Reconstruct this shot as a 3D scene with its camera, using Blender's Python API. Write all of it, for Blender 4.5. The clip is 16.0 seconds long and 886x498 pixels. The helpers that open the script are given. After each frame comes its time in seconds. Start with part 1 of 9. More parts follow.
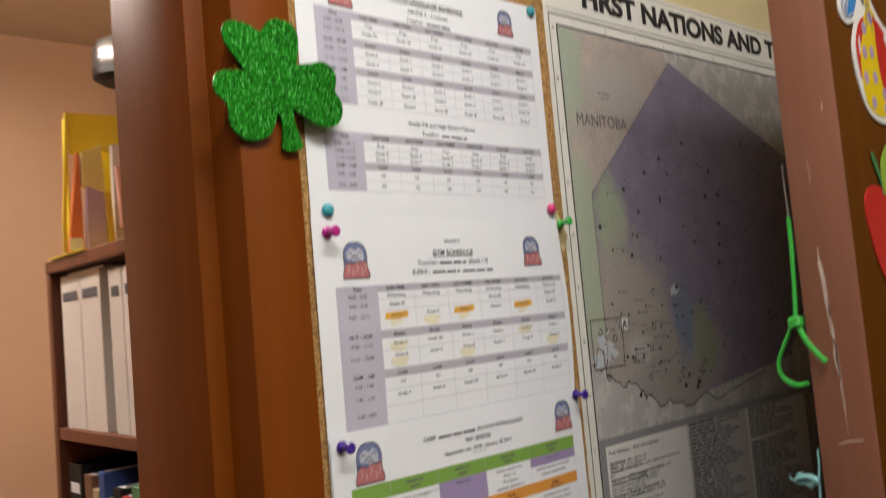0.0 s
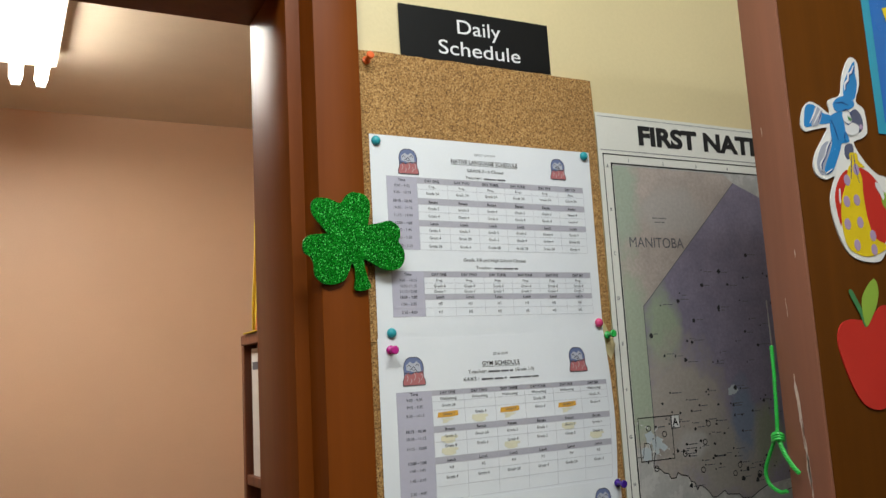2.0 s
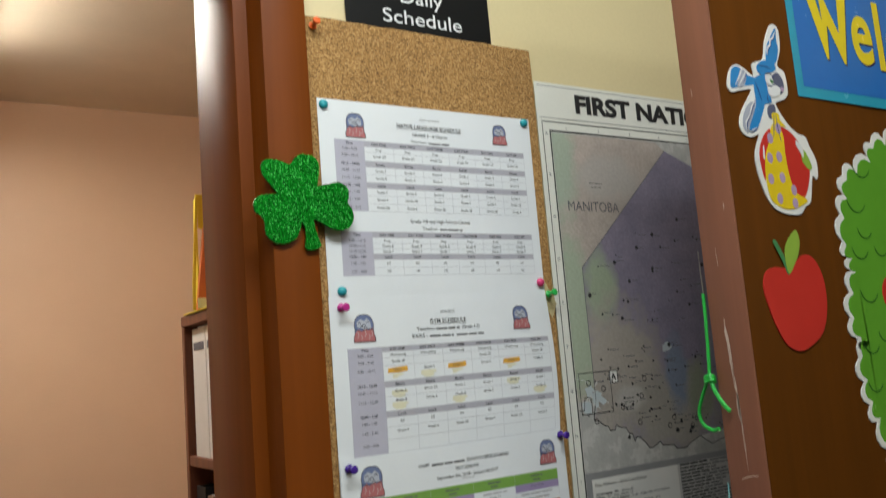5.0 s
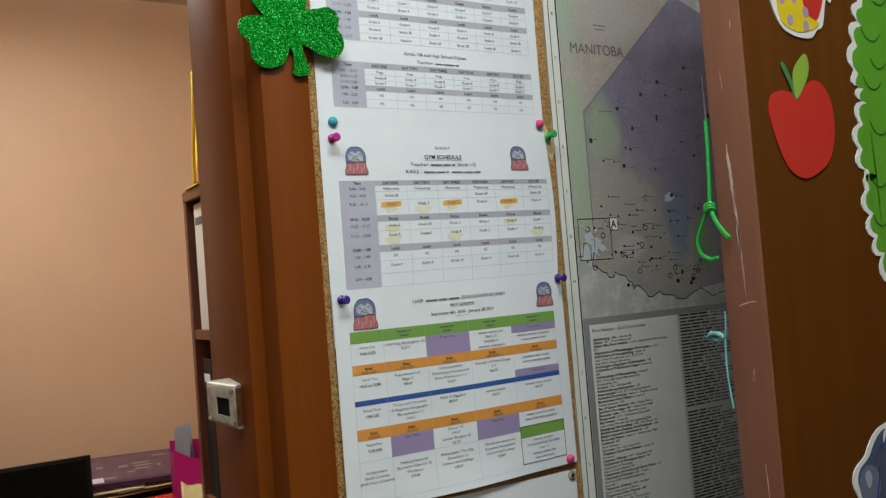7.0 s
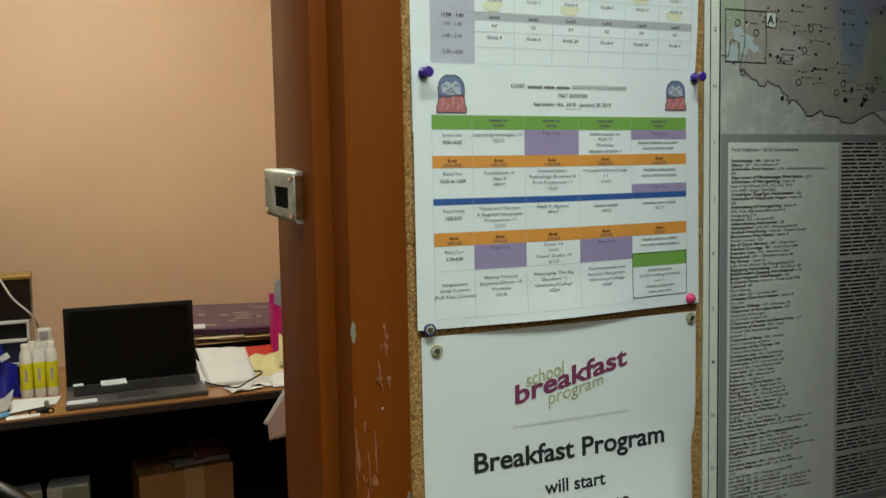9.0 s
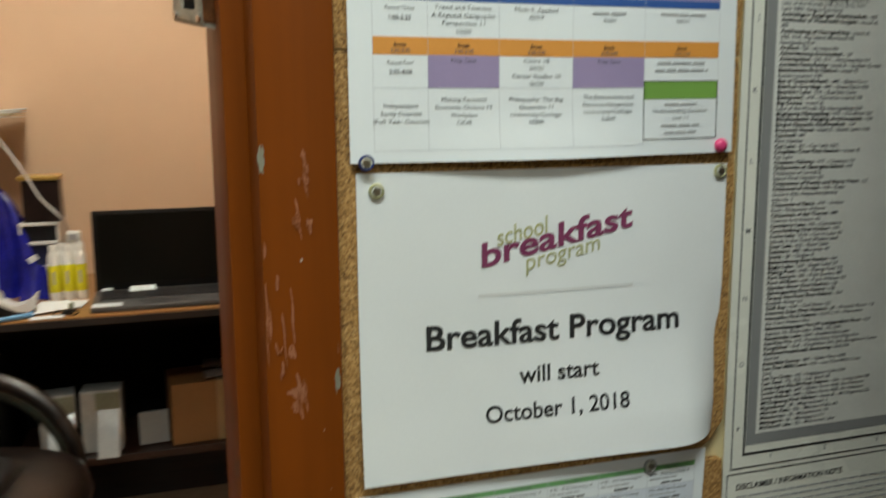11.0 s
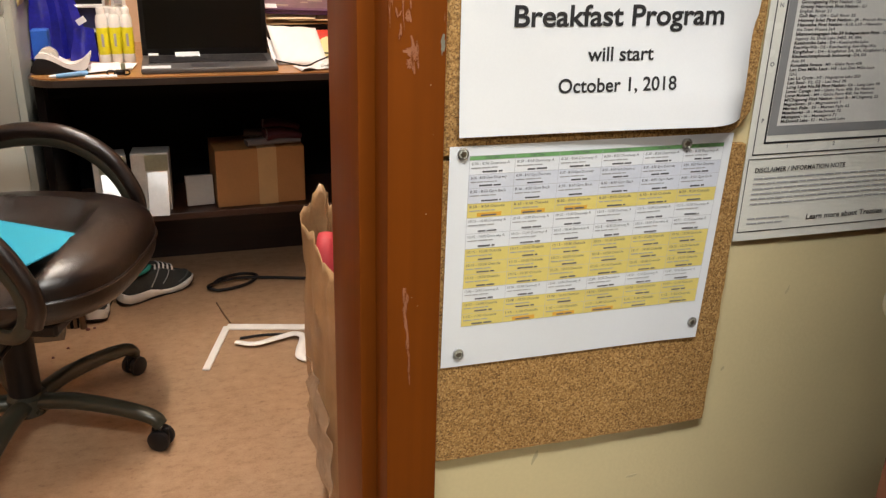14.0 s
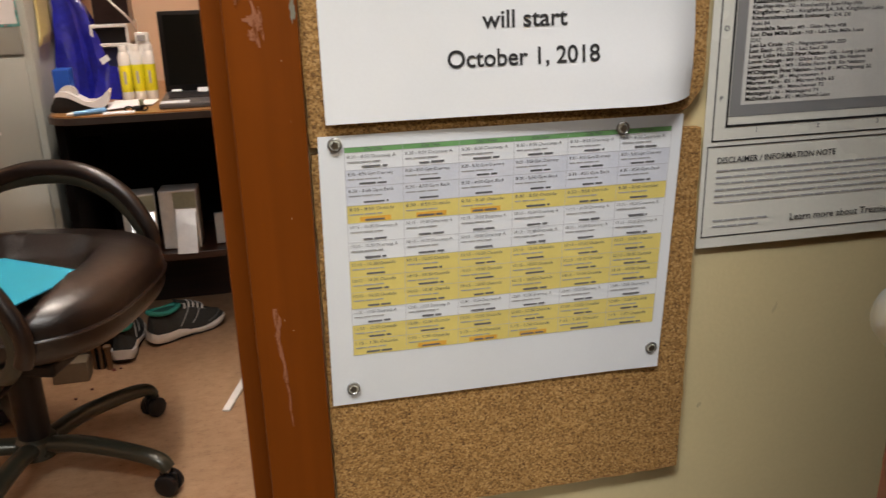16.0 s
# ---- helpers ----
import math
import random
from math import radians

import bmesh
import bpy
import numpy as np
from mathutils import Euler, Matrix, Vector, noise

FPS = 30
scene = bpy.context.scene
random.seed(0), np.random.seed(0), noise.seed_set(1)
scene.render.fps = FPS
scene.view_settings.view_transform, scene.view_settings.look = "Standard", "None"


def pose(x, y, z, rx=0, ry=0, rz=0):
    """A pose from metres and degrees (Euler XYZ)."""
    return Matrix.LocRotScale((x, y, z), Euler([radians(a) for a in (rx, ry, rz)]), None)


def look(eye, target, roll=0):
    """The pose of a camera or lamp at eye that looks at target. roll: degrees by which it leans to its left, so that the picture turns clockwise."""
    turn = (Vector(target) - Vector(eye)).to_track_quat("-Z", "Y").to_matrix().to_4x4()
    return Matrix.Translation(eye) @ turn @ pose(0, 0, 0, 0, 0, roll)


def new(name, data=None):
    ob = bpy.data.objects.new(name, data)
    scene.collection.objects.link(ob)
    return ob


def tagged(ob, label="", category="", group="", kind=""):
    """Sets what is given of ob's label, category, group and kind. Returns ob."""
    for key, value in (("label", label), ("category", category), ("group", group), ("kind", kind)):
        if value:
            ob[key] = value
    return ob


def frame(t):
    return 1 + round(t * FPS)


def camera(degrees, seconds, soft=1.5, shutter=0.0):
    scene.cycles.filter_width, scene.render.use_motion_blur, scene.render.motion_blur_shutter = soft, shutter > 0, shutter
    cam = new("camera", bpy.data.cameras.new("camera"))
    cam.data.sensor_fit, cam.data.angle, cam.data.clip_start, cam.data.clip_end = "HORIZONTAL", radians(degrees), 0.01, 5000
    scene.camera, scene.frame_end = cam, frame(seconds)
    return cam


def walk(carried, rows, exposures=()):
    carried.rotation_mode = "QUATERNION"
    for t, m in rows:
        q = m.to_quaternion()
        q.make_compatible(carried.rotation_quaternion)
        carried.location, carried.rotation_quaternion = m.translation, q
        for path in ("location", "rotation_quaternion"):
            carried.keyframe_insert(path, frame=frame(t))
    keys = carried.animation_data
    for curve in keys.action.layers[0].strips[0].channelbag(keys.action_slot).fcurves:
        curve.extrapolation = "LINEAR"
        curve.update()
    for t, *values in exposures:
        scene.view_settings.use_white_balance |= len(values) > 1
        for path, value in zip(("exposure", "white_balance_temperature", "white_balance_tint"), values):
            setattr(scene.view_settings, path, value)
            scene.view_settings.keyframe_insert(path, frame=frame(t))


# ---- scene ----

cam = camera(54.97, 16.0, 1.3, 0.35)
PATH = [
    (0, (-0.3354, -0.5402, 1.6080), (0.9982, 0.9430, 1.7552), -5.03),
    (0.5, (-0.2968, -0.6880, 1.6441), (0.7816, 0.9693, 1.9448), -2.40),
    (1, (-0.2883, -0.7804, 1.6262), (0.5868, 0.9910, 1.9365), -1.26),
    (1.5, (-0.3092, -0.7929, 1.6069), (0.5771, 0.9799, 1.8745), -3.13),
    (2, (-0.3168, -0.7862, 1.6473), (0.6050, 0.9640, 1.9420), -3.21),
    (2.5, (-0.3351, -0.7950, 1.6498), (0.6512, 0.9125, 1.9839), -3.48),
    (3, (-0.3295, -0.7997, 1.6533), (0.6741, 0.8952, 2.0001), -4.19),
    (3.5, (-0.3396, -0.7969, 1.6507), (0.6815, 0.8903, 1.9835), -4.29),
    (4, (-0.3522, -0.7996, 1.6391), (0.6936, 0.8729, 1.9692), -4.29),
    (4.5, (-0.3414, -0.8002, 1.6251), (0.7041, 0.8736, 1.9492), -4.59),
    (5, (-0.3420, -0.7970, 1.6086), (0.7149, 0.8790, 1.8805), -4.63),
    (5.2, (-0.3401, -0.7968, 1.5916), (0.7122, 0.8928, 1.7864), -4.56),
    (7.3, (-0.3036, -0.7657, 1.5258), (0.7256, 0.9480, 1.5874), -4.39),
    (7.5, (-0.2855, -0.7595, 1.5302), (0.7399, 0.9569, 1.5825), -4.18),
    (8, (-0.2641, -0.7607, 1.5215), (0.6246, 1.0298, 1.5880), -3.21),
    (8.5, (-0.2507, -0.7226, 1.4523), (0.5342, 1.1165, 1.4113), -1.82),
    (8.7, (-0.2440, -0.6920, 1.4409), (0.5386, 1.1456, 1.3375), -1.48),
    (10.8, (-0.1232, -0.5223, 1.3519), (0.6361, 1.3081, 1.0812), -0.22),
    (11, (-0.1004, -0.5379, 1.3386), (0.5262, 1.3356, 1.0262), -0.39),
    (11.5, (-0.0536, -0.5578, 1.3003), (0.3456, 1.3405, 0.8133), -0.91),
    (12, (-0.0768, -0.5886, 1.2987), (0.2944, 1.3090, 0.7873), -2.82),
    (12.5, (-0.1184, -0.6240, 1.2498), (0.2807, 1.2370, 0.6358), -1.78),
    (13, (-0.1455, -0.6510, 1.2332), (0.3403, 1.1193, 0.4394), -0.08),
    (13.5, (-0.1877, -0.6634, 1.2607), (0.3608, 1.1019, 0.4973), 1.24),
    (14, (-0.2018, -0.6680, 1.2683), (0.3631, 1.1016, 0.5271), 1.57),
    (14.5, (-0.1575, -0.6366, 1.2688), (0.4237, 1.1371, 0.5502), -0.27),
    (15, (-0.0809, -0.5942, 1.2404), (0.4741, 1.1964, 0.5434), -2.40),
    (15.5, (-0.0331, -0.5887, 1.2098), (0.4980, 1.2160, 0.5307), -2.04),
    (16, (-0.0258, -0.5984, 1.2011), (0.3696, 1.2497, 0.5470), -1.55),
]
EXPOSURES = [(0, 0.0, 7250, 20), (1, -0.17, 6700, 14), (5, -0.17, 6600, 9), (7.5, -0.05, 6450, 7), (8.5, 0.02, 6500, -6), (11, 0.30, 6720, 1), (12, 0.55, 6850, 9), (12.5, 0.72, 7000, 12), (13, 0.95, 7300, 15), (13.5, 1.07, 7100, 16), (14, 1.09, 6980, 16), (14.5, 1.04, 7000, 17), (15.5, 0.81, 6950, 18), (16, 0.77, 7000, 18)]
walk(cam, [(t, look(eye, target, roll)) for t, eye, target, roll in PATH], EXPOSURES)

# ---- world and lights ----
world = bpy.data.worlds.new("world")
scene.world = world
world.use_nodes = True
world.node_tree.nodes["Background"].inputs[0].default_value = (0.9, 0.92, 1.0, 1)
world.node_tree.nodes["Background"].inputs[1].default_value = 0.005

CEILING = 2.70
HALL_LIGHTS = [(-0.30, -0.88), (0.7, -2.6)]
OFFICE_LIGHT = (-0.252, 1.34)
HALL_POWER, OFFICE_POWER = 30.0, 11.0


def area_lamp(name, place, size_x, size_y, power, colour):
    lamp = bpy.data.lights.new(name, "AREA")
    lamp.shape, lamp.size, lamp.size_y, lamp.energy, lamp.color = "RECTANGLE", size_x, size_y, power, colour
    ob = new(name, lamp)
    ob.location = place
    return ob


HALL_TINT = (0.825, 0.905, 0.93)
for (hx, hy), share in zip(HALL_LIGHTS, (1.2, 0.45)):
    area_lamp("hall_lamp", (hx, hy, CEILING - 0.115), 1.15, 0.14, HALL_POWER * 0.4 * share, HALL_TINT)
    for side in (1, -1):
        area_lamp("hall_side_lamp", (hx, hy + side * 0.125, CEILING - 0.06), 1.15, 0.08, HALL_POWER * 0.3 * share, HALL_TINT).rotation_euler = (side * radians(68), 0, 0)
area_lamp("office_lamp", (OFFICE_LIGHT[0], OFFICE_LIGHT[1], 2.565), 0.13, 1.16, OFFICE_POWER, (1.0, 0.97, 0.92))


# ---- materials ----
def nodes_of(name):
    m = bpy.data.materials.new(name)
    m.use_nodes = True
    t = m.node_tree
    return m, t, t.nodes["Principled BSDF"]


def link(t, a, b):
    t.links.new(a, b)


def coords(t, scale=(1, 1, 1)):
    co = t.nodes.new("ShaderNodeTexCoord")
    mp = t.nodes.new("ShaderNodeMapping")
    mp.inputs["Scale"].default_value = scale
    link(t, co.outputs["Object"], mp.inputs["Vector"])
    return mp.outputs["Vector"]


def noise_tex(t, vec, scale, detail=4, rough=0.6):
    n = t.nodes.new("ShaderNodeTexNoise")
    n.inputs["Scale"].default_value, n.inputs["Detail"].default_value, n.inputs["Roughness"].default_value = scale, detail, rough
    link(t, vec, n.inputs["Vector"])
    return n.outputs["Fac"]


def ramp(t, fac, stops):
    r = t.nodes.new("ShaderNodeValToRGB")
    e = r.color_ramp.elements
    while len(e) < len(stops):
        e.new(0.5)
    for k, (p, c) in zip(e, stops):
        k.position, k.color = p, (*c, 1) if len(c) == 3 else c
    link(t, fac, r.inputs["Fac"])
    return r.outputs["Color"]


def mix(t, fac, a, b, kind="MIX"):
    n = t.nodes.new("ShaderNodeMix")
    n.data_type, n.blend_type = "RGBA", kind
    for sock, v in ((n.inputs[0], fac), (n.inputs[6], a), (n.inputs[7], b)):
        if isinstance(v, (int, float)):
            sock.default_value = v
        elif isinstance(v, tuple):
            sock.default_value = (*v, 1)
        else:
            link(t, v, sock)
    return n.outputs[2]


def bump(t, bsdf, height, strength, distance=0.002):
    n = t.nodes.new("ShaderNodeBump")
    n.inputs["Strength"].default_value, n.inputs["Distance"].default_value = strength, distance
    link(t, height, n.inputs["Height"])
    link(t, n.outputs["Normal"], bsdf.inputs["Normal"])


def plain(name, colour, rough=0.5, metal=0.0, vary=0.12, big=6.0, small=90.0, bumps=0.05, coat=0.0, stretch=(1, 1, 1), gloss=0.5):
    """A surface with faint large stains and fine grain."""
    m, t, b = nodes_of(name)
    v = coords(t, stretch)
    large, fine = noise_tex(t, v, big), noise_tex(t, v, small, 3)
    dark = tuple(c * (1 - vary) for c in colour)
    light = tuple(min(1, c * (1 + vary * 0.6)) for c in colour)
    base = ramp(t, large, [(0.3, dark), (0.7, light)])
    grain = ramp(t, fine, [(0.35, (1 - vary * 0.5,) * 3), (0.65, (1, 1, 1))])
    link(t, mix(t, 1.0, base, grain, "MULTIPLY"), b.inputs["Base Color"])
    rr = t.nodes.new("ShaderNodeMapRange")
    rr.inputs["To Min"].default_value, rr.inputs["To Max"].default_value = max(0.02, rough - 0.07), min(1, rough + 0.07)
    link(t, large, rr.inputs["Value"])
    link(t, rr.outputs["Result"], b.inputs["Roughness"])
    b.inputs["Metallic"].default_value = metal
    b.inputs["Specular IOR Level"].default_value = gloss
    b.inputs["Coat Weight"].default_value = coat
    if bumps:
        bump(t, b, fine, bumps)
    return m


def painted(name, colour, rough=0.3, scuff=(0.45, 0.25, 0.17), amount=0.0, coat=0.0, gloss=0.5):
    """Brushed gloss paint with runs along its height and worn spots."""
    m, t, b = nodes_of(name)
    v, s = coords(t), coords(t, (60, 60, 2.2))
    large, streak = noise_tex(t, v, 3.0), noise_tex(t, s, 1.0, 3)
    base = ramp(t, large, [(0.3, tuple(c * 0.86 for c in colour)), (0.72, tuple(c * 1.1 for c in colour))])
    base = mix(t, 0.35, base, ramp(t, streak, [(0.35, tuple(c * 0.75 for c in colour)), (0.65, tuple(min(1, c * 1.15) for c in colour))]))
    if amount:
        worn = noise_tex(t, coords(t, (34, 34, 9)), 1.0, 6, 0.65)
        mask = ramp(t, worn, [(0.72 - amount, (0, 0, 0)), (0.735 - amount, (1, 1, 1))])
        base = mix(t, mask, base, scuff)
    link(t, base, b.inputs["Base Color"])
    rr = t.nodes.new("ShaderNodeMapRange")
    rr.inputs["To Min"].default_value, rr.inputs["To Max"].default_value = rough - 0.05, rough + 0.12
    link(t, large, rr.inputs["Value"])
    link(t, rr.outputs["Result"], b.inputs["Roughness"])
    b.inputs["Coat Weight"].default_value = coat
    b.inputs["Specular IOR Level"].default_value = gloss
    bump(t, b, streak, 0.12, 0.001)
    return m


def cork_material():
    m, t, b = nodes_of("cork")
    v = coords(t)
    cells = t.nodes.new("ShaderNodeTexVoronoi")
    cells.inputs["Scale"].default_value = 640
    link(t, v, cells.inputs["Vector"])
    sep = t.nodes.new("ShaderNodeSeparateColor")
    link(t, cells.outputs["Color"], sep.inputs["Color"])
    grains = ramp(t, sep.outputs["Red"], [(0.0, (0.085, 0.036, 0.009)), (0.22, (0.205, 0.093, 0.023)), (0.5, (0.410, 0.211, 0.059)), (0.8, (0.536, 0.299, 0.097)), (1.0, (0.707, 0.445, 0.182))])
    clump = noise_tex(t, v, 520, 3, 0.7)
    base = mix(t, 0.40, grains, ramp(t, clump, [(0.38, (0.097, 0.041, 0.010)), (0.48, (0.433, 0.228, 0.068)), (0.64, (0.684, 0.422, 0.160))]))
    stain = noise_tex(t, v, 7, 3)
    base = mix(t, 1.0, base, ramp(t, stain, [(0.3, (0.84, 0.82, 0.8)), (0.7, (1, 1, 1))]), "MULTIPLY")
    link(t, base, b.inputs["Base Color"])
    b.inputs["Roughness"].default_value = 0.85
    bump(t, b, clump, 0.6, 0.0012)
    return m


def glitter_material():
    m, t, b = nodes_of("green_glitter")
    v = coords(t)
    cells = t.nodes.new("ShaderNodeTexVoronoi")
    cells.inputs["Scale"].default_value = 900
    link(t, v, cells.inputs["Vector"])
    sep = t.nodes.new("ShaderNodeSeparateColor")
    link(t, cells.outputs["Color"], sep.inputs["Color"])
    link(t, ramp(t, sep.outputs["Green"], [(0.0, (0.0, 0.040, 0.003)), (0.5, (0.001, 0.16, 0.008)), (0.85, (0.004, 0.30, 0.018)), (0.97, (0.10, 0.72, 0.14))]), b.inputs["Base Color"])
    b.inputs["Metallic"].default_value = 0.55
    b.inputs["Specular IOR Level"].default_value = 0.1
    b.inputs["Roughness"].default_value = 0.38
    flakes = t.nodes.new("ShaderNodeBump")
    flakes.inputs["Strength"].default_value, flakes.inputs["Distance"].default_value = 0.9, 0.0012
    link(t, sep.outputs["Red"], flakes.inputs["Height"])
    link(t, flakes.outputs["Normal"], b.inputs["Normal"])
    return m


def floor_material():
    m, t, b = nodes_of("vinyl_floor")
    v = coords(t)
    a, c, d = noise_tex(t, v, 2.2, 5, 0.6), noise_tex(t, coords(t, (22, 34, 22)), 1.0, 6, 0.66), noise_tex(t, v, 190, 3)
    base = ramp(t, c, [(0.26, (0.216, 0.121, 0.068)), (0.42, (0.328, 0.204, 0.124)), (0.58, (0.380, 0.246, 0.156)), (0.78, (0.440, 0.300, 0.200))])
    base = mix(t, 0.3, base, ramp(t, a, [(0.35, (0.230, 0.140, 0.074)), (0.65, (0.390, 0.256, 0.150))]))
    speck = noise_tex(t, coords(t, (46, 60, 46)), 1.0, 5, 0.7)
    base = mix(t, 1.0, base, ramp(t, speck, [(0.30, (0.72, 0.66, 0.60)), (0.44, (0.96, 0.94, 0.90)), (0.60, (1, 0.99, 0.96)), (0.72, (1.14, 1.12, 1.08))]), "MULTIPLY")
    base = mix(t, 1.0, base, ramp(t, d, [(0.33, (0.90, 0.885, 0.87)), (0.52, (1, 1, 1))]), "MULTIPLY")
    link(t, base, b.inputs["Base Color"])
    b.inputs["Roughness"].default_value = 0.42
    bump(t, b, d, 0.06)
    return m


def wood_material(name, dark, light, rough=0.4, along=(2, 40, 40)):
    m, t, b = nodes_of(name)
    g = noise_tex(t, coords(t, along), 1.0, 5, 0.65)
    f = noise_tex(t, coords(t, tuple(6 * c for c in along)), 1.0, 3)
    base = ramp(t, g, [(0.3, dark), (0.7, light)])
    base = mix(t, 1.0, base, ramp(t, f, [(0.3, (0.82, 0.8, 0.78)), (0.65, (1, 1, 1))]), "MULTIPLY")
    link(t, base, b.inputs["Base Color"])
    b.inputs["Roughness"].default_value = rough
    bump(t, b, f, 0.05)
    return m


def washes(name, base, spots, rough=0.27):
    """Printed map tints: soft-edged washes of colour at places on the wall, with an uneven grain. spots: x, z, width, height, colour."""
    m, t, b = nodes_of(name)
    v = coords(t)
    cloud, grain = noise_tex(t, v, 30, 5, 0.65), noise_tex(t, v, 240, 3)
    colour = ramp(t, cloud, [(0.3, tuple(c * 0.86 for c in base)), (0.7, tuple(c * 1.1 for c in base))])
    for x, z, w, h, tint in spots:
        mp = t.nodes.new("ShaderNodeMapping")
        mp.inputs["Location"].default_value, mp.inputs["Scale"].default_value = (-x / w, 0, -z / h), (1 / w, 0, 1 / h)
        link(t, t.nodes["Texture Coordinate"].outputs["Object"], mp.inputs["Vector"])
        far = t.nodes.new("ShaderNodeVectorMath")
        far.operation = "LENGTH"
        link(t, mp.outputs["Vector"], far.inputs[0])
        wob = t.nodes.new("ShaderNodeMath")
        wob.operation = "MULTIPLY_ADD"
        wob.inputs[1].default_value = 1.5
        link(t, cloud, wob.inputs[0])
        link(t, far.outputs["Value"], wob.inputs[2])
        mask = ramp(t, wob.outputs["Value"], [(0.0, (1, 1, 1)), (1.0, (0, 0, 0))])
        rr = t.nodes.new("ShaderNodeMapRange")
        rr.inputs["From Min"].default_value, rr.inputs["From Max"].default_value = 1.45, 2.0
        rr.inputs["To Min"].default_value, rr.inputs["To Max"].default_value = 0.0, 1.0
        link(t, wob.outputs["Value"], rr.inputs["Value"])
        link(t, rr.outputs["Result"], mask.node.inputs["Fac"])
        colour = mix(t, mask, colour, tint)
    colour = mix(t, 1.0, colour, ramp(t, grain, [(0.35, (0.9, 0.9, 0.9)), (0.65, (1, 1, 1))]), "MULTIPLY")
    link(t, colour, b.inputs["Base Color"])
    b.inputs["Roughness"].default_value = rough
    return m


def glow(name, colour, strength):
    m, t, b = nodes_of(name)
    b.inputs["Base Color"].default_value = (*colour, 1)
    b.inputs["Emission Color"].default_value = (*colour, 1)
    b.inputs["Emission Strength"].default_value = strength
    return m


def leather_material():
    m, t, b = nodes_of("brown_leather")
    v = coords(t)
    large, grain = noise_tex(t, v, 9, 4), noise_tex(t, v, 420, 2)
    link(t, ramp(t, large, [(0.3, (0.004, 0.0024, 0.0018)), (0.7, (0.012, 0.0062, 0.0046))]), b.inputs["Base Color"])
    b.inputs["Roughness"].default_value = 0.32
    b.inputs["Specular IOR Level"].default_value = 0.75
    crease = noise_tex(t, v, 17, 5, 0.66)
    bump(t, b, mix(t, 0.3, ramp(t, crease, [(0.3, (0, 0, 0)), (0.7, (1, 1, 1))]), grain), 0.42, 0.003)
    return m


def worn_patch(name, paint, bare, share=0.5):
    """Scraped paint: the bare coat shows in upright streaks between remains of the top coat."""
    m, t, b = nodes_of(name)
    streak, fleck = noise_tex(t, coords(t, (420, 420, 70)), 1.0, 4, 0.7), noise_tex(t, coords(t), 900, 2)
    both = mix(t, 0.35, streak, fleck)
    tone = mix(t, noise_tex(t, coords(t), 60, 3), tuple(c * 0.7 for c in bare), bare)
    link(t, mix(t, ramp(t, both, [(0.62 - share * 0.34, (0, 0, 0)), (0.72 - share * 0.34, (1, 1, 1))]), paint, tone), b.inputs["Base Color"])
    b.inputs["Roughness"].default_value = 0.5
    b.inputs["Specular IOR Level"].default_value = 0.2
    bump(t, b, both, 0.2, 0.0006)
    return m


def clear_plastic():
    m, t, b = nodes_of("clear_plastic")
    b.inputs["Base Color"].default_value = (0.9, 0.88, 0.84, 1)
    b.inputs["Roughness"].default_value = 0.12
    b.inputs["Transmission Weight"].default_value = 0.85
    b.inputs["IOR"].default_value = 1.3
    return m


CREAM = plain("cream_wall_paint", (0.73, 0.61, 0.345), 0.42, vary=0.06, big=2.0, small=220, bumps=0.12)
# dark tan for unseen walls, chosen to weaken reflections and fill light
TAN = plain("dark_tan_wall_paint", (0.15, 0.112, 0.072), 0.5, vary=0.06, big=2.0, small=220, bumps=0.12)
PEACH = plain("peach_wall_paint", (0.67, 0.455, 0.305), 0.5, vary=0.05, big=1.6, small=200, bumps=0.1)
CEIL_PAINT = plain("ceiling_paint", (0.66, 0.56, 0.43), 0.45, vary=0.05, small=150, bumps=0.1)
FRAME_PAINT = painted("brown_gloss_paint", (0.182, 0.0430, 0.0040), 0.37, gloss=0.15)
DOOR_PAINT = painted("door_brown_paint", (0.094, 0.0285, 0.0024), 0.45, gloss=0.07)
EDGE_PAINT = painted("pinkish_edge_paint", (0.222, 0.086, 0.050), 0.5, (0.42, 0.24, 0.18), 0.02, gloss=0.3)
CHIP_PINK = worn_patch("old_pink_paint", (0.175, 0.045, 0.006), (0.39, 0.155, 0.082), 0.62)
CHIP_BLUE = plain("old_grey_blue_paint", (0.25, 0.235, 0.175), 0.5, vary=0.25, small=240)
CHIP_PALE = worn_patch("bare_pale_scratch", (0.30, 0.14, 0.09), (0.66, 0.53, 0.45), 0.75)
CORK = cork_material()
PAPER = plain("white_paper", (0.775, 0.80, 0.82), 0.62, vary=0.025, big=9, small=500, bumps=0.03)
PAPER_B = plain("poster_paper", (0.785, 0.80, 0.812), 0.4, vary=0.03, big=5, small=500, bumps=0.03)
MAP_PAPER = plain("map_paper", (0.80, 0.79, 0.71), 0.26, vary=0.05, big=5, small=300, bumps=0.06)
VINYL = floor_material()
# unseen floor colour, kept dark so less light bounces up
HALL_VINYL = plain("dark_hall_vinyl", (0.06, 0.042, 0.028), 0.4, vary=0.2, big=3.0, small=120)
STEEL = plain("brushed_steel", (0.55, 0.55, 0.55), 0.30, 1.0, 0.12, 14, 300, 0.06)
SATIN = plain("satin_steel", (0.44, 0.40, 0.34), 0.34, 1.0, 0.12, 14, 300, 0.06)
CHROME = plain("chrome", (0.75, 0.75, 0.76), 0.1, 1.0, 0.05, 10, 200, 0.0)
BRASSY = plain("pewter_button", (0.52, 0.50, 0.27), 0.35, 0.45, 0.2, 200, 900, 0.1)
BLACK = plain("black_plastic", (0.008, 0.008, 0.009), 0.42, vary=0.2, gloss=0.3)
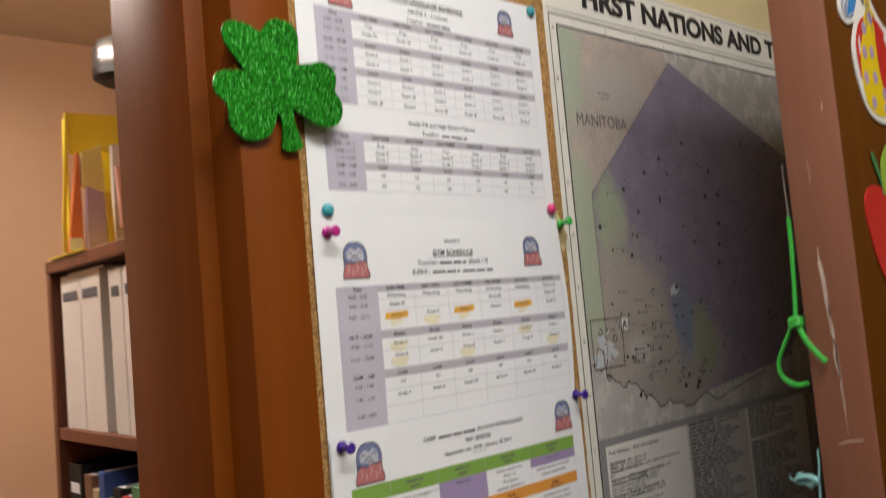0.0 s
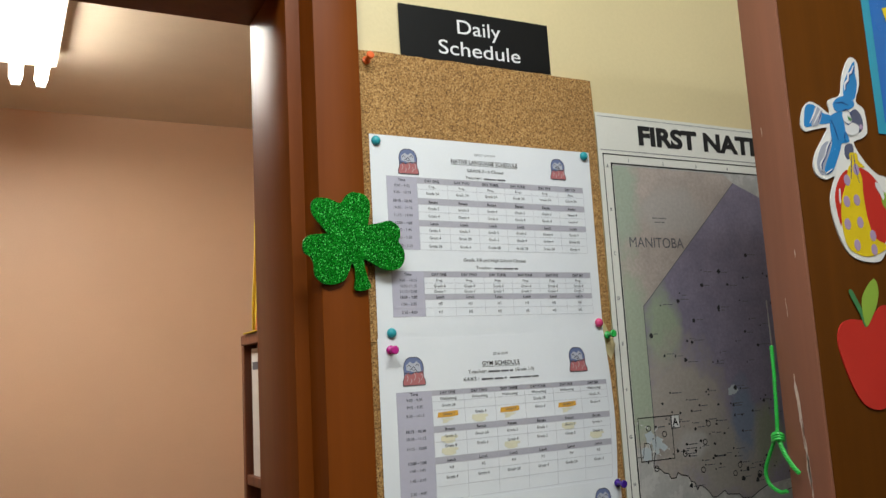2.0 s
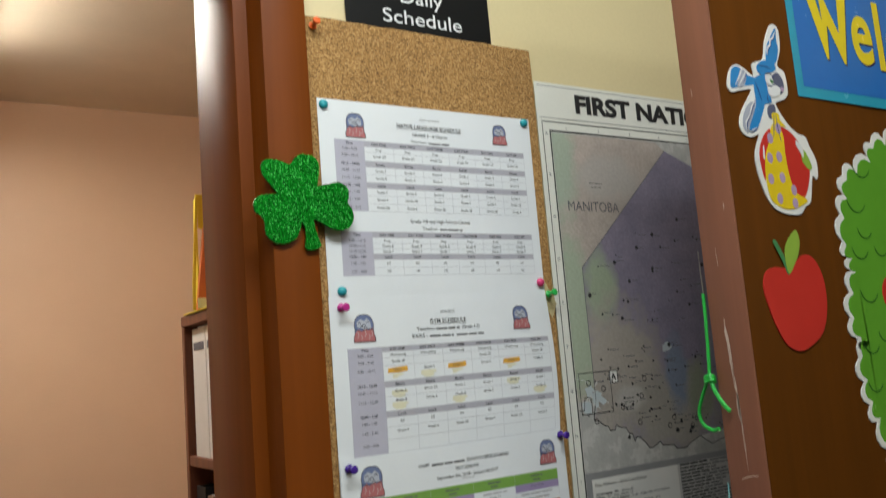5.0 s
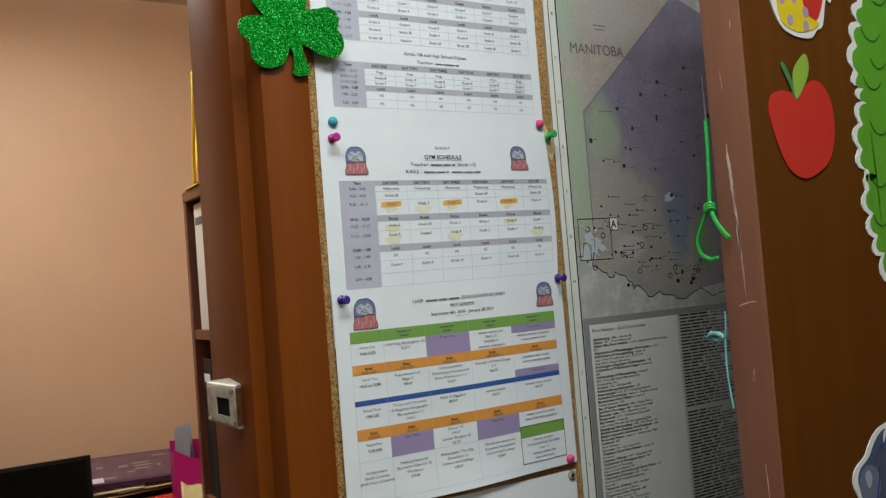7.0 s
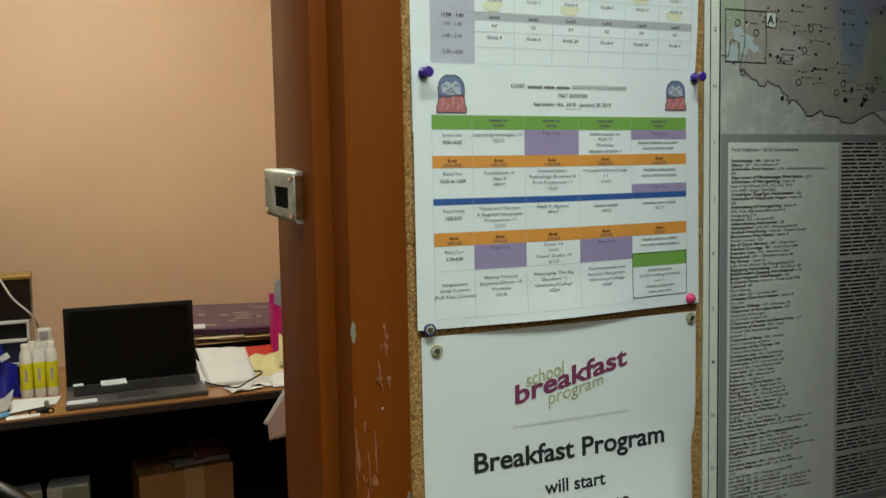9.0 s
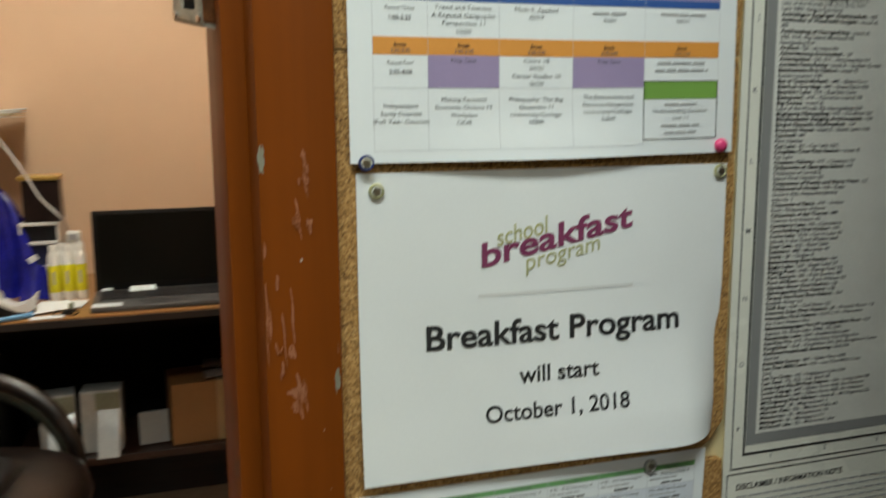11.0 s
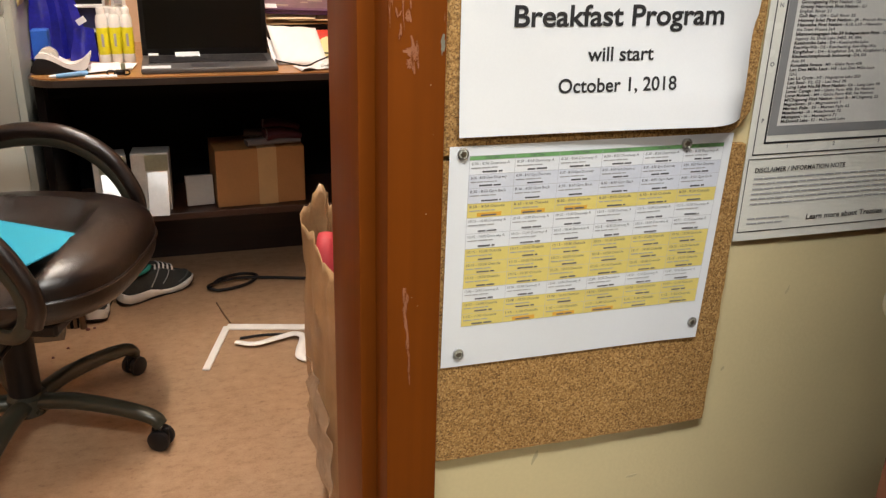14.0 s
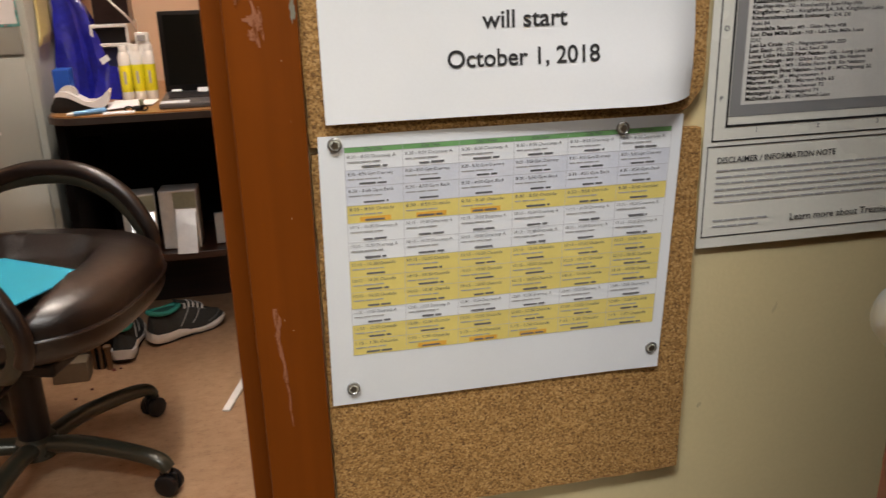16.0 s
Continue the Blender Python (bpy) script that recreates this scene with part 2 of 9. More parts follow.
# near-black: holds the kneehole's shade, and serves as the desk shelf's black
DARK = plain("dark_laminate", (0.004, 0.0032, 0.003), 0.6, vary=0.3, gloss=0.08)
LEATHER = leather_material()
GLITTER = glitter_material()


def flat(name, colour, rough=0.55, coat=0.0):
    return plain(name, colour, rough, vary=0.05, big=20, small=600, bumps=0.02, coat=coat)


INK = flat("black_ink", (0.018, 0.018, 0.02))
INK_SOFT = flat("grey_ink", (0.17, 0.17, 0.18))
INK_BAR = flat("small_print_ink", (0.40, 0.40, 0.41))
INK_MID = flat("dark_grey_ink", (0.12, 0.12, 0.13))
LILAC = flat("lavender_ink", (0.49, 0.475, 0.56))
GREY = flat("table_grey_ink", (0.46, 0.45, 0.50))
LINE = flat("table_line_ink", (0.50, 0.50, 0.54))


# ---- mesh helpers ----
def link_mesh(name, bm, material, parent=None, label="", smooth=False):
    me = bpy.data.meshes.new(name)
    bm.normal_update()
    bm.to_mesh(me)
    bm.free()
    for m in (material if isinstance(material, (list, tuple)) else [material]):
        me.materials.append(m)
    if smooth:
        me.shade_smooth()
        me.set_sharp_from_angle(angle=radians(38))
    ob = new(name, me)
    if parent is not None:
        ob.parent = parent
        ob.matrix_parent_inverse = parent.matrix_basis.inverted()
    if label:
        ob["label"] = label
    return ob


def part(name, bm, material, parent, label="", smooth=False):
    return link_mesh(name, bm, material, parent, label, smooth)


def thing(name, place=(0, 0, 0), label="", category="", group="", kind="", turn=0.0):
    ob = new(name)
    ob.empty_display_size = 0.05
    ob.matrix_basis = pose(*place, 0, 0, turn)
    return tagged(ob, label, category, group, kind)


def box(bm, x0, x1, y0, y1, z0, z1, bevel=0.0, segments=2, m=None):
    vs = [bm.verts.new((x, y, z)) for x in (x0, x1) for y in (y0, y1) for z in (z0, z1)]
    fs = [bm.faces.new([vs[i] for i in q]) for q in ((0, 1, 3, 2), (4, 6, 7, 5), (0, 4, 5, 1), (2, 3, 7, 6), (0, 2, 6, 4), (1, 5, 7, 3))]
    out = vs
    if bevel:
        es = list({e for f in fs for e in f.edges})
        r = bmesh.ops.bevel(bm, geom=es, offset=bevel, segments=segments, profile=0.5, affect="EDGES")
        out = list({v for f in r["faces"] for v in f.verts})
    if m is not None:
        bmesh.ops.transform(bm, matrix=m, verts=list(set(out)))
    return bm


def boxed(*a, **k):
    return box(bmesh.new(), *a, **k)


def prism(bm, outline, depth, m, bevel=0.0):
    """An outline in the plane of local x and y, thick along local z from 0 to depth, at the pose m."""
    lo = [bm.verts.new((x, y, 0)) for x, y in outline]
    hi = [bm.verts.new((x, y, depth)) for x, y in outline]
    top = bm.faces.new(hi)
    bm.faces.new(lo[::-1])
    n = len(outline)
    for i in range(n):
        bm.faces.new((lo[i], lo[(i + 1) % n], hi[(i + 1) % n], hi[i]))
    vs = lo + hi
    if bevel:
        r = bmesh.ops.bevel(bm, geom=list(top.edges), offset=bevel, segments=2, profile=0.5, affect="EDGES")
        vs = list(set(v for v in vs if v.is_valid) | {v for f in r["faces"] for v in f.verts})
    bmesh.ops.transform(bm, matrix=m, verts=vs)
    return bm


def ccw(pts):
    area = sum(a * d - c * b for (a, b), (c, d) in zip(pts, pts[1:] + pts[:1]))
    return pts if area > 0 else pts[::-1]


def lathe(bm, profile, m, segments=24):
    """Radius and height pairs turned about local z."""
    rings = []
    for r, z in profile:
        if r < 1e-6:
            rings.append([bm.verts.new(m @ Vector((0, 0, z)))])
        else:
            rings.append([bm.verts.new(m @ Vector((r * math.cos(a), r * math.sin(a), z))) for a in [2 * math.pi * k / segments for k in range(segments)]])
    for a, b in zip(rings, rings[1:]):
        for k in range(segments):
            j = (k + 1) % segments
            if len(a) == 1 and len(b) == 1:
                continue
            if len(a) == 1:
                bm.faces.new((a[0], b[k], b[j]))
            elif len(b) == 1:
                bm.faces.new((a[k], a[j], b[0]))
            else:
                bm.faces.new((a[k], a[j], b[j], b[k]))
    for ring in (rings[0], rings[-1]):
        if len(ring) > 2:
            bm.faces.new(ring if ring is rings[-1] else ring[::-1])
    return bm


def smooth_path(points, steps=6):
    pts = [Vector(p) for p in points]
    out = []
    for i in range(len(pts) - 1):
        a, b = pts[i], pts[i + 1]
        p, n = pts[i - 1] if i else a * 2 - b, pts[i + 2] if i + 2 < len(pts) else b * 2 - a
        for k in range(steps):
            s = k / steps
            out.append(0.5 * ((2 * a) + (b - p) * s + (2 * p - 5 * a + 4 * b - n) * s * s + (3 * a - p - 3 * b + n) * s ** 3))
    out.append(pts[-1])
    return out


def sweep(bm, points, radius, segments=10, steps=6, flat_to=1.0, up=(0, 0, 1)):
    """A rod along a smooth path; flat_to squeezes its section across, radius may be a list."""
    path = smooth_path(points, steps)
    rings = []
    for i, p in enumerate(path):
        d = (path[min(i + 1, len(path) - 1)] - path[max(i - 1, 0)]).normalized()
        side = d.cross(Vector(up))
        side = side.normalized() if side.length > 1e-4 else Vector((1, 0, 0))
        over = side.cross(d).normalized()
        r = radius if isinstance(radius, (int, float)) else radius[0] + (radius[1] - radius[0]) * i / (len(path) - 1)
        rings.append([bm.verts.new(p + side * r * math.cos(a) + over * r * flat_to * math.sin(a)) for a in [2 * math.pi * k / segments for k in range(segments)]])
    for a, b in zip(rings, rings[1:]):
        for k in range(segments):
            bm.faces.new((a[k], a[(k + 1) % segments], b[(k + 1) % segments], b[k]))
    bm.faces.new(rings[0][::-1])
    bm.faces.new(rings[-1])
    return bm


def blob_outline(pts, steps=5):
    """A smooth closed outline through the given points."""
    n, out = len(pts), []
    for i in range(n):
        p, a, b, q = (Vector(pts[(i + k) % n]) for k in (-1, 0, 1, 2))
        for k in range(steps):
            s = k / steps
            c = 0.5 * ((2 * a) + (b - p) * s + (2 * p - 5 * a + 4 * b - q) * s * s + (3 * a - p - 3 * b + q) * s ** 3)
            out.append((c.x, c.y))
    return out


def placed(bm, m):
    bmesh.ops.transform(bm, matrix=m, verts=bm.verts[:])
    return bm


# ---- printing on sheets ----
FONT = bpy.data.curves.new("lettering", "FONT")
FONT_OB = new("lettering", FONT)
GLYPHS = {}


def glyphs(text, weight=0.0, fine=2):
    """Flat outlines of a line of text, one unit high capitals, starting at 0."""
    key = (text, weight, fine)
    if key not in GLYPHS:
        FONT.body, FONT.size, FONT.offset, FONT.resolution_u = text, 1.0, weight, fine
        dg = bpy.context.evaluated_depsgraph_get()
        me = FONT_OB.evaluated_get(dg).to_mesh()
        vs = [(v.co.x, v.co.y) for v in me.vertices]
        fs = [tuple(p.vertices) for p in me.polygons]
        FONT_OB.evaluated_get(dg).to_mesh_clear()
        x0 = min(v[0] for v in vs)
        GLYPHS[key] = ([((x - x0) / 0.70, y / 0.70) for x, y in vs], fs, (max(v[0] for v in vs) - x0) / 0.70)
    return GLYPHS[key]


WORDS = random.Random(77)


class Sheet:
    """A sheet of paper hung against the wall; u runs right and v down from its upper left corner."""

    def __init__(self, name, x, z, w, h, y, paper, parent=None, bend=None, turn=0.0, nu=24, nv=24, label="", category="", group="", skew=None):
        self.x, self.z, self.w, self.h, self.y, self.bend, self.turn, self.skew = x, z, w, h, y, bend, radians(turn), skew
        self.ink = {}
        bm = bmesh.new()
        grid = [[bm.verts.new(self.at(w * i / nu, h * j / nv, 0)) for i in range(nu + 1)] for j in range(nv + 1)]
        back = [[bm.verts.new(self.at(w * i / nu, h * j / nv, -0.00025)) for i in range(nu + 1)] for j in range(nv + 1)]
        for j in range(nv):
            for i in range(nu):
                bm.faces.new((grid[j][i], grid[j + 1][i], grid[j + 1][i + 1], grid[j][i + 1]))
                bm.faces.new((back[j][i], back[j][i + 1], back[j + 1][i + 1], back[j + 1][i]))
        ring = [(0, i) for i in range(nu)] + [(j, nu) for j in range(nv)] + [(nv, nu - i) for i in range(nu)] + [(nv - j, 0) for j in range(nv)]
        for a, b in zip(ring, ring[1:] + ring[:1]):
            bm.faces.new((grid[a[0]][a[1]], grid[b[0]][b[1]], back[b[0]][b[1]], back[a[0]][a[1]]))
        self.ob = link_mesh(name, bm, paper, parent, label, smooth=True)
        if category:
            tagged(self.ob, label, category, group)

    def at(self, u, v, lift):
        b = self.bend(u / self.w, v / self.h) if self.bend else 0.0
        if self.skew:
            du, dv = self.skew(u / self.w, v / self.h)
            u, v = u + du, v + dv
        c, s = math.cos(self.turn), math.sin(self.turn)
        return (self.x + u * c + v * s, self.y - b - lift, self.z - v * c + u * s)

    def put(self, material, verts, faces, lift):
        vs, fs = self.ink.setdefault(material.name, (material, [], []))[1:]
        n = len(vs)
        vs.extend(self.at(u, v, lift) for u, v in verts)
        fs.extend(tuple(n + i for i in f) for f in faces)

    def rect(self, u0, v0, u1, v1, material, lift=0.0002):
        nu, nv = max(1, min(30, int((u1 - u0) / 0.012))), max(1, min(30, int((v1 - v0) / 0.012)))
        verts = [(u0 + (u1 - u0) * i / nu, v0 + (v1 - v0) * j / nv) for j in range(nv + 1) for i in range(nu + 1)]
        k = nu + 1
        self.put(material, verts, [(j * k + i, (j + 1) * k + i, (j + 1) * k + i + 1, j * k + i + 1) for j in range(nv) for i in range(nu)], lift)

    def border(self, u0, v0, u1, v1, t, material, lift=0.0004):
        for q in ((u0, v0, u1, v0 + t), (u0, v1 - t, u1, v1), (u0, v0, u0 + t, v1), (u1 - t, v0, u1, v1)):
            self.rect(*q, material, lift)

    def poly(self, pts, material, lift=0.0003):
        self.put(material, pts, [tuple(range(len(pts)))], lift)

    def stroke(self, pts, t, material, lift=0.0005):
        for (a, b), (c, d) in zip(pts, pts[1:]):
            n = Vector((b - d, c - a)).normalized() * t / 2 if (a, b) != (c, d) else Vector((0, 0))
            self.put(material, [(a + n.x, b + n.y), (c + n.x, d + n.y), (c - n.x, d - n.y), (a - n.x, b - n.y)], [(0, 1, 2, 3)], lift)

    def text(self, body, u, v, size, material, align="c", width=0.0, weight=0.0, slope=0.0, lift=0.0006):
        """Capitals `size` high on the base line v; u is the left end, middle or right end."""
        vs, fs, long = glyphs(body, weight, 7 if size > 0.008 else 2)
        k = width / long if width else size
        start = u - {"l": 0, "c": 0.5, "r": 1}[align] * long * k
        c, s = math.cos(slope), math.sin(slope)
        self.put(material, [(start + x * k * c, v - y * size - x * k * s) for x, y in vs], fs, lift)

    def bar(self, u, v, long, high, material, align="c", lift=0.0005):
        u -= {"l": 0, "c": 0.5, "r": 1}[align] * long
        end = u + long
        if long < 4 * high or high > 0.0034:
            self.rect(u, v - high, end, v, material, lift)
            return
        high *= 0.62
        while u < end - high:
            word = min(end - u, high * WORDS.uniform(5.0, 11.0))
            self.rect(u, v - high * WORDS.uniform(0.92, 1.12), u + word, v, material, lift)
            u += word + high * 0.9

    def ink_on(self, names=None):
        for key, (material, vs, fs) in self.ink.items():
            me = bpy.data.meshes.new("print")
            me.from_pydata(vs, [], fs)
            me.materials.append(material)
            ob = new((names or {}).get(key, "print"), me)
            ob.parent = self.ob
            ob.matrix_parent_inverse = self.ob.matrix_basis.inverted()
            tagged(ob, kind="stuff")
            ob["label"] = material.name.replace("_ink", "").replace("_", " ") + " printing"

# ---- the walls, floor and ceiling ----
HALL_X0, HALL_X1, HALL_Y0 = -2.3, 1.26, -3.2
OFF_X0, OFF_X1, OFF_Y0, OFF_Y1 = -1.75, 1.05, 0.160, 2.58
OPEN_X0, OPEN_X1, OPEN_TOP = -0.955, -0.0425, 2.0895
WALL_Y = 0.004


def wall(name, material, *boxes, label=""):
    bm = bmesh.new()
    for b in boxes:
        box(bm, *b)
    return tagged(link_mesh(name, bm, material), label, "wall", kind="structure")


north = wall("wall_north", CREAM, (HALL_X0, OPEN_X0 - 0.05, WALL_Y, 0.10, 0, CEILING), (0.0, HALL_X1 + 0.12, WALL_Y, 0.10, 0, CEILING), (OPEN_X0 - 0.05, 0.0, WALL_Y, 0.10, OPEN_TOP + 0.04, CEILING), label="cream painted wall holding boards and posters")
wall("wall_office_front", PEACH, (OFF_X0, OPEN_X0 - 0.05, 0.10, OFF_Y0, 0, CEILING), (0.0, OFF_X1, 0.10, OFF_Y0, 0, CEILING), (OPEN_X0 - 0.05, 0.0, 0.10, OFF_Y0, OPEN_TOP + 0.04, CEILING), label="peach painted office wall round the doorway")
wall("wall_office_back", PEACH, (OFF_X0, OFF_X1, OFF_Y1, OFF_Y1 + 0.1, 0, CEILING), label="plain peach painted back wall of the office")
wall("wall_office_right", PEACH, (OFF_X1, OFF_X1 + 0.1, 0.10, OFF_Y1 + 0.1, 0, CEILING), label="plain peach painted office side wall")
wall("wall_office_left", PEACH, (OFF_X0 - 0.1, OFF_X0, 0.10, OFF_Y1 + 0.1, 0, CEILING), label="plain peach painted office side wall")
# these two walls stay out of view; their dark colour limits the bounce
wall("wall_west", TAN, (HALL_X0 - 0.1, HALL_X0, HALL_Y0, 0.10, 0, CEILING), label="plain dark tan painted wall")
wall("wall_south", TAN, (HALL_X0 - 0.1, HALL_X1 + 1.5, HALL_Y0 - 0.1, HALL_Y0, 0, CEILING), label="plain dark tan painted wall")
wall("wall_east", CREAM, (HALL_X1, HALL_X1 + 0.12, -0.20, WALL_Y, 0, CEILING), (HALL_X1, HALL_X1 + 0.12, HALL_Y0, -1.14, 0, CEILING), (HALL_X1, HALL_X1 + 0.12, -1.14, -0.20, 2.12, CEILING), label="cream painted side wall with an open doorway")
wall("wall_beyond", CREAM, (HALL_X1 + 1.4, HALL_X1 + 1.5, HALL_Y0, 0.1, 0, CEILING), label="plain cream painted wall")

# the hall floor is out of view and darkened against upward bounce
for name, x0, x1, y0, y1, m, what in (("floor", OFF_X0 - 0.1, OFF_X1 + 0.1, 0.08, OFF_Y1 + 0.1, VINYL, "mottled pinkish beige sheet vinyl floor"), ("floor_hall", HALL_X0 - 0.1, HALL_X1 + 1.5, HALL_Y0 - 0.1, 0.08, HALL_VINYL, "dark brown worn sheet vinyl floor")):
    tagged(link_mesh(name, boxed(x0, x1, y0, y1, -0.06, 0.0), m), what, "floor", kind="structure")
bm = bmesh.new()
box(bm, HALL_X0 - 0.1, HALL_X1 + 1.5, HALL_Y0 - 0.1, OFF_Y1 + 0.1, CEILING, CEILING + 0.06)
tagged(link_mesh("ceiling", bm, CEIL_PAINT), "plain painted ceiling", "ceiling", kind="structure")


# ---- the doorway's steel frame ----
def jamb_profile(side):
    """The frame's section from the hall to the office; side is +1 for the jamb whose stop faces -x."""
    pts = [(0.049, WALL_Y + 0.001), (0.049, -0.012), (0.0, -0.012), (0.0, 0.030), (-0.0155, 0.030), (-0.0155, 0.168), (0.049, 0.168), (0.049, 0.161), (0.02, 0.156), (0.02, 0.02)]
    return [(side * x, y) for x, y in pts]


def doorway_frame():
    f = thing("door_1", (OPEN_X1, 0, 0), "dark brown gloss painted steel door frame with chipped paint", "door frame", kind="structure")
    for name, x, side in (("jamb", OPEN_X1, 1), ("jamb", OPEN_X0, -1)):
        bm = bmesh.new()
        prism(bm, jamb_profile(side), OPEN_TOP, pose(x, 0, 0))
        es = [e for e in bm.edges if abs(e.verts[0].co.z - e.verts[1].co.z) > 1]
        bmesh.ops.bevel(bm, geom=es, offset=0.0022, segments=2, profile=0.5, affect="EDGES")
        bmesh.ops.recalc_face_normals(bm, faces=bm.faces[:])
        part(name, bm, FRAME_PAINT, f, smooth=True)
    bm = bmesh.new()
    prism(bm, [(y, z) for z, y in jamb_profile(1)], OPEN_X1 - OPEN_X0 + 0.098, Matrix.Translation((OPEN_X0 - 0.049, 0.0016, OPEN_TOP)) @ Matrix(((0, 0, 1, 0), (1, 0, 0, 0), (0, 1, 0, 0), (0, 0, 0, 1))))
    bmesh.ops.recalc_face_normals(bm, faces=bm.faces[:])
    part("head", bm, FRAME_PAINT, f)
    return f


FRAME = doorway_frame()

rnd = random.Random(12)
for x, z, a, b in ((0.118, 0.745, 0.003, 0.010), (0.395, 0.905, 0.002, 0.006), (0.235, 0.700, 0.010, 0.002), (0.330, 0.820, 0.003, 0.003)):
    bm = bmesh.new()
    prism(bm, [(x + a * rnd.uniform(0.5, 1) * math.cos(q) + 0.3 * b * math.sin(q), z + b * rnd.uniform(0.5, 1) * math.sin(q)) for q in [2 * math.pi * k / 11 for k in range(11)]], 0.0003, Matrix.Translation((0, WALL_Y + 0.0001, 0)) @ Matrix(((1, 0, 0, 0), (0, 0, -1, 0), (0, 1, 0, 0), (0, 0, 0, 1))))
    bmesh.ops.recalc_face_normals(bm, faces=bm.faces[:])
    part("scuff", bm, plain("scuffed_cream_paint", (0.63, 0.52, 0.30), 0.5, vary=0.2, small=500), north)

# ---- the cork board ----
def ragged(x0, x1, z0, z1, rnd, cut=None, step=0.012, depth=0.0011):
    """A rectangle whose edges crumble a little; cut knocks off the lower right corner."""
    pts = []
    corners = [(x0, z0), (x1, z0), (x1, z1), (x0, z1)]
    if cut:
        corners = [(x0, z0), (x1 - cut[0], z0), (x1 - cut[0] * 0.35, z0 + cut[1] * 0.45), (x1, z0 + cut[1]), (x1, z1), (x0, z1)]
    for (a, b), (c, d) in zip(corners, corners[1:] + corners[:1]):
        n = max(1, int(math.hypot(c - a, d - b) / step))
        for k in range(n):
            j = 0 if k == 0 else rnd.uniform(-depth, depth * 0.2)
            s = k / n
            nx, nz = (b - d), (c - a)
            q = math.hypot(nx, nz)
            pts.append((a + (c - a) * s + nx / q * j, b + (d - b) * s + nz / q * j))
    return pts


WALL_POSE = Matrix(((1, 0, 0, 0), (0, 0, -1, 0), (0, 1, 0, 0), (0, 0, 0, 1)))


def on_wall(y):
    """Local x stays x, local y becomes z, and thickness comes forward from y."""
    return Matrix.Translation((0, y, 0)) @ WALL_POSE


rnd = random.Random(3)
board = thing("cork_board", (0.158, WALL_Y, 0.769), "tall strip of speckled brown cork tiles with a broken corner", "cork board")
for z0, cut in ((1.6835, None), (1.3788, None), (1.0740, (0.030, 0.026)), (0.7650, None)):
    bm = bmesh.new()
    prism(bm, ragged(0.0075 + rnd.uniform(0, 0.0012), 0.308 + rnd.uniform(-0.0015, 0.0015), z0 + 0.0005, z0 + 0.3042, rnd, cut), 0.0075, on_wall(WALL_Y), 0.0008)
    part("cork_tile", bm, CORK, board)


# ---- papers ----
def emblem(s, u, v, k=1.0):
    """A school crest reduced to its blue dome and red base."""
    w, h = 0.0122 * k, 0.0150 * k
    side = [(1.0, 0.90), (1.0, 0.62), (0.88, 0.40), (0.86, 0.05), (0.90, -0.25), (0.82, -0.58), (0.62, -0.82), (0.32, -0.95)]
    dome = [(u - a * w, v + b * h) for a, b in side] + [(u + a * w, v + b * h) for a, b in side[::-1]]
    s.poly(dome, CREST_BLUE, 0.0003)
    s.poly([(u - w * 0.62, v - h * 0.10), (u - w * 0.66, v - h * 0.42), (u - w * 0.30, v - h * 0.66), (u + w * 0.05, v - h * 0.52), (u + w * 0.30, v - h * 0.70), (u + w * 0.62, v - h * 0.46), (u + w * 0.66, v - h * 0.02), (u + w * 0.20, v + h * 0.10), (u - w * 0.2, v - h * 0.02)], CREST_SKY, 0.0004)
    s.poly([(u - w, v + h * 0.9), (u - w, v + h * 0.62), (u - w * 0.88, v + h * 0.30), (u - w * 0.45, v + h * 0.02), (u - w * 0.25, v + h * 0.22), (u + w * 0.12, v), (u + w * 0.40, v + h * 0.12), (u + w * 0.80, v - h * 0.05), (u + w * 0.88, v + h * 0.35), (u + w, v + h * 0.62), (u + w, v + h * 0.9)], CREST_RED, 0.00045)
    for q, r, n in ((-0.62, 0.42, 0.20), (-0.30, 0.60, 0.16), (0.05, 0.34, 0.24), (0.40, 0.58, 0.18), (0.66, 0.36, 0.22)):
        s.stroke([(u + q * w, v + h * (r - n)), (u + (q + 0.10) * w, v + h * r), (u + (q - 0.04) * w, v + h * (r + n))], 0.0008, PAPER_INK, 0.0006)
    for q, r in ((-0.40, -0.40), (0.0, -0.28), (0.36, -0.44), (0.15, -0.10), (-0.2, -0.16)):
        s.stroke([(u + (q - 0.16) * w, v + h * (r + 0.06)), (u + q * w, v + h * (r - 0.06)), (u + (q + 0.16) * w, v + h * (r + 0.08))], 0.0007, CREST_LINE, 0.0006)
    s.stroke([(u - w * 0.86, v + h * 0.05), (u - w * 0.3, v + h * 0.14), (u + w * 0.3, v + h * 0.02), (u + w * 0.86, v + h * 0.06)], 0.0008, CREST_LINE, 0.0007)
    s.stroke(dome + dome[:1], 0.0007, CREST_LINE, 0.0006)


CREST_SKY, CREST_LINE = flat("crest_pale_ink", (0.46, 0.48, 0.54)), flat("crest_outline_ink", (0.07, 0.065, 0.09))
CREST_BLUE, CREST_RED = flat("crest_blue_ink", (0.15, 0.19, 0.34)), flat("crest_red_ink", (0.46, 0.15, 0.15))
PAPER_INK = flat("pale_ink", (0.52, 0.38, 0.38))
ORANGE_HI, YELLOW_HI = flat("orange_highlighter_ink", (0.80, 0.42, 0.06)), flat("yellow_highlighter_ink", (0.78, 0.745, 0.55))
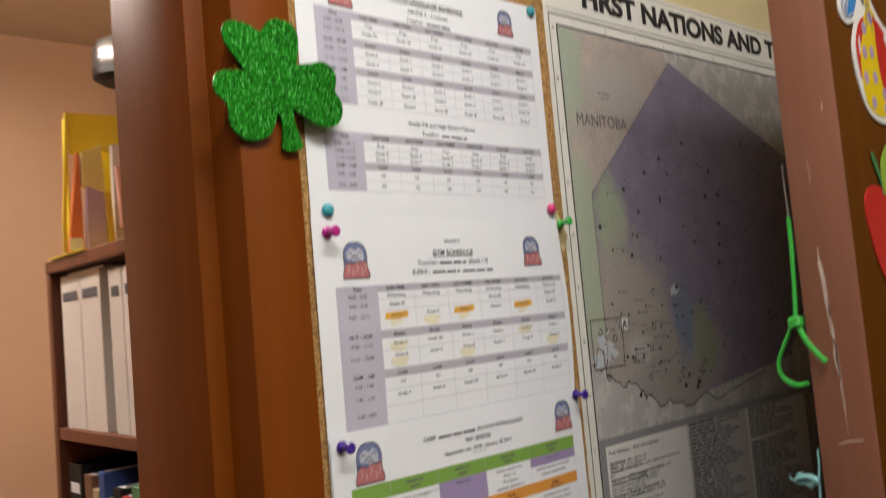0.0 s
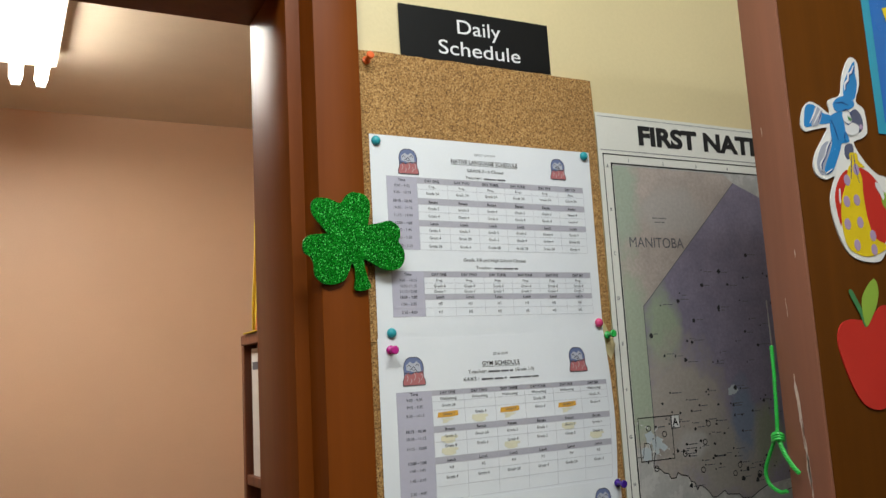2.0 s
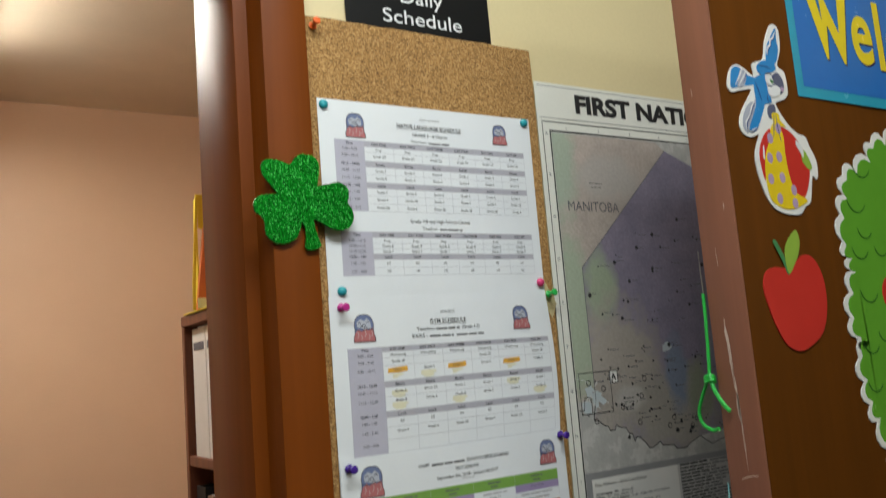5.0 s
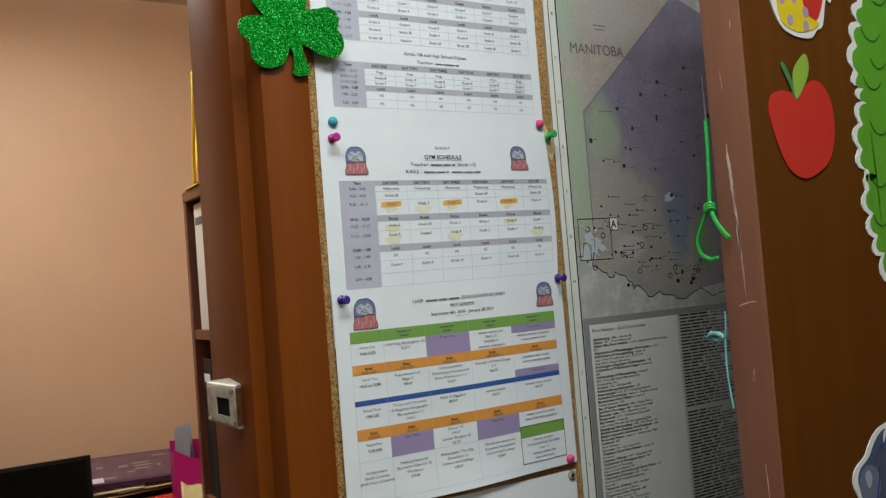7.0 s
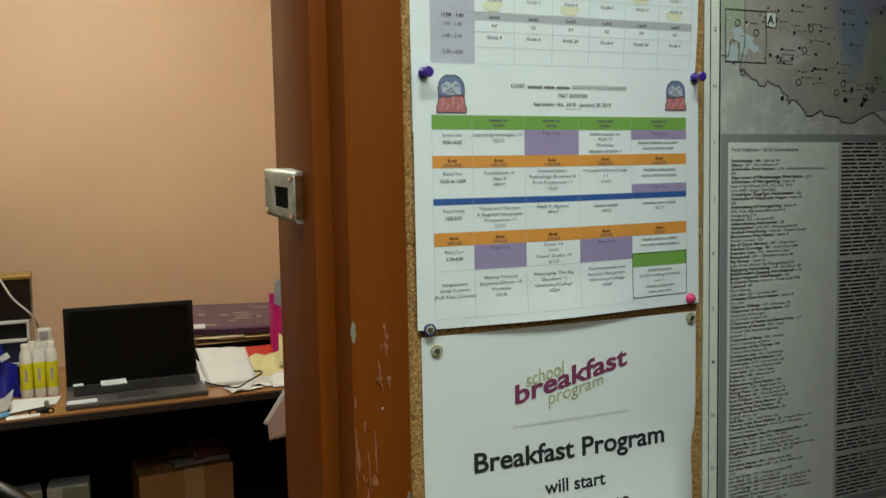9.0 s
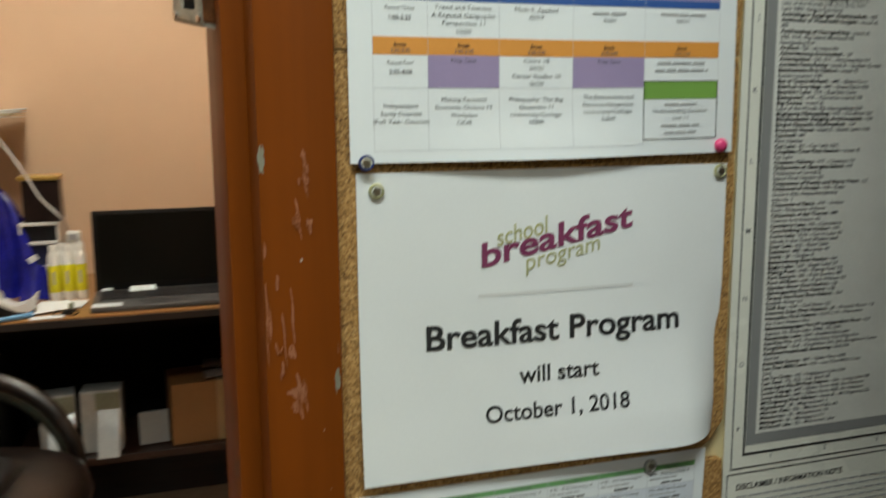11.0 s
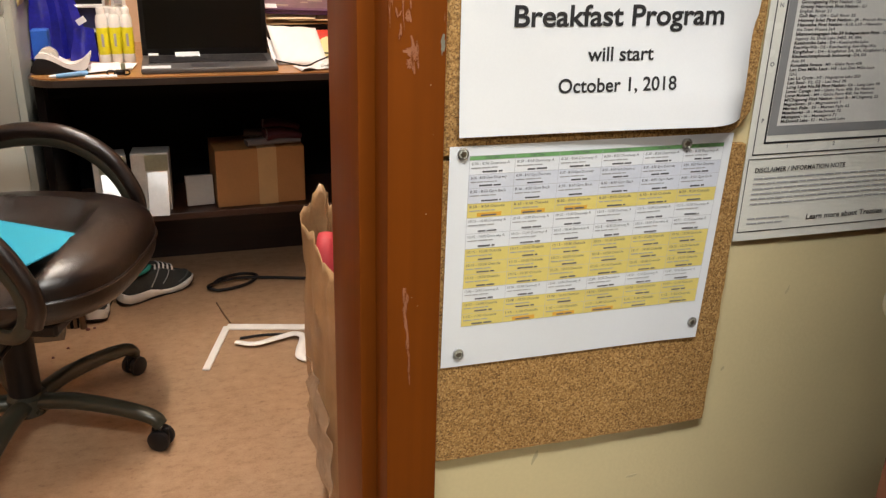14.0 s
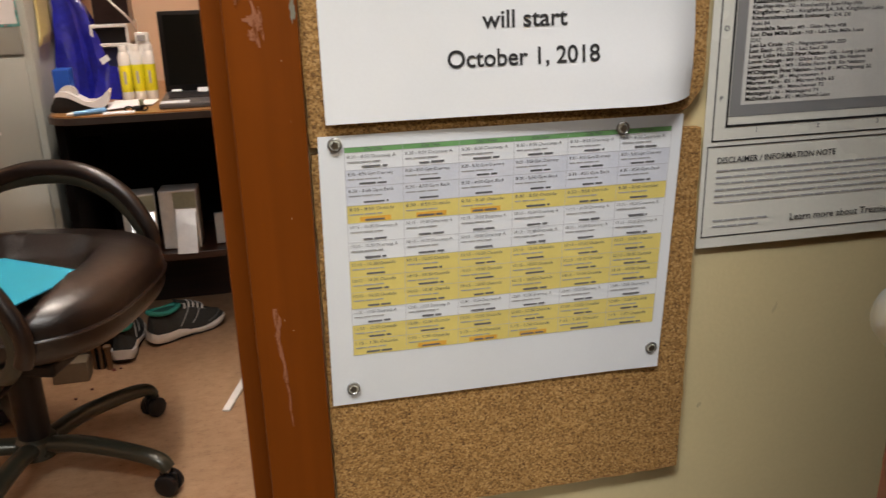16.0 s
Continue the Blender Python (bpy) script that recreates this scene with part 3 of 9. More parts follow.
T_GREEN, T_ORANGE, T_BLUE, T_PURPLE = flat("table_green_ink", (0.19, 0.37, 0.07)), flat("table_orange_ink", (0.72, 0.30, 0.055)), flat("table_blue_ink", (0.03, 0.095, 0.33)), flat("table_purple_ink", (0.33, 0.26, 0.44))
Q_GREEN, Q_YELLOW, Q_BLUE = flat("duty_green_ink", (0.16, 0.38, 0.14)), flat("duty_yellow_ink", (0.78, 0.64, 0.19)), flat("duty_pale_blue_ink", (0.66, 0.69, 0.76))
DAYS = ["DAY ONE", "DAY TWO", "DAY THREE", "DAY FOUR", "DAY FIVE", "DAY SIX"]
NAME_INK = flat("name_bar_ink", (0.16, 0.16, 0.17))


def timetable(s, u0, v0, lead, col, rows, cols=6):
    """rows: height, kind, time, cells. kind: head, grey or plain."""
    u1, v = u0 + lead + col * cols, v0
    for high, kind, hour, cells in rows:
        s.rect(u0, v, u0 + lead, v + high, LILAC, 0.0002)
        if kind in ("head", "grey"):
            s.rect(u0 + lead, v, u1, v + high, GREY, 0.0002)
        base = v + min(high * 0.78, 0.0057)
        if hour:
            s.text(hour, u0 + lead / 2, base, 0.0029, INK if kind != "plain" else INK_MID, weight=0.012 if kind != "plain" else 0.004)
        for k, cell in enumerate(cells):
            if cell:
                s.text(cell, u0 + lead + col * (k + 0.5), base, 0.0028, INK if kind != "plain" else INK_MID, weight=0.012 if kind != "plain" else 0.004)
        s.rect(u0, v, u1, v + 0.0003, LINE, 0.0004)
        v += high
    s.rect(u0, v, u1, v + 0.0003, LINE, 0.0004)
    for k in range(cols + 1):
        s.rect(u0 + lead + col * k, v0, u0 + lead + col * k + 0.0003, v, LINE, 0.0004)
    s.rect(u0, v0, u0 + 0.0003, v, LINE, 0.0004)
    return v


GROUP = "papers pinned to the cork board"
s = Sheet("class_schedule", 0.0165, 1.8975, 0.279, 0.213, -0.0045, PAPER, None, lambda u, v: 0.0009 * math.sin(3.1 * u + 0.6) * math.sin(2.4 * v) * (v < 0.98), label="white printed language class timetable pinned to cork", category="schedule", group=GROUP)
emblem(s, 0.0425, 0.0272, 0.95), emblem(s, 0.2325, 0.0235, 0.85)
s.text("CSMEC 2018-2019", 0.1360, 0.0150, 0.0024, INK_SOFT)
s.text("NATIVE LANGUAGE SCHEDULE", 0.1356, 0.0248, 0.0044, INK, width=0.084, weight=0.008)
s.rect(0.0936, 0.0258, 0.1776, 0.0262, INK_MID, 0.0004)
s.text("GRADE 2 - 6 Classes", 0.1355, 0.0336, 0.0034, INK, width=0.046)
s.text("Teacher:", 0.1200, 0.0414, 0.0032, INK, width=0.020), s.bar(0.133, 0.0414, 0.028, 0.0026, NAME_INK, "l")
g = lambda n: ["Grade " + k for k in n.split()]
timetable(s, 0.0168, 0.0432, 0.0346, 0.03575, [
    (0.0062, "head", "Time", DAYS), (0.0062, "plain", "9:00 - 9:05", ["Prep."] * 6), (0.0097, "plain", "9:35 - 10:15", g("2A 2A 2A 2A 2A 2A")),
    (0.0066, "grey", "10:15 - 10:30", ["Recess"] * 6), (0.0080, "plain", "10:30 - 11:15", g("5 3 4 5 3 4")), (0.0089, "plain", "11:15 - 12:00", g("4 4 6 4 6 4")),
    (0.0063, "grey", "12:00 - 1:00", ["Lunch"] * 6), (0.0080, "plain", "1:00 - 1:45", g("5 5 5 5 6 5")), (0.0087, "plain", "1:45 - 2:30", g("4 2B 6 4 4 2B")), (0.0082, "plain", "2:30 - 3:15", g("2B 6 2B 2B 2B 4"))])
s.text("Grade 7/8 and High School Classes", 0.1405, 0.1318, 0.0036, INK, width=0.078)
s.text("Teacher:", 0.1262, 0.1398, 0.0033, INK, width=0.020), s.bar(0.139, 0.1398, 0.030, 0.0026, NAME_INK, "l")
timetable(s, 0.0175, 0.1424, 0.0362, 0.03552, [
    (0.0060, "head", "Time", DAYS), (0.0062, "plain", "9:00 - 10:15", ["Prep."] * 6), (0.0058, "plain", "10:30-11:15", g("8 8 8 8 8 8")), (0.0056, "plain", "11:15-12:00", g("7 7 7 7 7 7")),
    (0.0058, "grey", "12:00 - 1:00", ["Lunch"] * 6), (0.0085, "plain", "1:00 - 2:25", ["HS"] * 6), (0.0087, "plain", "2:25 - 4:00", ["HS"] * 6)])
s.ink_on()

s = Sheet("gym_schedule", 0.0155, 1.6870, 0.279, 0.2165, -0.0056, PAPER, None, lambda u, v: 0.0010 * math.sin(2.6 * u + 0.3) * math.sin(3 * v) + 0.0030 * max(0, u - 0.7) * v, skew=lambda u, v: (0.006 * u * math.sin(math.pi * min(1, v * 1.15)), 0.0025 * (0.5 - u) * v), label="white printed gym timetable with orange highlighting", category="schedule", group=GROUP)
emblem(s, 0.0371, 0.0336, 1.0), emblem(s, 0.2367, 0.0300, 0.95)
s.text("2018-2019", 0.1390, 0.0206, 0.0030, INK_MID)
s.text("GYM SCHEDULE", 0.1388, 0.0310, 0.0044, INK, width=0.046, weight=0.006)
s.rect(0.1158, 0.0320, 0.1618, 0.0324, INK_MID, 0.0004)
s.text("Teacher:", 0.0985, 0.0385, 0.0036, INK, "l", width=0.022), s.bar(0.1225, 0.0385, 0.030, 0.0028, NAME_INK, "l"), s.text("(Grade 1-3)", 0.1555, 0.0385, 0.0036, INK, "l", width=0.023)
s.text("K4/K5 :", 0.0925, 0.0460, 0.0036, INK, "l", width=0.018), s.bar(0.1135, 0.0460, 0.030, 0.0028, NAME_INK, "l"), s.bar(0.1475, 0.0460, 0.036, 0.0028, NAME_INK, "l")
LEAD, COL = 0.0383, 0.0361
timetable(s, 0.0168, 0.0534, LEAD, COL, [
    (0.0050, "head", "Time", DAYS), (0.0060, "plain", "9:00 - 9:05", ["Welcoming"] * 6), (0.0085, "plain", "9:05 - 9:35", ["Grade 2B", "", "", "Grade 2B", "", "Grade 2E"]), (0.0159, "plain", "9:35 - 10:15", g("7 5 7 6 7 4")),
    (0.0062, "grey", "10:15 - 10:30", ["Recess"] * 6), (0.0095, "plain", "10:30 - 11:15", g("5 2A 2 1 5 1")), (0.0147, "plain", "11:15 - 12:00", g("8 3 8 2 3 8")),
    (0.0064, "grey", "12:00 - 1:00", ["Lunch"] * 6), (0.0095, "plain", "1:00 - 1:45", ["K4", "K5", "K4", "K5", "K4", "K5"]), (0.0125, "plain", "1:45 - 2:30", g("4 6 2A 4 2A 6")), (0.0134, "plain", "2:30 - 4:00", [""] * 6)])
for k in (0, 2, 4):
    a = 0.0168 + LEAD + COL * k
    s.poly([(a + 0.006, 0.0756), (a + 0.028, 0.0746), (a + 0.0285, 0.0795), (a + 0.018, 0.0808), (a + 0.005, 0.0804)], ORANGE_HI, 0.00035)
    s.poly([(a + 0.009, 0.0818), (a + 0.019, 0.0814), (a + 0.024, 0.0822), (a + 0.021, 0.0838), (a + 0.018, 0.0842), (a + 0.015, 0.0862), (a + 0.010, 0.0864), (a + 0.011, 0.0840)], YELLOW_HI, 0.00032)
for k, v in ((1, 0.0815), (0, 0.1000), (4, 0.0985), (0, 0.1120), (2, 0.1120), (5, 0.1110)):
    a = 0.0168 + LEAD + COL * k
    s.poly([(a + 0.008, v - 0.0008), (a + 0.017, v - 0.0016), (a + 0.026, v - 0.0006), (a + 0.0265, v + 0.0014), (a + 0.023, v + 0.0022), (a + 0.0235, v + 0.0052), (a + 0.018, v + 0.0066), (a + 0.012, v + 0.0060), (a + 0.0075, v + 0.0030)], YELLOW_HI, 0.00032)
s.ink_on()

s = Sheet("semester_schedule", 0.0155, 1.5240, 0.2835, 0.2160, -0.0082, PAPER, None, lambda u, v: 0.0015 * math.sin(math.pi * u) * math.sin(2.2 * v) + 0.0045 * max(0, v - 0.86) * 7 * math.sin(math.pi * min(1, u * 1.1)) ** 2, skew=lambda u, v: (0.002 * u * v, -0.004 * v * (u > 0.5) * (u - 0.5)), label="white timetable with green, orange, blue and purple bands", category="schedule", group=GROUP)
emblem(s, 0.0335, 0.0245, 1.08), emblem(s, 0.2575, 0.0215, 0.95)
s.text("CHIEF", 0.088, 0.0178, 0.0034, INK, "l", width=0.013), s.bar(0.104, 0.0178, 0.041, 0.0030, NAME_INK, "l"), s.text("EDUCATION CENTER-SECONDARY", 0.148, 0.0178, 0.0034, INK, "l", width=0.056)
s.text("FIRST SEMESTER", 0.148, 0.0252, 0.0034, INK, width=0.030)
s.text("September 4th, 2018 - January 28 2019", 0.148, 0.0326, 0.0034, INK, width=0.078)
s.bar(0.148, 0.0352, 0.016, 0.0008, INK_BAR)
C = [0.0155, 0.0512, 0.0998, 0.1530, 0.2080, 0.2690]
for a, b, m in ((0.0411, 0.0527, T_GREEN), (0.0741, 0.0840, T_ORANGE), (0.1090, 0.1142, T_BLUE), (0.1370, 0.1480, T_ORANGE)):
    s.rect(C[0], a, C[-1], b, m, 0.00022)
for k, a, b in ((2, 0.0527, 0.0741), (4, 0.0527, 0.0608), (4, 0.1011, 0.1090), (1, 0.1480, 0.1685), (3, 0.1480, 0.1685)):
    s.rect(C[k], a, C[k + 1], b, T_PURPLE, 0.00024)
s.rect(C[4], 0.1640, C[5], 0.1767, T_GREEN, 0.00024)
s.border(C[4], 0.1640, C[5], 0.2052, 0.0006, INK, 0.0005)
for c in C:
    s.rect(c, 0.0411, c + 0.00025, 0.2082, LINE, 0.0004)
for v, hour in ((0.0807, None), (0.1443, None)):
    for k in range(5):
        m = (C[k] + C[k + 1]) / 2
        s.text("Break", m, v - 0.0014, 0.0025, INK, weight=0.012)
        s.text("10:25-10:35" if v < 0.1 else "2:25-2:35", m, v + 0.0022, 0.0024, INK_MID, weight=0.01)
for v, one, two in ((0.0584, "Period One", "9:00-10:25"), (0.0900, "Period Two", "10:35 to 12:00"), (0.1204, "Period Three", "1:00-2:25"), (0.1540, "Period Four", "2:35-4:00")):
    s.text(one, (C[0] + C[1]) / 2, v, 0.0025, INK_MID)
    s.text(two, (C[0] + C[1]) / 2, v + 0.0060, 0.0028, INK_MID, weight=0.012)
CELLS = {(1, 0.0579): ("Learning Strategies 10", "GLS1O"), (3, 0.0570): ("*", "Math 12", "Workplace", "*"), (4, 0.0646): ("*", "*"), (1, 0.0896): ("Foundations of", "Math 9", "MFM1P"), (2, 0.0886): ("Communications", "Technology: Broadcast &", "Print Production 11", "TGJ3O"),
         (3, 0.0891): ("Housing and Home Design", "11", "HLS3O"), (4, 0.0891): ("*", "*"), (1, 0.1192): ("Travel and Tourism:", "A Regional Geographic", "Perspective 11", "CGG3O"), (2, 0.1192): ("Math 9, Applied", "MFM1P"), (3, 0.1197): ("*", "AVI3O"), (4, 0.1192): ("*", "NAC1O"),
         (2, 0.1520): ("Civics 10", "CHV2O", "Career Studies 10", "GLC2O"), (4, 0.1525): ("*", "*"), (1, 0.1772): ("Making Personal", "Economic Choices 12", "Workplace", "CIC4E"), (2, 0.1772): ("Philosophy: The Big", "Questions 11", "University/College", "HZB3M"),
         (3, 0.1759): ("The Environment and", "Resource Management", "University/College", "CGR4M"), (0, 0.1811): ("Independent", "Study Courses", "(Full Year Course)"), (4, 0.1811): ("*", "Understanding Canadian", "Law 11", "*", "*")}
rnd = random.Random(11)
for (k, v), lines in CELLS.items():
    for q, line in enumerate(lines):
        m = (C[k] + C[k + 1]) / 2
        if line == "*":
            s.bar(m, v + 0.0050 * q, (C[k + 1] - C[k]) * rnd.uniform(0.4, 0.8), 0.0024, INK_BAR)
        else:
            s.text(line, m, v + 0.0050 * q, 0.0027, INK_MID, width=min(0.046, 0.00205 * len(line)))
for k, a in ((2, 0.0527), (4, 0.0527), (4, 0.1011), (1, 0.1480), (3, 0.1480)):
    s.text("Prep Time", (C[k] + C[k + 1]) / 2, a + 0.0042, 0.0026, INK_MID, width=0.017)
for k in (1, 2, 3, 4):
    s.bar((C[k] + C[k + 1]) / 2, 0.0458, 0.017, 0.0022, INK_MID)
    s.bar((C[k] + C[k + 1]) / 2, 0.0499, 0.010, 0.0022, INK_MID)
for k in (0, 1, 2, 3):
    s.rect(C[k], 0.1685, C[k + 1], 0.16875, LINE, 0.0004)
s.rect(C[0], 0.2082, C[4], 0.20845, LINE, 0.0004)
s.ink_on()


def curl(u, v):
    """The poster's lower part bellies out, most at its right corner."""
    d = max(0.0, v - 0.42) / 0.58
    roll = max(0.0, u - 0.86) / 0.14
    return 0.0010 * math.sin(math.pi * u) * math.sin(math.pi * v) + d * d * (0.006 + 0.015 * u * u) - 0.017 * roll * roll * d ** 1.2 - 0.034 * max(0.0, v - 0.88) * u * u


s = Sheet("breakfast_poster", 0.0195, 1.3015, 0.2805, 0.2100, -0.0052, PAPER_B, None, curl, nu=44, nv=36, skew=lambda u, v: (-0.0045 * (max(0.0, u - 0.86) / 0.14) ** 2 * max(0.0, v - 0.5) * 2, -0.0035 * (max(0.0, u - 0.80) / 0.2) ** 2 * max(0.0, v - 0.75) * 4), label="white breakfast program notice bellying out at its foot", category="poster", group=GROUP)
PLUM, OLIVE = flat("plum_ink", (0.20, 0.035, 0.10)), flat("olive_ink", (0.42, 0.41, 0.20))
SL = math.atan2(0.024, 0.118)
s.text("school", 0.0970, 0.0520, 0.0125, OLIVE, "l", width=0.038, slope=SL, weight=0.006)
s.text("breakfast", 0.0855, 0.0660, 0.0165, PLUM, "l", width=0.1185, weight=0.024, slope=SL)
s.text("program", 0.1185, 0.0700, 0.0120, OLIVE, "l", width=0.058, slope=SL)
s.rect(0.083, 0.0845, 0.203, 0.0868, flat("faint_grey_ink", (0.68, 0.68, 0.68)), 0.0003)
s.text("Breakfast Program", 0.0455, 0.1205, 0.0168, INK, "l", width=0.1970, weight=0.021)
s.text("will start", 0.1130, 0.1497, 0.0118, INK, "l", width=0.0625, weight=0.015)
s.text("October 1, 2018", 0.0875, 0.1757, 0.0118, INK, "l", width=0.1120, weight=0.015)
s.ink_on()

s = Sheet("duty_schedule", 0.0135, 1.0825, 0.2785, 0.2120, -0.0052, PAPER, None, lambda u, v: 0.0008 * math.sin(3 * u) * math.sin(3 * v) + 0.002 * max(0, u - 0.85) * 6 * v, skew=lambda u, v: (-0.007 * u * v - 0.003 * v, 0.001 * u), label="white duty roster table with yellow rows", category="schedule", group=GROUP)
U = [0.0180 + 0.0419 * k for k in range(7)]
V = [0.0086, 0.0125, 0.0252, 0.0376, 0.0514, 0.0648, 0.0795, 0.0938, 0.1066, 0.1189, 0.1322, 0.1455, 0.1577, 0.1705]
fills = {0: Q_GREEN, 2: Q_BLUE, 3: Q_BLUE, 4: Q_YELLOW, 7: Q_YELLOW, 8: Q_YELLOW, 9: Q_YELLOW, 11: Q_YELLOW, 12: Q_YELLOW}
for k, m in fills.items():
    s.rect(U[0], V[k], U[-1], V[k + 1], m, 0.00022)
for v in V:
    s.rect(U[0], v, U[-1], v + 0.0003, LINE, 0.0004)
for u in U:
    s.rect(u, V[0], u + 0.0003, V[-1], LINE, 0.0004)
for k, day in enumerate(("One", "Two", "Three", "Four", "Five", "Six")):
    s.text("Day " + day, (U[k] + U[k + 1]) / 2, V[1] - 0.0010, 0.0025, INK_MID)
    for j in range(1, 13):
        high = V[j + 1] - V[j]
        s.text({1: "8:30 - 8:50 Doorway A", 2: "8:30 - 8:50 Gym Doorway", 3: "8:30 - 8:50 Gym Back", 4: "8:30 - 8:50 Outside", 5: "10:15 - 10:30 Doorway A", 6: "10:15 - 10:30 Doorway A", 7: "10:15 - 10:30 Outside", 8: "10:15 - 10:30 Outside", 9: "10:15 - 10:30 Outside", 10: "12:00 - 12:50 Doorway A", 11: "12:00 - 12:50 Outside", 12: "1:15 - 1:30 Outside"}[j], U[k] + 0.002, V[j] + 0.0042, 0.0024, INK_SOFT, "l", width=min(0.037, 0.033 + 0.002 * (j in (1, 5, 6))))
        if high > 0.0118:
            s.bar(U[k] + 0.002, V[j] + 0.0074, 0.024, 0.0015, INK_BAR, "l")
        s.bar((U[k] + U[k + 1]) / 2 + rnd.uniform(-0.001, 0.001), V[j + 1] - 0.0014, rnd.uniform(0.015, 0.020), 0.0023, NAME_INK)
        if (j == 4 and k < 3) or (j == 12 and 0 < k < 4):
            s.bar((U[k] + U[k + 1]) / 2, V[j + 1] - 0.0008, 0.023, 0.0036, ORANGE_HI, lift=0.0003)
s.ink_on()


# ---- pins and buttons ----
def pin_pose(x, z, y, tilt=0.0, lean=0.0):
    """Local z points out from the wall towards the hall."""
    return pose(x, y, z, 90 + lean, tilt, 0)


TEAL, PINK, MAGENTA = flat("teal_pin_plastic", (0.02, 0.33, 0.38), 0.3), flat("pink_pin_plastic", (0.72, 0.06, 0.20), 0.3), flat("magenta_pin_plastic", (0.50, 0.02, 0.24), 0.3)
VIOLET, LIME, TANGERINE = flat("purple_pin_plastic", (0.06, 0.02, 0.26), 0.25), flat("green_pin_plastic", (0.02, 0.42, 0.07), 0.3), flat("orange_pin_plastic", (0.75, 0.12, 0.015), 0.3)
BLUE_RING = flat("dark_blue_pin_enamel", (0.03, 0.045, 0.15), 0.3)
PALE_FACE = flat("pale_pin_enamel", (0.58, 0.58, 0.50), 0.3)


def dome_tack(x, z, y, material, colour):
    bm = bmesh.new()
    lathe(bm, [(0.0, -0.0005), (0.0050, -0.0005), (0.0051, 0.0008), (0.0044, 0.0024), (0.0026, 0.0036), (0.0, 0.0041)], pin_pose(x, z, y), 20)
    return tagged(link_mesh("thumbtack", bm, material, smooth=True), "round " + colour + " plastic thumbtack pushed into the cork", "thumbtack", "tacks in the cork board")


def spool_pin(x, z, y, material, colour, tilt=0.0, lean=0.0):
    bm = bmesh.new()
    lathe(bm, [(0.0, -0.001), (0.0007, -0.001), (0.0007, 0.0010), (0.0043, 0.0012), (0.0045, 0.0022), (0.0026, 0.0036), (0.0022, 0.0085), (0.0030, 0.0112), (0.0043, 0.0120), (0.0043, 0.0132), (0.0034, 0.0140), (0.0, 0.0142)], pin_pose(x, z, y, tilt, lean), 20)
    return tagged(link_mesh("push_pin", bm, material, smooth=True), colour + " plastic spool push pin holding paper", "push pin", "tacks in the cork board")


def button_tack(x, z, y, material, colour):
    t = thing("button_tack", (x, y, z), "round " + colour + " button tack with a raised flower", "thumbtack", "tacks in the cork board")
    bm = bmesh.new()
    lathe(bm, [(0.0, -0.0005), (0.0050, -0.0005), (0.0052, 0.0006), (0.0050, 0.0019), (0.0041, 0.0022), (0.0035, 0.0015), (0.0, 0.0015)], pin_pose(x, z, y), 22)
    part("rim", bm, material, t, smooth=True)
    bm = bmesh.new()
    lathe(bm, [(0.0, 0.0013), (0.0036, 0.0013), (0.0036, 0.0017), (0.0, 0.0018)], pin_pose(x, z, y), 18)
    part("face", bm, PALE_FACE, t, "pale enamel face", smooth=True)
    bm = bmesh.new()
    pts = [((0.0030 if k % 2 else 0.0021) * math.cos(math.pi * k / 5), (0.0030 if k % 2 else 0.0021) * math.sin(math.pi * k / 5)) for k in range(10)]
    prism(bm, blob_outline(pts, 3), 0.0010, pin_pose(x, z, y - 0.0017), 0.0003)
    part("flower", bm, SATIN, t, smooth=True)
    return t


dome_tack(0.0235, 1.8905, -0.0053, TEAL, "teal"), dome_tack(0.2870, 1.8925, -0.0055, TEAL, "teal"), dome_tack(0.0310, 1.6925, -0.0060, TEAL, "teal")
dome_tack(0.2885, 1.6975, -0.0066, PINK, "pink"), dome_tack(0.2905, 1.3150, -0.0092, PINK, "pink")
spool_pin(0.0285, 1.6760, -0.0052, MAGENTA, "magenta", 6, 4), spool_pin(0.2985, 1.6830, -0.0060, LIME, "green", 10, -6), spool_pin(0.0170, 1.9760, -0.0033, TANGERINE, "orange", 8, -10)
spool_pin(0.0245, 1.5160, -0.0083, VIOLET, "purple", 8, 2), spool_pin(0.2935, 1.5200, -0.0084, VIOLET, "purple", 8, 2)
button_tack(0.0255, 1.3085, -0.0090, BLUE_RING, "dark blue"), button_tack(0.0325, 1.2900, -0.0055, BRASSY, "olive grey"), button_tack(0.2935, 1.2960, -0.0055, BRASSY, "olive grey")
for x, z in ((0.0250, 1.0765), (0.2420, 1.0740), (0.0270, 0.8845), (0.2755, 0.8875)):
    button_tack(x, z, -0.0058, STEEL, "pewter grey")

# a scrap of yellowed paper behind the green pin
bm = bmesh.new()
prism(bm, [(0.2965, 1.700), (0.3120, 1.672), (0.3040, 1.655), (0.2950, 1.668)], 0.0004, on_wall(-0.0036))
tagged(link_mesh("paper_scrap", bm, flat("yellowed_paper", (0.60, 0.50, 0.26))), "torn yellowed paper corner under a pin", "paper")


# ---- the sign over the board ----
CARD = plain("black_card", (0.008, 0.008, 0.008), 0.45, vary=0.1, gloss=0.15)
WHITE_INK = flat("white_ink", (0.80, 0.80, 0.80))
s = Sheet("daily_schedule_sign", 0.0595, 2.0495, 0.1945, 0.0610, 0.0015, CARD, None, lambda u, v: 0.0006 * math.sin(math.pi * u), turn=0.6, label="black card sign with white lettering taped up", category="sign")
s.text("Daily", 0.0995, 0.0262, 0.0165, WHITE_INK, width=0.0565, weight=0.004)
s.text("Schedule", 0.0995, 0.0520, 0.0165, WHITE_INK, width=0.1060, weight=0.004)
s.ink_on()


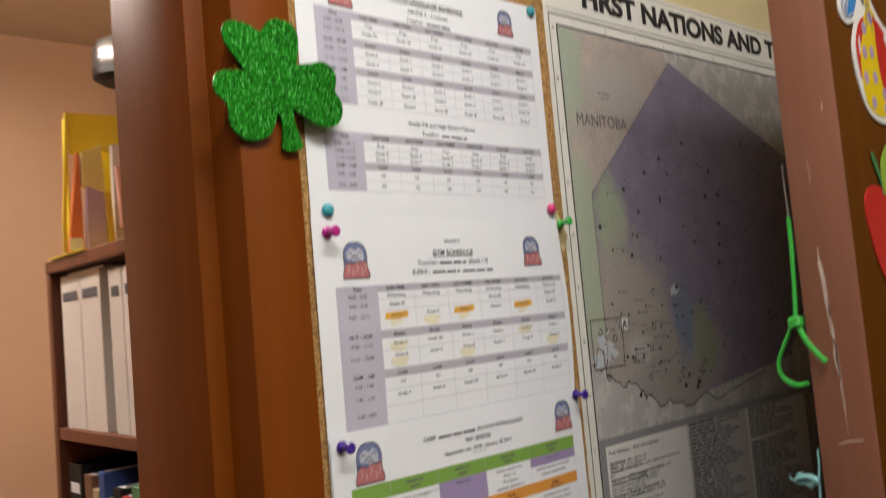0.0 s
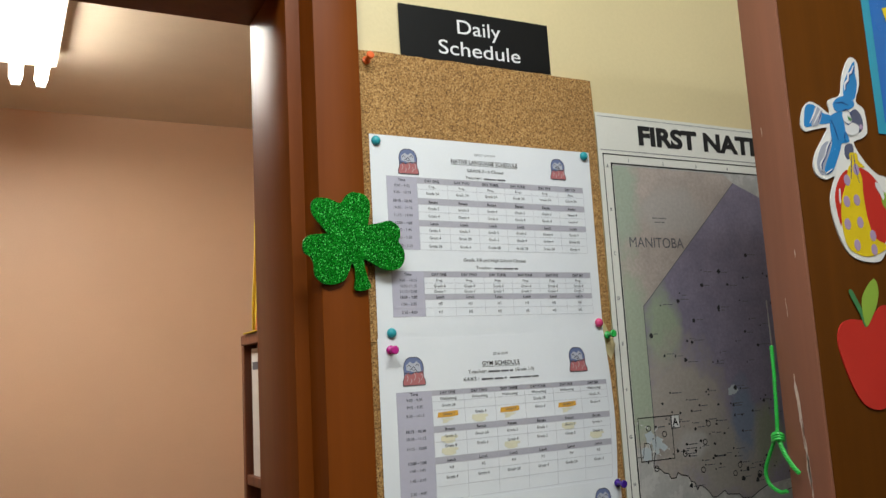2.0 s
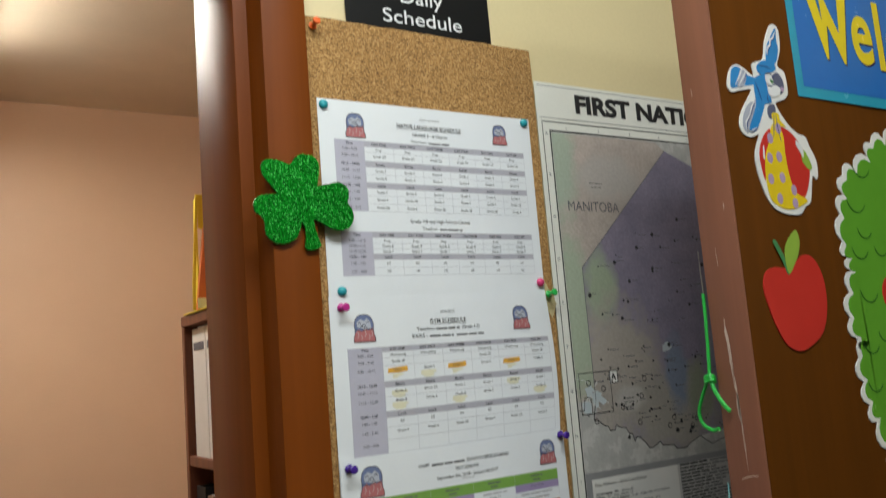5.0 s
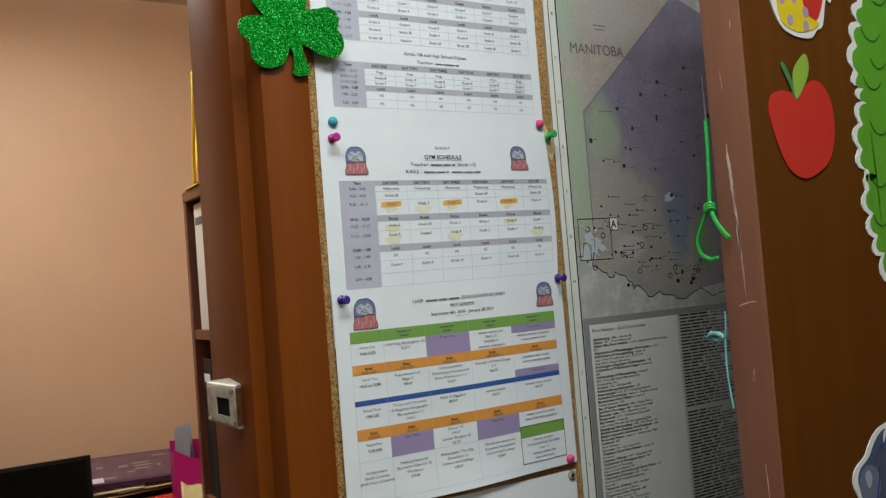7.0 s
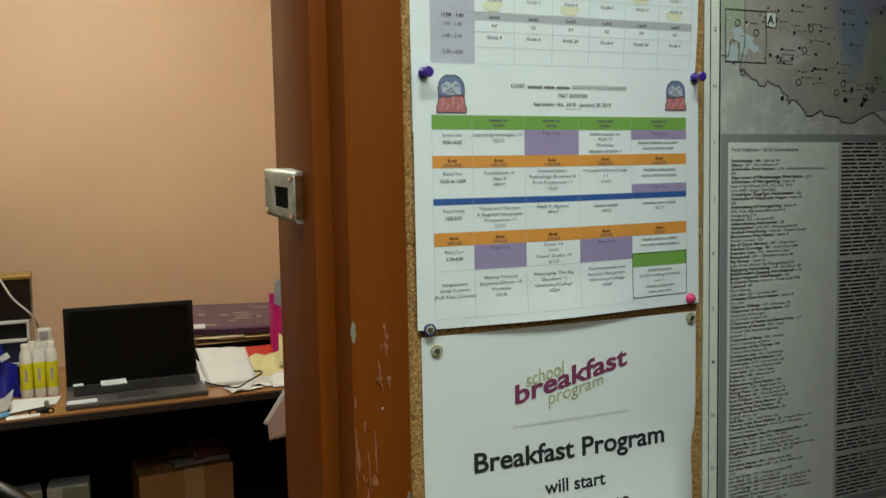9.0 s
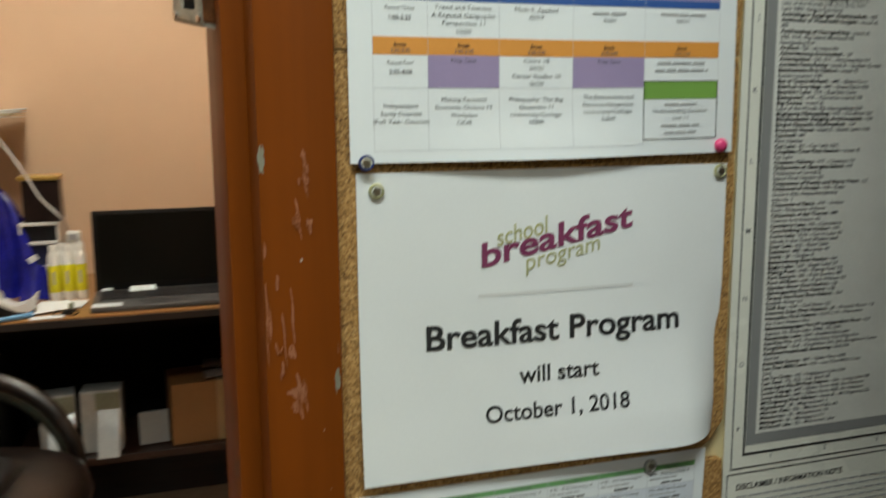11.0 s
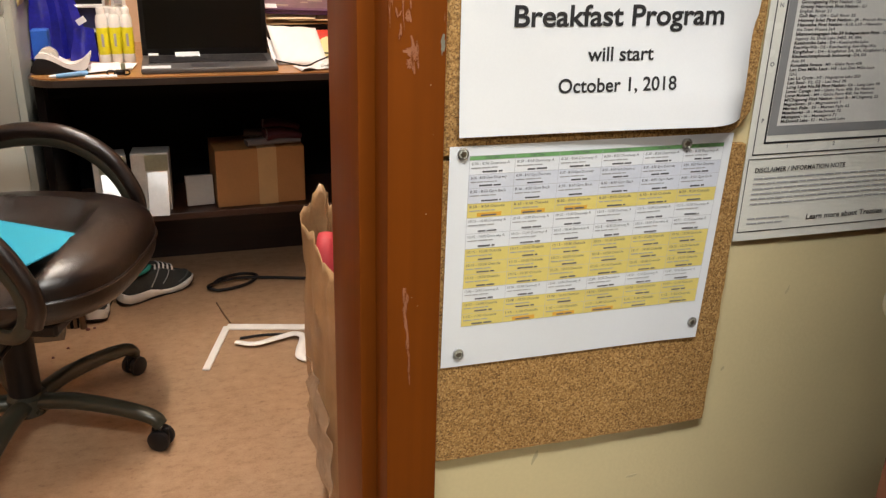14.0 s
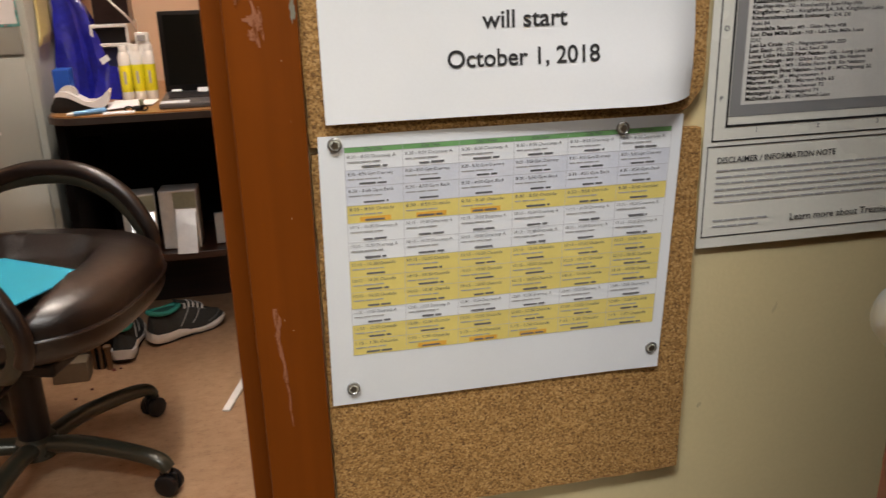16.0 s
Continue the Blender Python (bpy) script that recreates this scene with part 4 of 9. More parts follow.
# ---- the map ----
def ripple(u, v):
    return 0.0015 * max(0.0, v - 0.94) * 14 * abs(math.sin(7 * u))


s = Sheet("treaty_map", 0.3135, 1.9510, 0.632, 0.9830, 0.0005, MAP_PAPER, None, ripple, nu=40, nv=60, label="large laminated grey and lilac map of treaty lands", category="map")
def watercolour(name, colour, vary):
    return plain(name, colour, 0.27, vary=vary, big=34, small=210, bumps=0.02)


M_BASE = watercolour("map_shore_grey_ink", (0.50, 0.49, 0.46), 0.14)
M_PANEL, M_PANEL2, M_BAND = (flat(n, c, 0.3) for n, c in (("map_panel_ink", (0.72, 0.71, 0.67)), ("map_shaded_panel_ink", (0.538, 0.526, 0.504)), ("map_band_ink", (0.27, 0.27, 0.27))))
SEA = flat("map_pale_ink", (0.60, 0.60, 0.58), 0.3)
s.rect(0.004, 0.004, 0.628, 0.0046, INK_MID), s.rect(0.004, 0.0455, 0.628, 0.0463, INK_MID)
s.text("FIRST NATIONS AND TREATIES", 0.0640, 0.0352, 0.0225, INK, "l", width=0.564, weight=0.046)
for t in (0.0065, 0.0175):
    s.border(t, 0.044 + t, 0.632 - t, 0.895 - (t - 0.0065), 0.0019 if t > 0.01 else 0.0011, INK)
for k, letter in enumerate("ABCDEFGHIJKLMNOP"):
    s.text(letter, 0.0122, 0.0680 + 0.0530 * k, 0.0040, INK_MID, weight=0.01), s.text(letter, 0.6200, 0.0680 + 0.0530 * k, 0.0040, INK_MID, weight=0.01)
for k in range(11):
    s.text(str(k + 1), 0.045 + 0.0545 * k, 0.0598, 0.0038, INK_MID, weight=0.01), s.text(str(k + 1), 0.045 + 0.0545 * k, 0.8890, 0.0038, INK_MID, weight=0.01)
at_map = lambda u, v, w, h, tint: (0.3135 + u, 1.9510 - v, w, h, tint)
NORTH_WEST = washes("map_north_west_ink", (0.50, 0.43, 0.38), [at_map(0.020, 0.10, 0.035, 0.07, (0.42, 0.48, 0.38)), at_map(0.03, 0.30, 0.03, 0.11, (0.42, 0.48, 0.36)), at_map(0.11, 0.12, 0.05, 0.03, (0.50, 0.46, 0.42))])
INLAND = washes("map_inland_ink", (0.285, 0.255, 0.335), [at_map(0.075, 0.265, 0.026, 0.050, (0.37, 0.43, 0.31)), at_map(0.090, 0.370, 0.075, 0.085, (0.43, 0.385, 0.34)), at_map(0.180, 0.420, 0.090, 0.050, (0.38, 0.35, 0.31)), at_map(0.190, 0.375, 0.020, 0.045, (0.24, 0.28, 0.37)), at_map(0.232, 0.405, 0.022, 0.040, (0.31, 0.33, 0.25)), at_map(0.105, 0.400, 0.022, 0.016, (0.48, 0.45, 0.42)), at_map(0.036, 0.396, 0.014, 0.022, (0.56, 0.60, 0.60))])
s.rect(0.0200, 0.0635, 0.6120, 0.482, M_BASE)
apex, west = (0.2160, 0.0760), (0.0480, 0.2350)
s.poly([(0.0200, 0.0650), (0.2000, 0.0650), apex, west, (0.0480, 0.398), (0.0200, 0.398)], NORTH_WEST, 0.00028)
shore = [(0.0480, 0.398), (0.0430, 0.415), (0.0420, 0.421), (0.0510, 0.424), (0.0570, 0.429), (0.0630, 0.430), (0.0660, 0.436), (0.0740, 0.436), (0.0770, 0.430), (0.0810, 0.433), (0.0930, 0.436), (0.0960, 0.442), (0.1020, 0.444), (0.1050, 0.453), (0.1090, 0.448), (0.1160, 0.451), (0.1230, 0.457), (0.1280, 0.464), (0.1350, 0.464), (0.1480, 0.458), (0.1520, 0.463), (0.1720, 0.465), (0.1760, 0.470), (0.1920, 0.471), (0.2040, 0.465), (0.2210, 0.459), (0.2410, 0.471), (0.3000, 0.460), (0.3600, 0.450)]
def frayed(pts, rnd, reach=0.004, step=0.006):
    """The same outline with an uneven, hand-tinted edge."""
    out = []
    for (a, b), (c, d) in zip(pts, pts[1:] + pts[:1]):
        n = max(1, int(math.hypot(c - a, d - b) / step))
        out += [(a + (c - a) * k / n + rnd.uniform(-reach, reach), b + (d - b) * k / n + rnd.uniform(-reach, reach)) for k in range(n)]
    return out


rnd = random.Random(6)
s.poly([apex, west, (0.0480, 0.398)] + shore[1:26] + [(0.4200, 0.440), (0.5200, 0.360), (0.5500, 0.200), (0.3600, 0.130)], INLAND, 0.00034)
s.stroke([apex, (0.0625, 0.2220), west, (0.0480, 0.398)], 0.0010, INK_MID)
s.stroke(shore, 0.0011, INK)
s.text("MANITOBA", 0.0355, 0.1640, 0.0125, INK_MID, "l", width=0.0850)
rnd = random.Random(5)
for k in range(150):
    u, v = rnd.uniform(0.055, 0.58), rnd.uniform(0.16, 0.455)
    if u < 0.215 and v < 0.235 - (u - 0.048) * 0.9 + 0.02:
        continue
    n = rnd.randint(4, 7)
    r = rnd.choice((0.0012, 0.0016, 0.0022, 0.0034))
    s.poly([(u + r * rnd.uniform(0.6, 1.2) * math.cos(2 * math.pi * q / n), v + r * rnd.uniform(0.6, 1.2) * math.sin(2 * math.pi * q / n)) for q in range(n)], INK, 0.0006)
    s.bar(u + 0.004, v + rnd.uniform(-0.002, 0.003), rnd.uniform(0.006, 0.018), 0.0015, INK_MID, "l")
for u, v in ((0.039, 0.377), (0.062, 0.385), (0.124, 0.399), (0.046, 0.423), (0.117, 0.431), (0.168, 0.440), (0.177, 0.431), (0.209, 0.444), (0.218, 0.436), (0.091, 0.410), (0.132, 0.378), (0.27, 0.41), (0.31, 0.43)):
    s.stroke([(u + 0.0032 * math.cos(a), v + 0.0032 * math.sin(a)) for a in [2 * math.pi * q / 10 for q in range(11)]], 0.0010, INK, 0.0007)
s.stroke([(0.020, 0.408), (0.028, 0.409), (0.031, 0.393), (0.038, 0.394), (0.041, 0.400), (0.041, 0.414)], 0.0008, INK, 0.0007)
for k in range(70):
    u, v = rnd.uniform(0.028, 0.26), rnd.uniform(0.335, 0.445)
    if v > 0.42 + 0.2 * (u - 0.05):
        continue
    q = rnd.uniform(0.0008, 0.0024)
    s.poly([(u - q, v), (u - q * 0.2, v - q * 0.9), (u + q, v - q * 0.3), (u + q * 0.5, v + q * 0.8)], INK, 0.0006)
    if k % 2:
        s.bar(u + 0.003, v + 0.001, rnd.uniform(0.007, 0.017), 0.0018, INK_MID, "l")
for k in range(14):
    u, v = rnd.uniform(0.025, 0.07), rnd.uniform(0.37, 0.415)
    s.poly([(u + rnd.uniform(-0.004, 0.004), v + rnd.uniform(-0.004, 0.004)) for q in range(4)], SEA, 0.00055)
s.bar(0.085, 0.128, 0.022, 0.0020, INK_MID), s.bar(0.085, 0.133, 0.016, 0.0018, INK_MID)
LAKE = flat("map_lake_blue_ink", (0.50, 0.56, 0.58), 0.3)
for pts in ([(0.033, 0.384), (0.041, 0.380), (0.046, 0.386), (0.055, 0.388), (0.060, 0.396), (0.066, 0.399), (0.060, 0.404), (0.052, 0.400), (0.050, 0.407), (0.044, 0.404), (0.043, 0.395), (0.036, 0.393)], [(0.026, 0.400), (0.034, 0.396), (0.040, 0.402), (0.040, 0.412), (0.027, 0.412)], [(0.170, 0.338), (0.181, 0.335), (0.188, 0.341), (0.180, 0.347), (0.171, 0.345)]):
    s.poly(frayed(pts, rnd, 0.0014, 0.003), LAKE, 0.00050)
s.border(0.0240, 0.3640, 0.0750, 0.4140, 0.0009, INK, 0.0007)
s.rect(0.0730, 0.3640, 0.0870, 0.3795, flat("map_white_ink", (0.74, 0.74, 0.71), 0.3), 0.0006), s.border(0.0730, 0.3640, 0.0870, 0.3795, 0.0008, INK, 0.0008)
s.text("A", 0.0800, 0.3760, 0.0085, INK, lift=0.0009, weight=0.02)
# the lower panel with its list of places
s.rect(0.0200, 0.482, 0.6120, 0.8760, M_BAND)
s.rect(0.0290, 0.4900, 0.6000, 0.8670, M_PANEL, 0.00028)
s.rect(0.1730, 0.4900, 0.3000, 0.8670, M_PANEL2, 0.00032)
s.text("First Nations - Grid Coordinates", 0.033, 0.4990, 0.0040, INK, "l", width=0.085, weight=0.0)
PLACES = """Aamjiwnaang| - M6 - Sarnia 45
Albany| - E7 - Fort Albany 67
Alderville First Nation| - L10 - Alderville First Nation
|37A
Algonquins of Pikwakanagan First Nation| - J11
Anishinabe of Naongashiing| - inset A
|Lake of the Woods 31B, 31C, 31G, 31H
|Lake 34B1, Saug-a-Gaw-Sing
Animbiigoo Zaagi'igan Anishinaabek| - G5
Anishinabe of Wauzhushk Onigum| - inset A
|38B
Anishnaabeg of Naongashiing| - inset A
|35E, 31A, Big Island Mainland 93
|Naongashing 31A
Aroland| - G5 - Aroland 83
Atikameksheng Anishnawbek| - J7
Attawapiskat| - D6, D7 - Attawapiskat 91
Aundeck-Omni-Kaning| - inset B - Sucker Creek
Batchewana First Nation| - inset C
|Rankin Location 15D
Bay of Quinte Mohawk| - M9 - Glebe Farm
Bearfoot Onondaga| - M9 - Glebe Farm 40B
Bearskin Lake| - D3 - Bearskin Lake
Beausoleil| - K9 - Christian Island 30
Big Grassy| - inset A
|Lake of the Woods 35J, Naongashing 35A
Biigtigong Nishnaabeg| - H5 - Pic River 50
Biinjitiwaabik Zaaging Anishinaabek| - G4
Bingwi Neyaashi Anishinaabek| - G4
Brunswick House| - inset E - Duck Lake 76B
Caldwell| - M7
|First Nation
Cat Lake| - E3 - Cat Lake 63C
Chapleau Cree First Nation| - inset E
|Fox Lake
Chapleau Ojibway| - H7 - Chapleau 74
Chippewas of Georgina Island| - K9
|Chippewas of Georgina
|Island First Nation 33
Chippewas of Kettle and Stony Point| - L7
Chippewas of Nawash| - K8 - Cape
|Ground 60B, Neyaashiinigmiing
|Islands 1
Chippewas of Rama| - K9 - Indian
|River, Chippewas of Rama
Chippewas of the Thames| - M8
|Thames First Nation 42
Constance Lake| - F6 - Constance
Couchiching First Nation| - H1
Curve Lake| - K10 - Curve Lake 35
|Islands in the Trent Waters 36A
Deer Lake| - D2 - Deer Lake
Delaware| - M8 - Moravian 47
Dokis| - J8 - Dokis 9
Eabametoong First Nation| - E4
Eagle Lake| - G2 - Eagle Lake 27
Flying Post| - H8 - Flying Post 73
Fort Severn| - B5 - Fort Severn 89
Fort William| - H4 - Fort William 52
Garden River First Nation| - J6
Ginoogaming First Nation| - G6
Grassy Narrows First Nation| - G1
|English River 21
Gull Bay| - G4 - Gull River 55
Henvey Inlet First Nation| - J8 - French River 13
Hiawatha First Nation| - K10, L10 - Hiawatha
|the Trent Waters 36A
Iskatewizaagegan No.39 Independent First| - G1
|Agency 30, Shoal Lake 34B2, 39, 39A
Kasabonika Lake| - D4 - Kasabonika Lake
Kee-Way-Win| - D2 - Koocheching, Kee-Way-Win
Kingfisher| - D4 - Kingfisher 2A, 3A, Kingfisher Lake
Kitchenuhmaykoosib Inninuwug| - D4, D5
|Aaki 84
Konadaha Seneca| - M9 - Glebe Farm 40B
Lac Des Mille Lacs| - H3 - Lac Des Mille Lacs
|22A2
Lac La Croix| - H2 - Neguaguon Lake 25D
Lac Seul| - F2, G2 - Lac Seul 28
Long Lake No.58 First Nation| - G6 - Long Lake 58
Lower Cayuga| - M9 - Glebe Farm 40B, Six Nations
Lower Mohawk| - M9 - Glebe Farm 40B, Six Nations
M'Chigeeng First Nation| - inset B - M'Chigeeng 22
Magnetawan| - J8 - Magnetawan 1
Marten Falls| - E5 - Marten Falls 65
Matachewan| - I8 - Matachewan 72
Mattagami| - I6 - Mattagami 71
McDowell Lake| - E2 - McDowell Lake""".splitlines()
PITCH = 0.00408
for k, line in enumerate(PLACES):
    v = 0.8630 - 0.0010 - PITCH * (len(PLACES) - 1 - k) + 0.0020
    head, rest = line.split("|")
    u = 0.0325
    if head:
        s.text(head, u, v, 0.0029, INK, "l", width=0.00236 * len(head), weight=0.026)
        u += 0.00236 * len(head) + 0.001
    if rest:
        s.text(rest.strip(), u, v, 0.0027, INK_MID, "l", width=0.00215 * len(rest.strip()), weight=0.016)
for a, b in ((0.177, 0.296), (0.306, 0.440), (0.452, 0.590)):
    for k in range(92):
        v = 0.8640 - PITCH * k
        if rnd.random() < 0.05:
            continue
        long = rnd.uniform(0.25, 0.55) * (b - a)
        s.bar(a, v, long, 0.0032, INK, "l"), s.bar(a + long + 0.003, v, (b - a - long) * rnd.uniform(0.2, 0.85), 0.0029, INK_MID, "l")
# the note at the foot
s.border(0.0035, 0.8985, 0.6285, 0.9740, 0.0009, INK)
s.text("DISCLAIMER / INFORMATION NOTE", 0.0130, 0.9125, 0.0048, INK, "l", width=0.106, weight=0.014)
for k in range(6):
    s.bar(0.0130, 0.9195 + 0.0052 * k, 0.40 - 0.05 * (k == 5), 0.0022, INK_BAR, "l")
s.text("Learn more about Treaties:", 0.0830, 0.9655, 0.0058, INK, "l", width=0.096, weight=0.012)
s.bar(0.183, 0.9655, 0.06, 0.0036, INK_MID, "l")
s.bar(0.0130, 0.9610, 0.050, 0.0022, INK_BAR, "l"), s.bar(0.0130, 0.9660, 0.042, 0.0022, INK_BAR, "l")
s.ink_on()


# ---- the clover ----
CLOVER = [(760, 218), (790, 225), (808, 255), (806, 300), (797, 345), (845, 335), (890, 325), (925, 350), (928, 385), (921, 410), (940, 440), (942, 480), (920, 515), (880, 525), (840, 515), (800, 492), (776, 484), (778, 515), (790, 560), (800, 590), (770, 605), (735, 600), (738, 560), (738, 520), (726, 492), (715, 530), (695, 565), (650, 582), (610, 575), (582, 545), (578, 500), (566, 474), (545, 460), (540, 425), (560, 395), (610, 385), (638, 384), (610, 350), (580, 310), (576, 270), (600, 245), (650, 248), (690, 262), (712, 232), (738, 216)]
clover = thing("clover_cutout", (-0.0090, -0.0150, 1.7830), "green glitter foam clover stuck on the door frame", "clover decoration")
MIDDLE = (742, 436)
for name, run in (("leaflet", CLOVER[36:] + CLOVER[:5]), ("leaflet", CLOVER[4:18]), ("stem", CLOVER[17:25]), ("leaflet", CLOVER[24:37])):
    pts = [((a - 741) * 0.000264, -(b - 410) * 0.000252) for a, b in run]
    hub = ((MIDDLE[0] - 741) * 0.000264, -(MIDDLE[1] - 410) * 0.000252)
    rim = [pts[0]]
    for i in range(len(pts) - 1):
        q = [Vector(pts[max(0, min(len(pts) - 1, i + k))]) for k in (-1, 0, 1, 2)]
        for f in (1 / 3, 2 / 3, 1.0):
            c = 0.5 * (2 * q[1] + (q[2] - q[0]) * f + (2 * q[0] - 5 * q[1] + 4 * q[2] - q[3]) * f * f + (3 * q[1] - q[0] - 3 * q[2] + q[3]) * f ** 3)
            rim.append((c.x, c.y))
    bm = bmesh.new()
    prism(bm, ccw(rim + [hub]), 0.0022, on_wall(-0.0150) @ Matrix.Translation((-0.0090, 1.7830, 0)))
    bmesh.ops.recalc_face_normals(bm, faces=bm.faces[:])
    part(name, bm, GLITTER, clover)
bm = bmesh.new()
box(bm, -0.022, 0.004, -0.0152, -0.0118, 1.770, 1.796)
tagged(link_mesh("foam_pad", bm, flat("white_foam_tape", (0.7, 0.7, 0.68))), "white foam tape pad behind the clover", "foam tape")

# ---- fittings of the frame ----
bm = bmesh.new()
lathe(bm, [(0.0, 0.0), (0.0160, 0.0), (0.0163, 0.002), (0.0150, 0.0065), (0.0115, 0.0100), (0.0100, 0.0100), (0.0088, 0.0086), (0.0, 0.0092)], pin_pose(-0.0140, 2.0600, -0.0118), 28)
part("bumper_stud", bm, CHROME, FRAME, "round polished steel stud", smooth=True)

# a rim-lock keeper whose mouth faces the hall
strike = thing("strike_box", (-0.061, 0.075, 1.408), "worn steel bolt keeper screwed to the door frame", "strike plate")
NICKEL = plain("worn_nickel_plate", (0.47, 0.45, 0.37), 0.38, 0.3, 0.3, 120, 500, 0.15)
RUST = plain("rusty_brown_metal", (0.20, 0.075, 0.022), 0.6, 0.1, 0.6, 160, 600, 0.3)
KZ0, KZ1 = 1.3955, 1.4405
NEAR, FAR = Vector((-0.0665, 0.0570)), Vector((-0.0850, 0.0990))
along = FAR - NEAR


def on_face(f, z, inward=0.0):
    """A spot on the keeper's slanting face; f runs from its hall end to its office end."""
    n = Vector((along.y, -along.x)).normalized()
    p = NEAR + along * f + n * inward
    return (p.x, p.y, z)


bm = bmesh.new()
ring = [(0.0, KZ0), (1.0, KZ0 + 0.008), (1.0, KZ1 + 0.003), (0.0, KZ1 - 0.001)]
hole = [(0.22, 1.4080), (0.66, 1.4110), (0.66, 1.4285), (0.22, 1.4265)]
o = [bm.verts.new(on_face(*q)) for q in ring]
h = [bm.verts.new(on_face(*q)) for q in hole]
d = [bm.verts.new(on_face(*q, 0.0095)) for q in hole]
w = [bm.verts.new((-0.0575, y, z)) for (f, z), y in zip(ring, (0.0640, 0.1050, 0.1050, 0.0640))]
for k in range(4):
    j = (k + 1) % 4
    bm.faces.new((o[k], o[j], h[j], h[k])), bm.faces.new((h[k], h[j], d[j], d[k])), bm.faces.new((w[k], w[j], o[j], o[k]))
bm.faces.new(d), bm.faces.new(w[::-1])
bmesh.ops.recalc_face_normals(bm, faces=bm.faces[:])
bmesh.ops.bevel(bm, geom=[e for e in bm.edges if all(v in o for v in e.verts)], offset=0.0045, segments=3, profile=0.5, affect="EDGES")
part("keeper", bm, NICKEL, strike, "worn pale plated face", smooth=True)
# a near-black sheet just inside the hole stands for its shade
bm = bmesh.new()
d = [bm.verts.new(on_face(f, z, 0.0020)) for f, z in hole]
bm.faces.new(d)
bmesh.ops.solidify(bm, geom=bm.faces[:], thickness=0.0003)
part("bolt_hole", bm, flat("dark_hole_grime", (0.004, 0.004, 0.004), 0.8), strike, "dark bolt hole")
bm = bmesh.new()
prism(bm, ccw([(-0.0662, 0.0576), (-0.0580, 0.0635), (-0.0583, 0.0628), (-0.0662, 0.0571)]), KZ1 - KZ0 - 0.008, pose(0, 0, KZ0 + 0.004))
bmesh.ops.recalc_face_normals(bm, faces=bm.faces[:])
part("rusty_end", bm, RUST, strike, "rusty brown end")
for f, z in ((0.12, 1.4020), (0.86, 1.4075), (0.12, 1.4340), (0.86, 1.4365)):
    n = Vector((along.y, -along.x)).normalized()
    x, y, z = on_face(f, z, -0.0002)
    bm = bmesh.new()
    lathe(bm, [(0.0, -0.001), (0.0026, -0.001), (0.0024, 0.0008), (0.0, 0.0012)], Matrix.Translation((x, y, z)) @ Vector((-n.x, -n.y, 0)).to_track_quat("Z", "Y").to_matrix().to_4x4(), 12)
    part("screw", bm, CHROME, strike, smooth=True)


CHIPS = []  # depth order of the flakes


def chip(name, centre, size, material, rnd, y, n=11, turn=0.0, label=""):
    """A flake of lost paint, thin and ragged, on the face of the door frame."""
    pts = [(size[0] * rnd.uniform(0.45, 1.0) * math.cos(2 * math.pi * k / n), size[1] * rnd.uniform(0.45, 1.0) * math.sin(2 * math.pi * k / n)) for k in range(n)]
    c, q = math.cos(turn), math.sin(turn)
    pts = [(a * c - b * q + centre[0], a * q + b * c + centre[1]) for a, b in pts]
    bm = bmesh.new()
    CHIPS.append(name)
    prism(bm, pts, 0.0003, on_wall(y - 0.00003 * len(CHIPS)))
    bmesh.ops.recalc_face_normals(bm, faces=bm.faces[:])
    return part(name, bm, material, FRAME, label)


def flakes(x, z, w, h, material, count, rnd, size=(0.0022, 0.0045)):
    """Ragged flakes scattered over a worn spot."""
    for k in range(count):
        a, b = x + rnd.uniform(-w, w), z + rnd.uniform(-h, h)
        q = rnd.uniform(0.5, 1.0)
        chip("paint_chip", (a, b), (size[0] * q, size[1] * q * rnd.uniform(0.7, 1.5)), material, rnd, y=-0.0119, n=15, turn=rnd.uniform(-0.35, 0.35))


rnd = random.Random(21)
for x, z, a, b, m in ((-0.0225, 1.1640, 0.0078, 0.0058, CHIP_PINK), (-0.0240, 1.1545, 0.0040, 0.0050, CHIP_PINK), (-0.0255, 1.1900, 0.0030, 0.0062, CHIP_PINK), (0.0030, 1.1690, 0.0026, 0.0105, CHIP_BLUE), (0.0040, 1.1900, 0.0010, 0.0050, CHIP_PINK),
                      (-0.0405, 1.3120, 0.0030, 0.0110, CHIP_BLUE), (-0.0405, 1.2560, 0.0012, 0.0060, CHIP_PINK), (-0.0388, 1.2110, 0.0016, 0.0150, CHIP_PINK), (-0.0180, 1.2490, 0.0011, 0.0014, CHIP_PALE),
                      (-0.0205, 1.1610, 0.0040, 0.0050, CHIP_PINK)):
    chip("paint_chip", (x, z), (a, b), m, rnd, y=-0.0119, n=19)
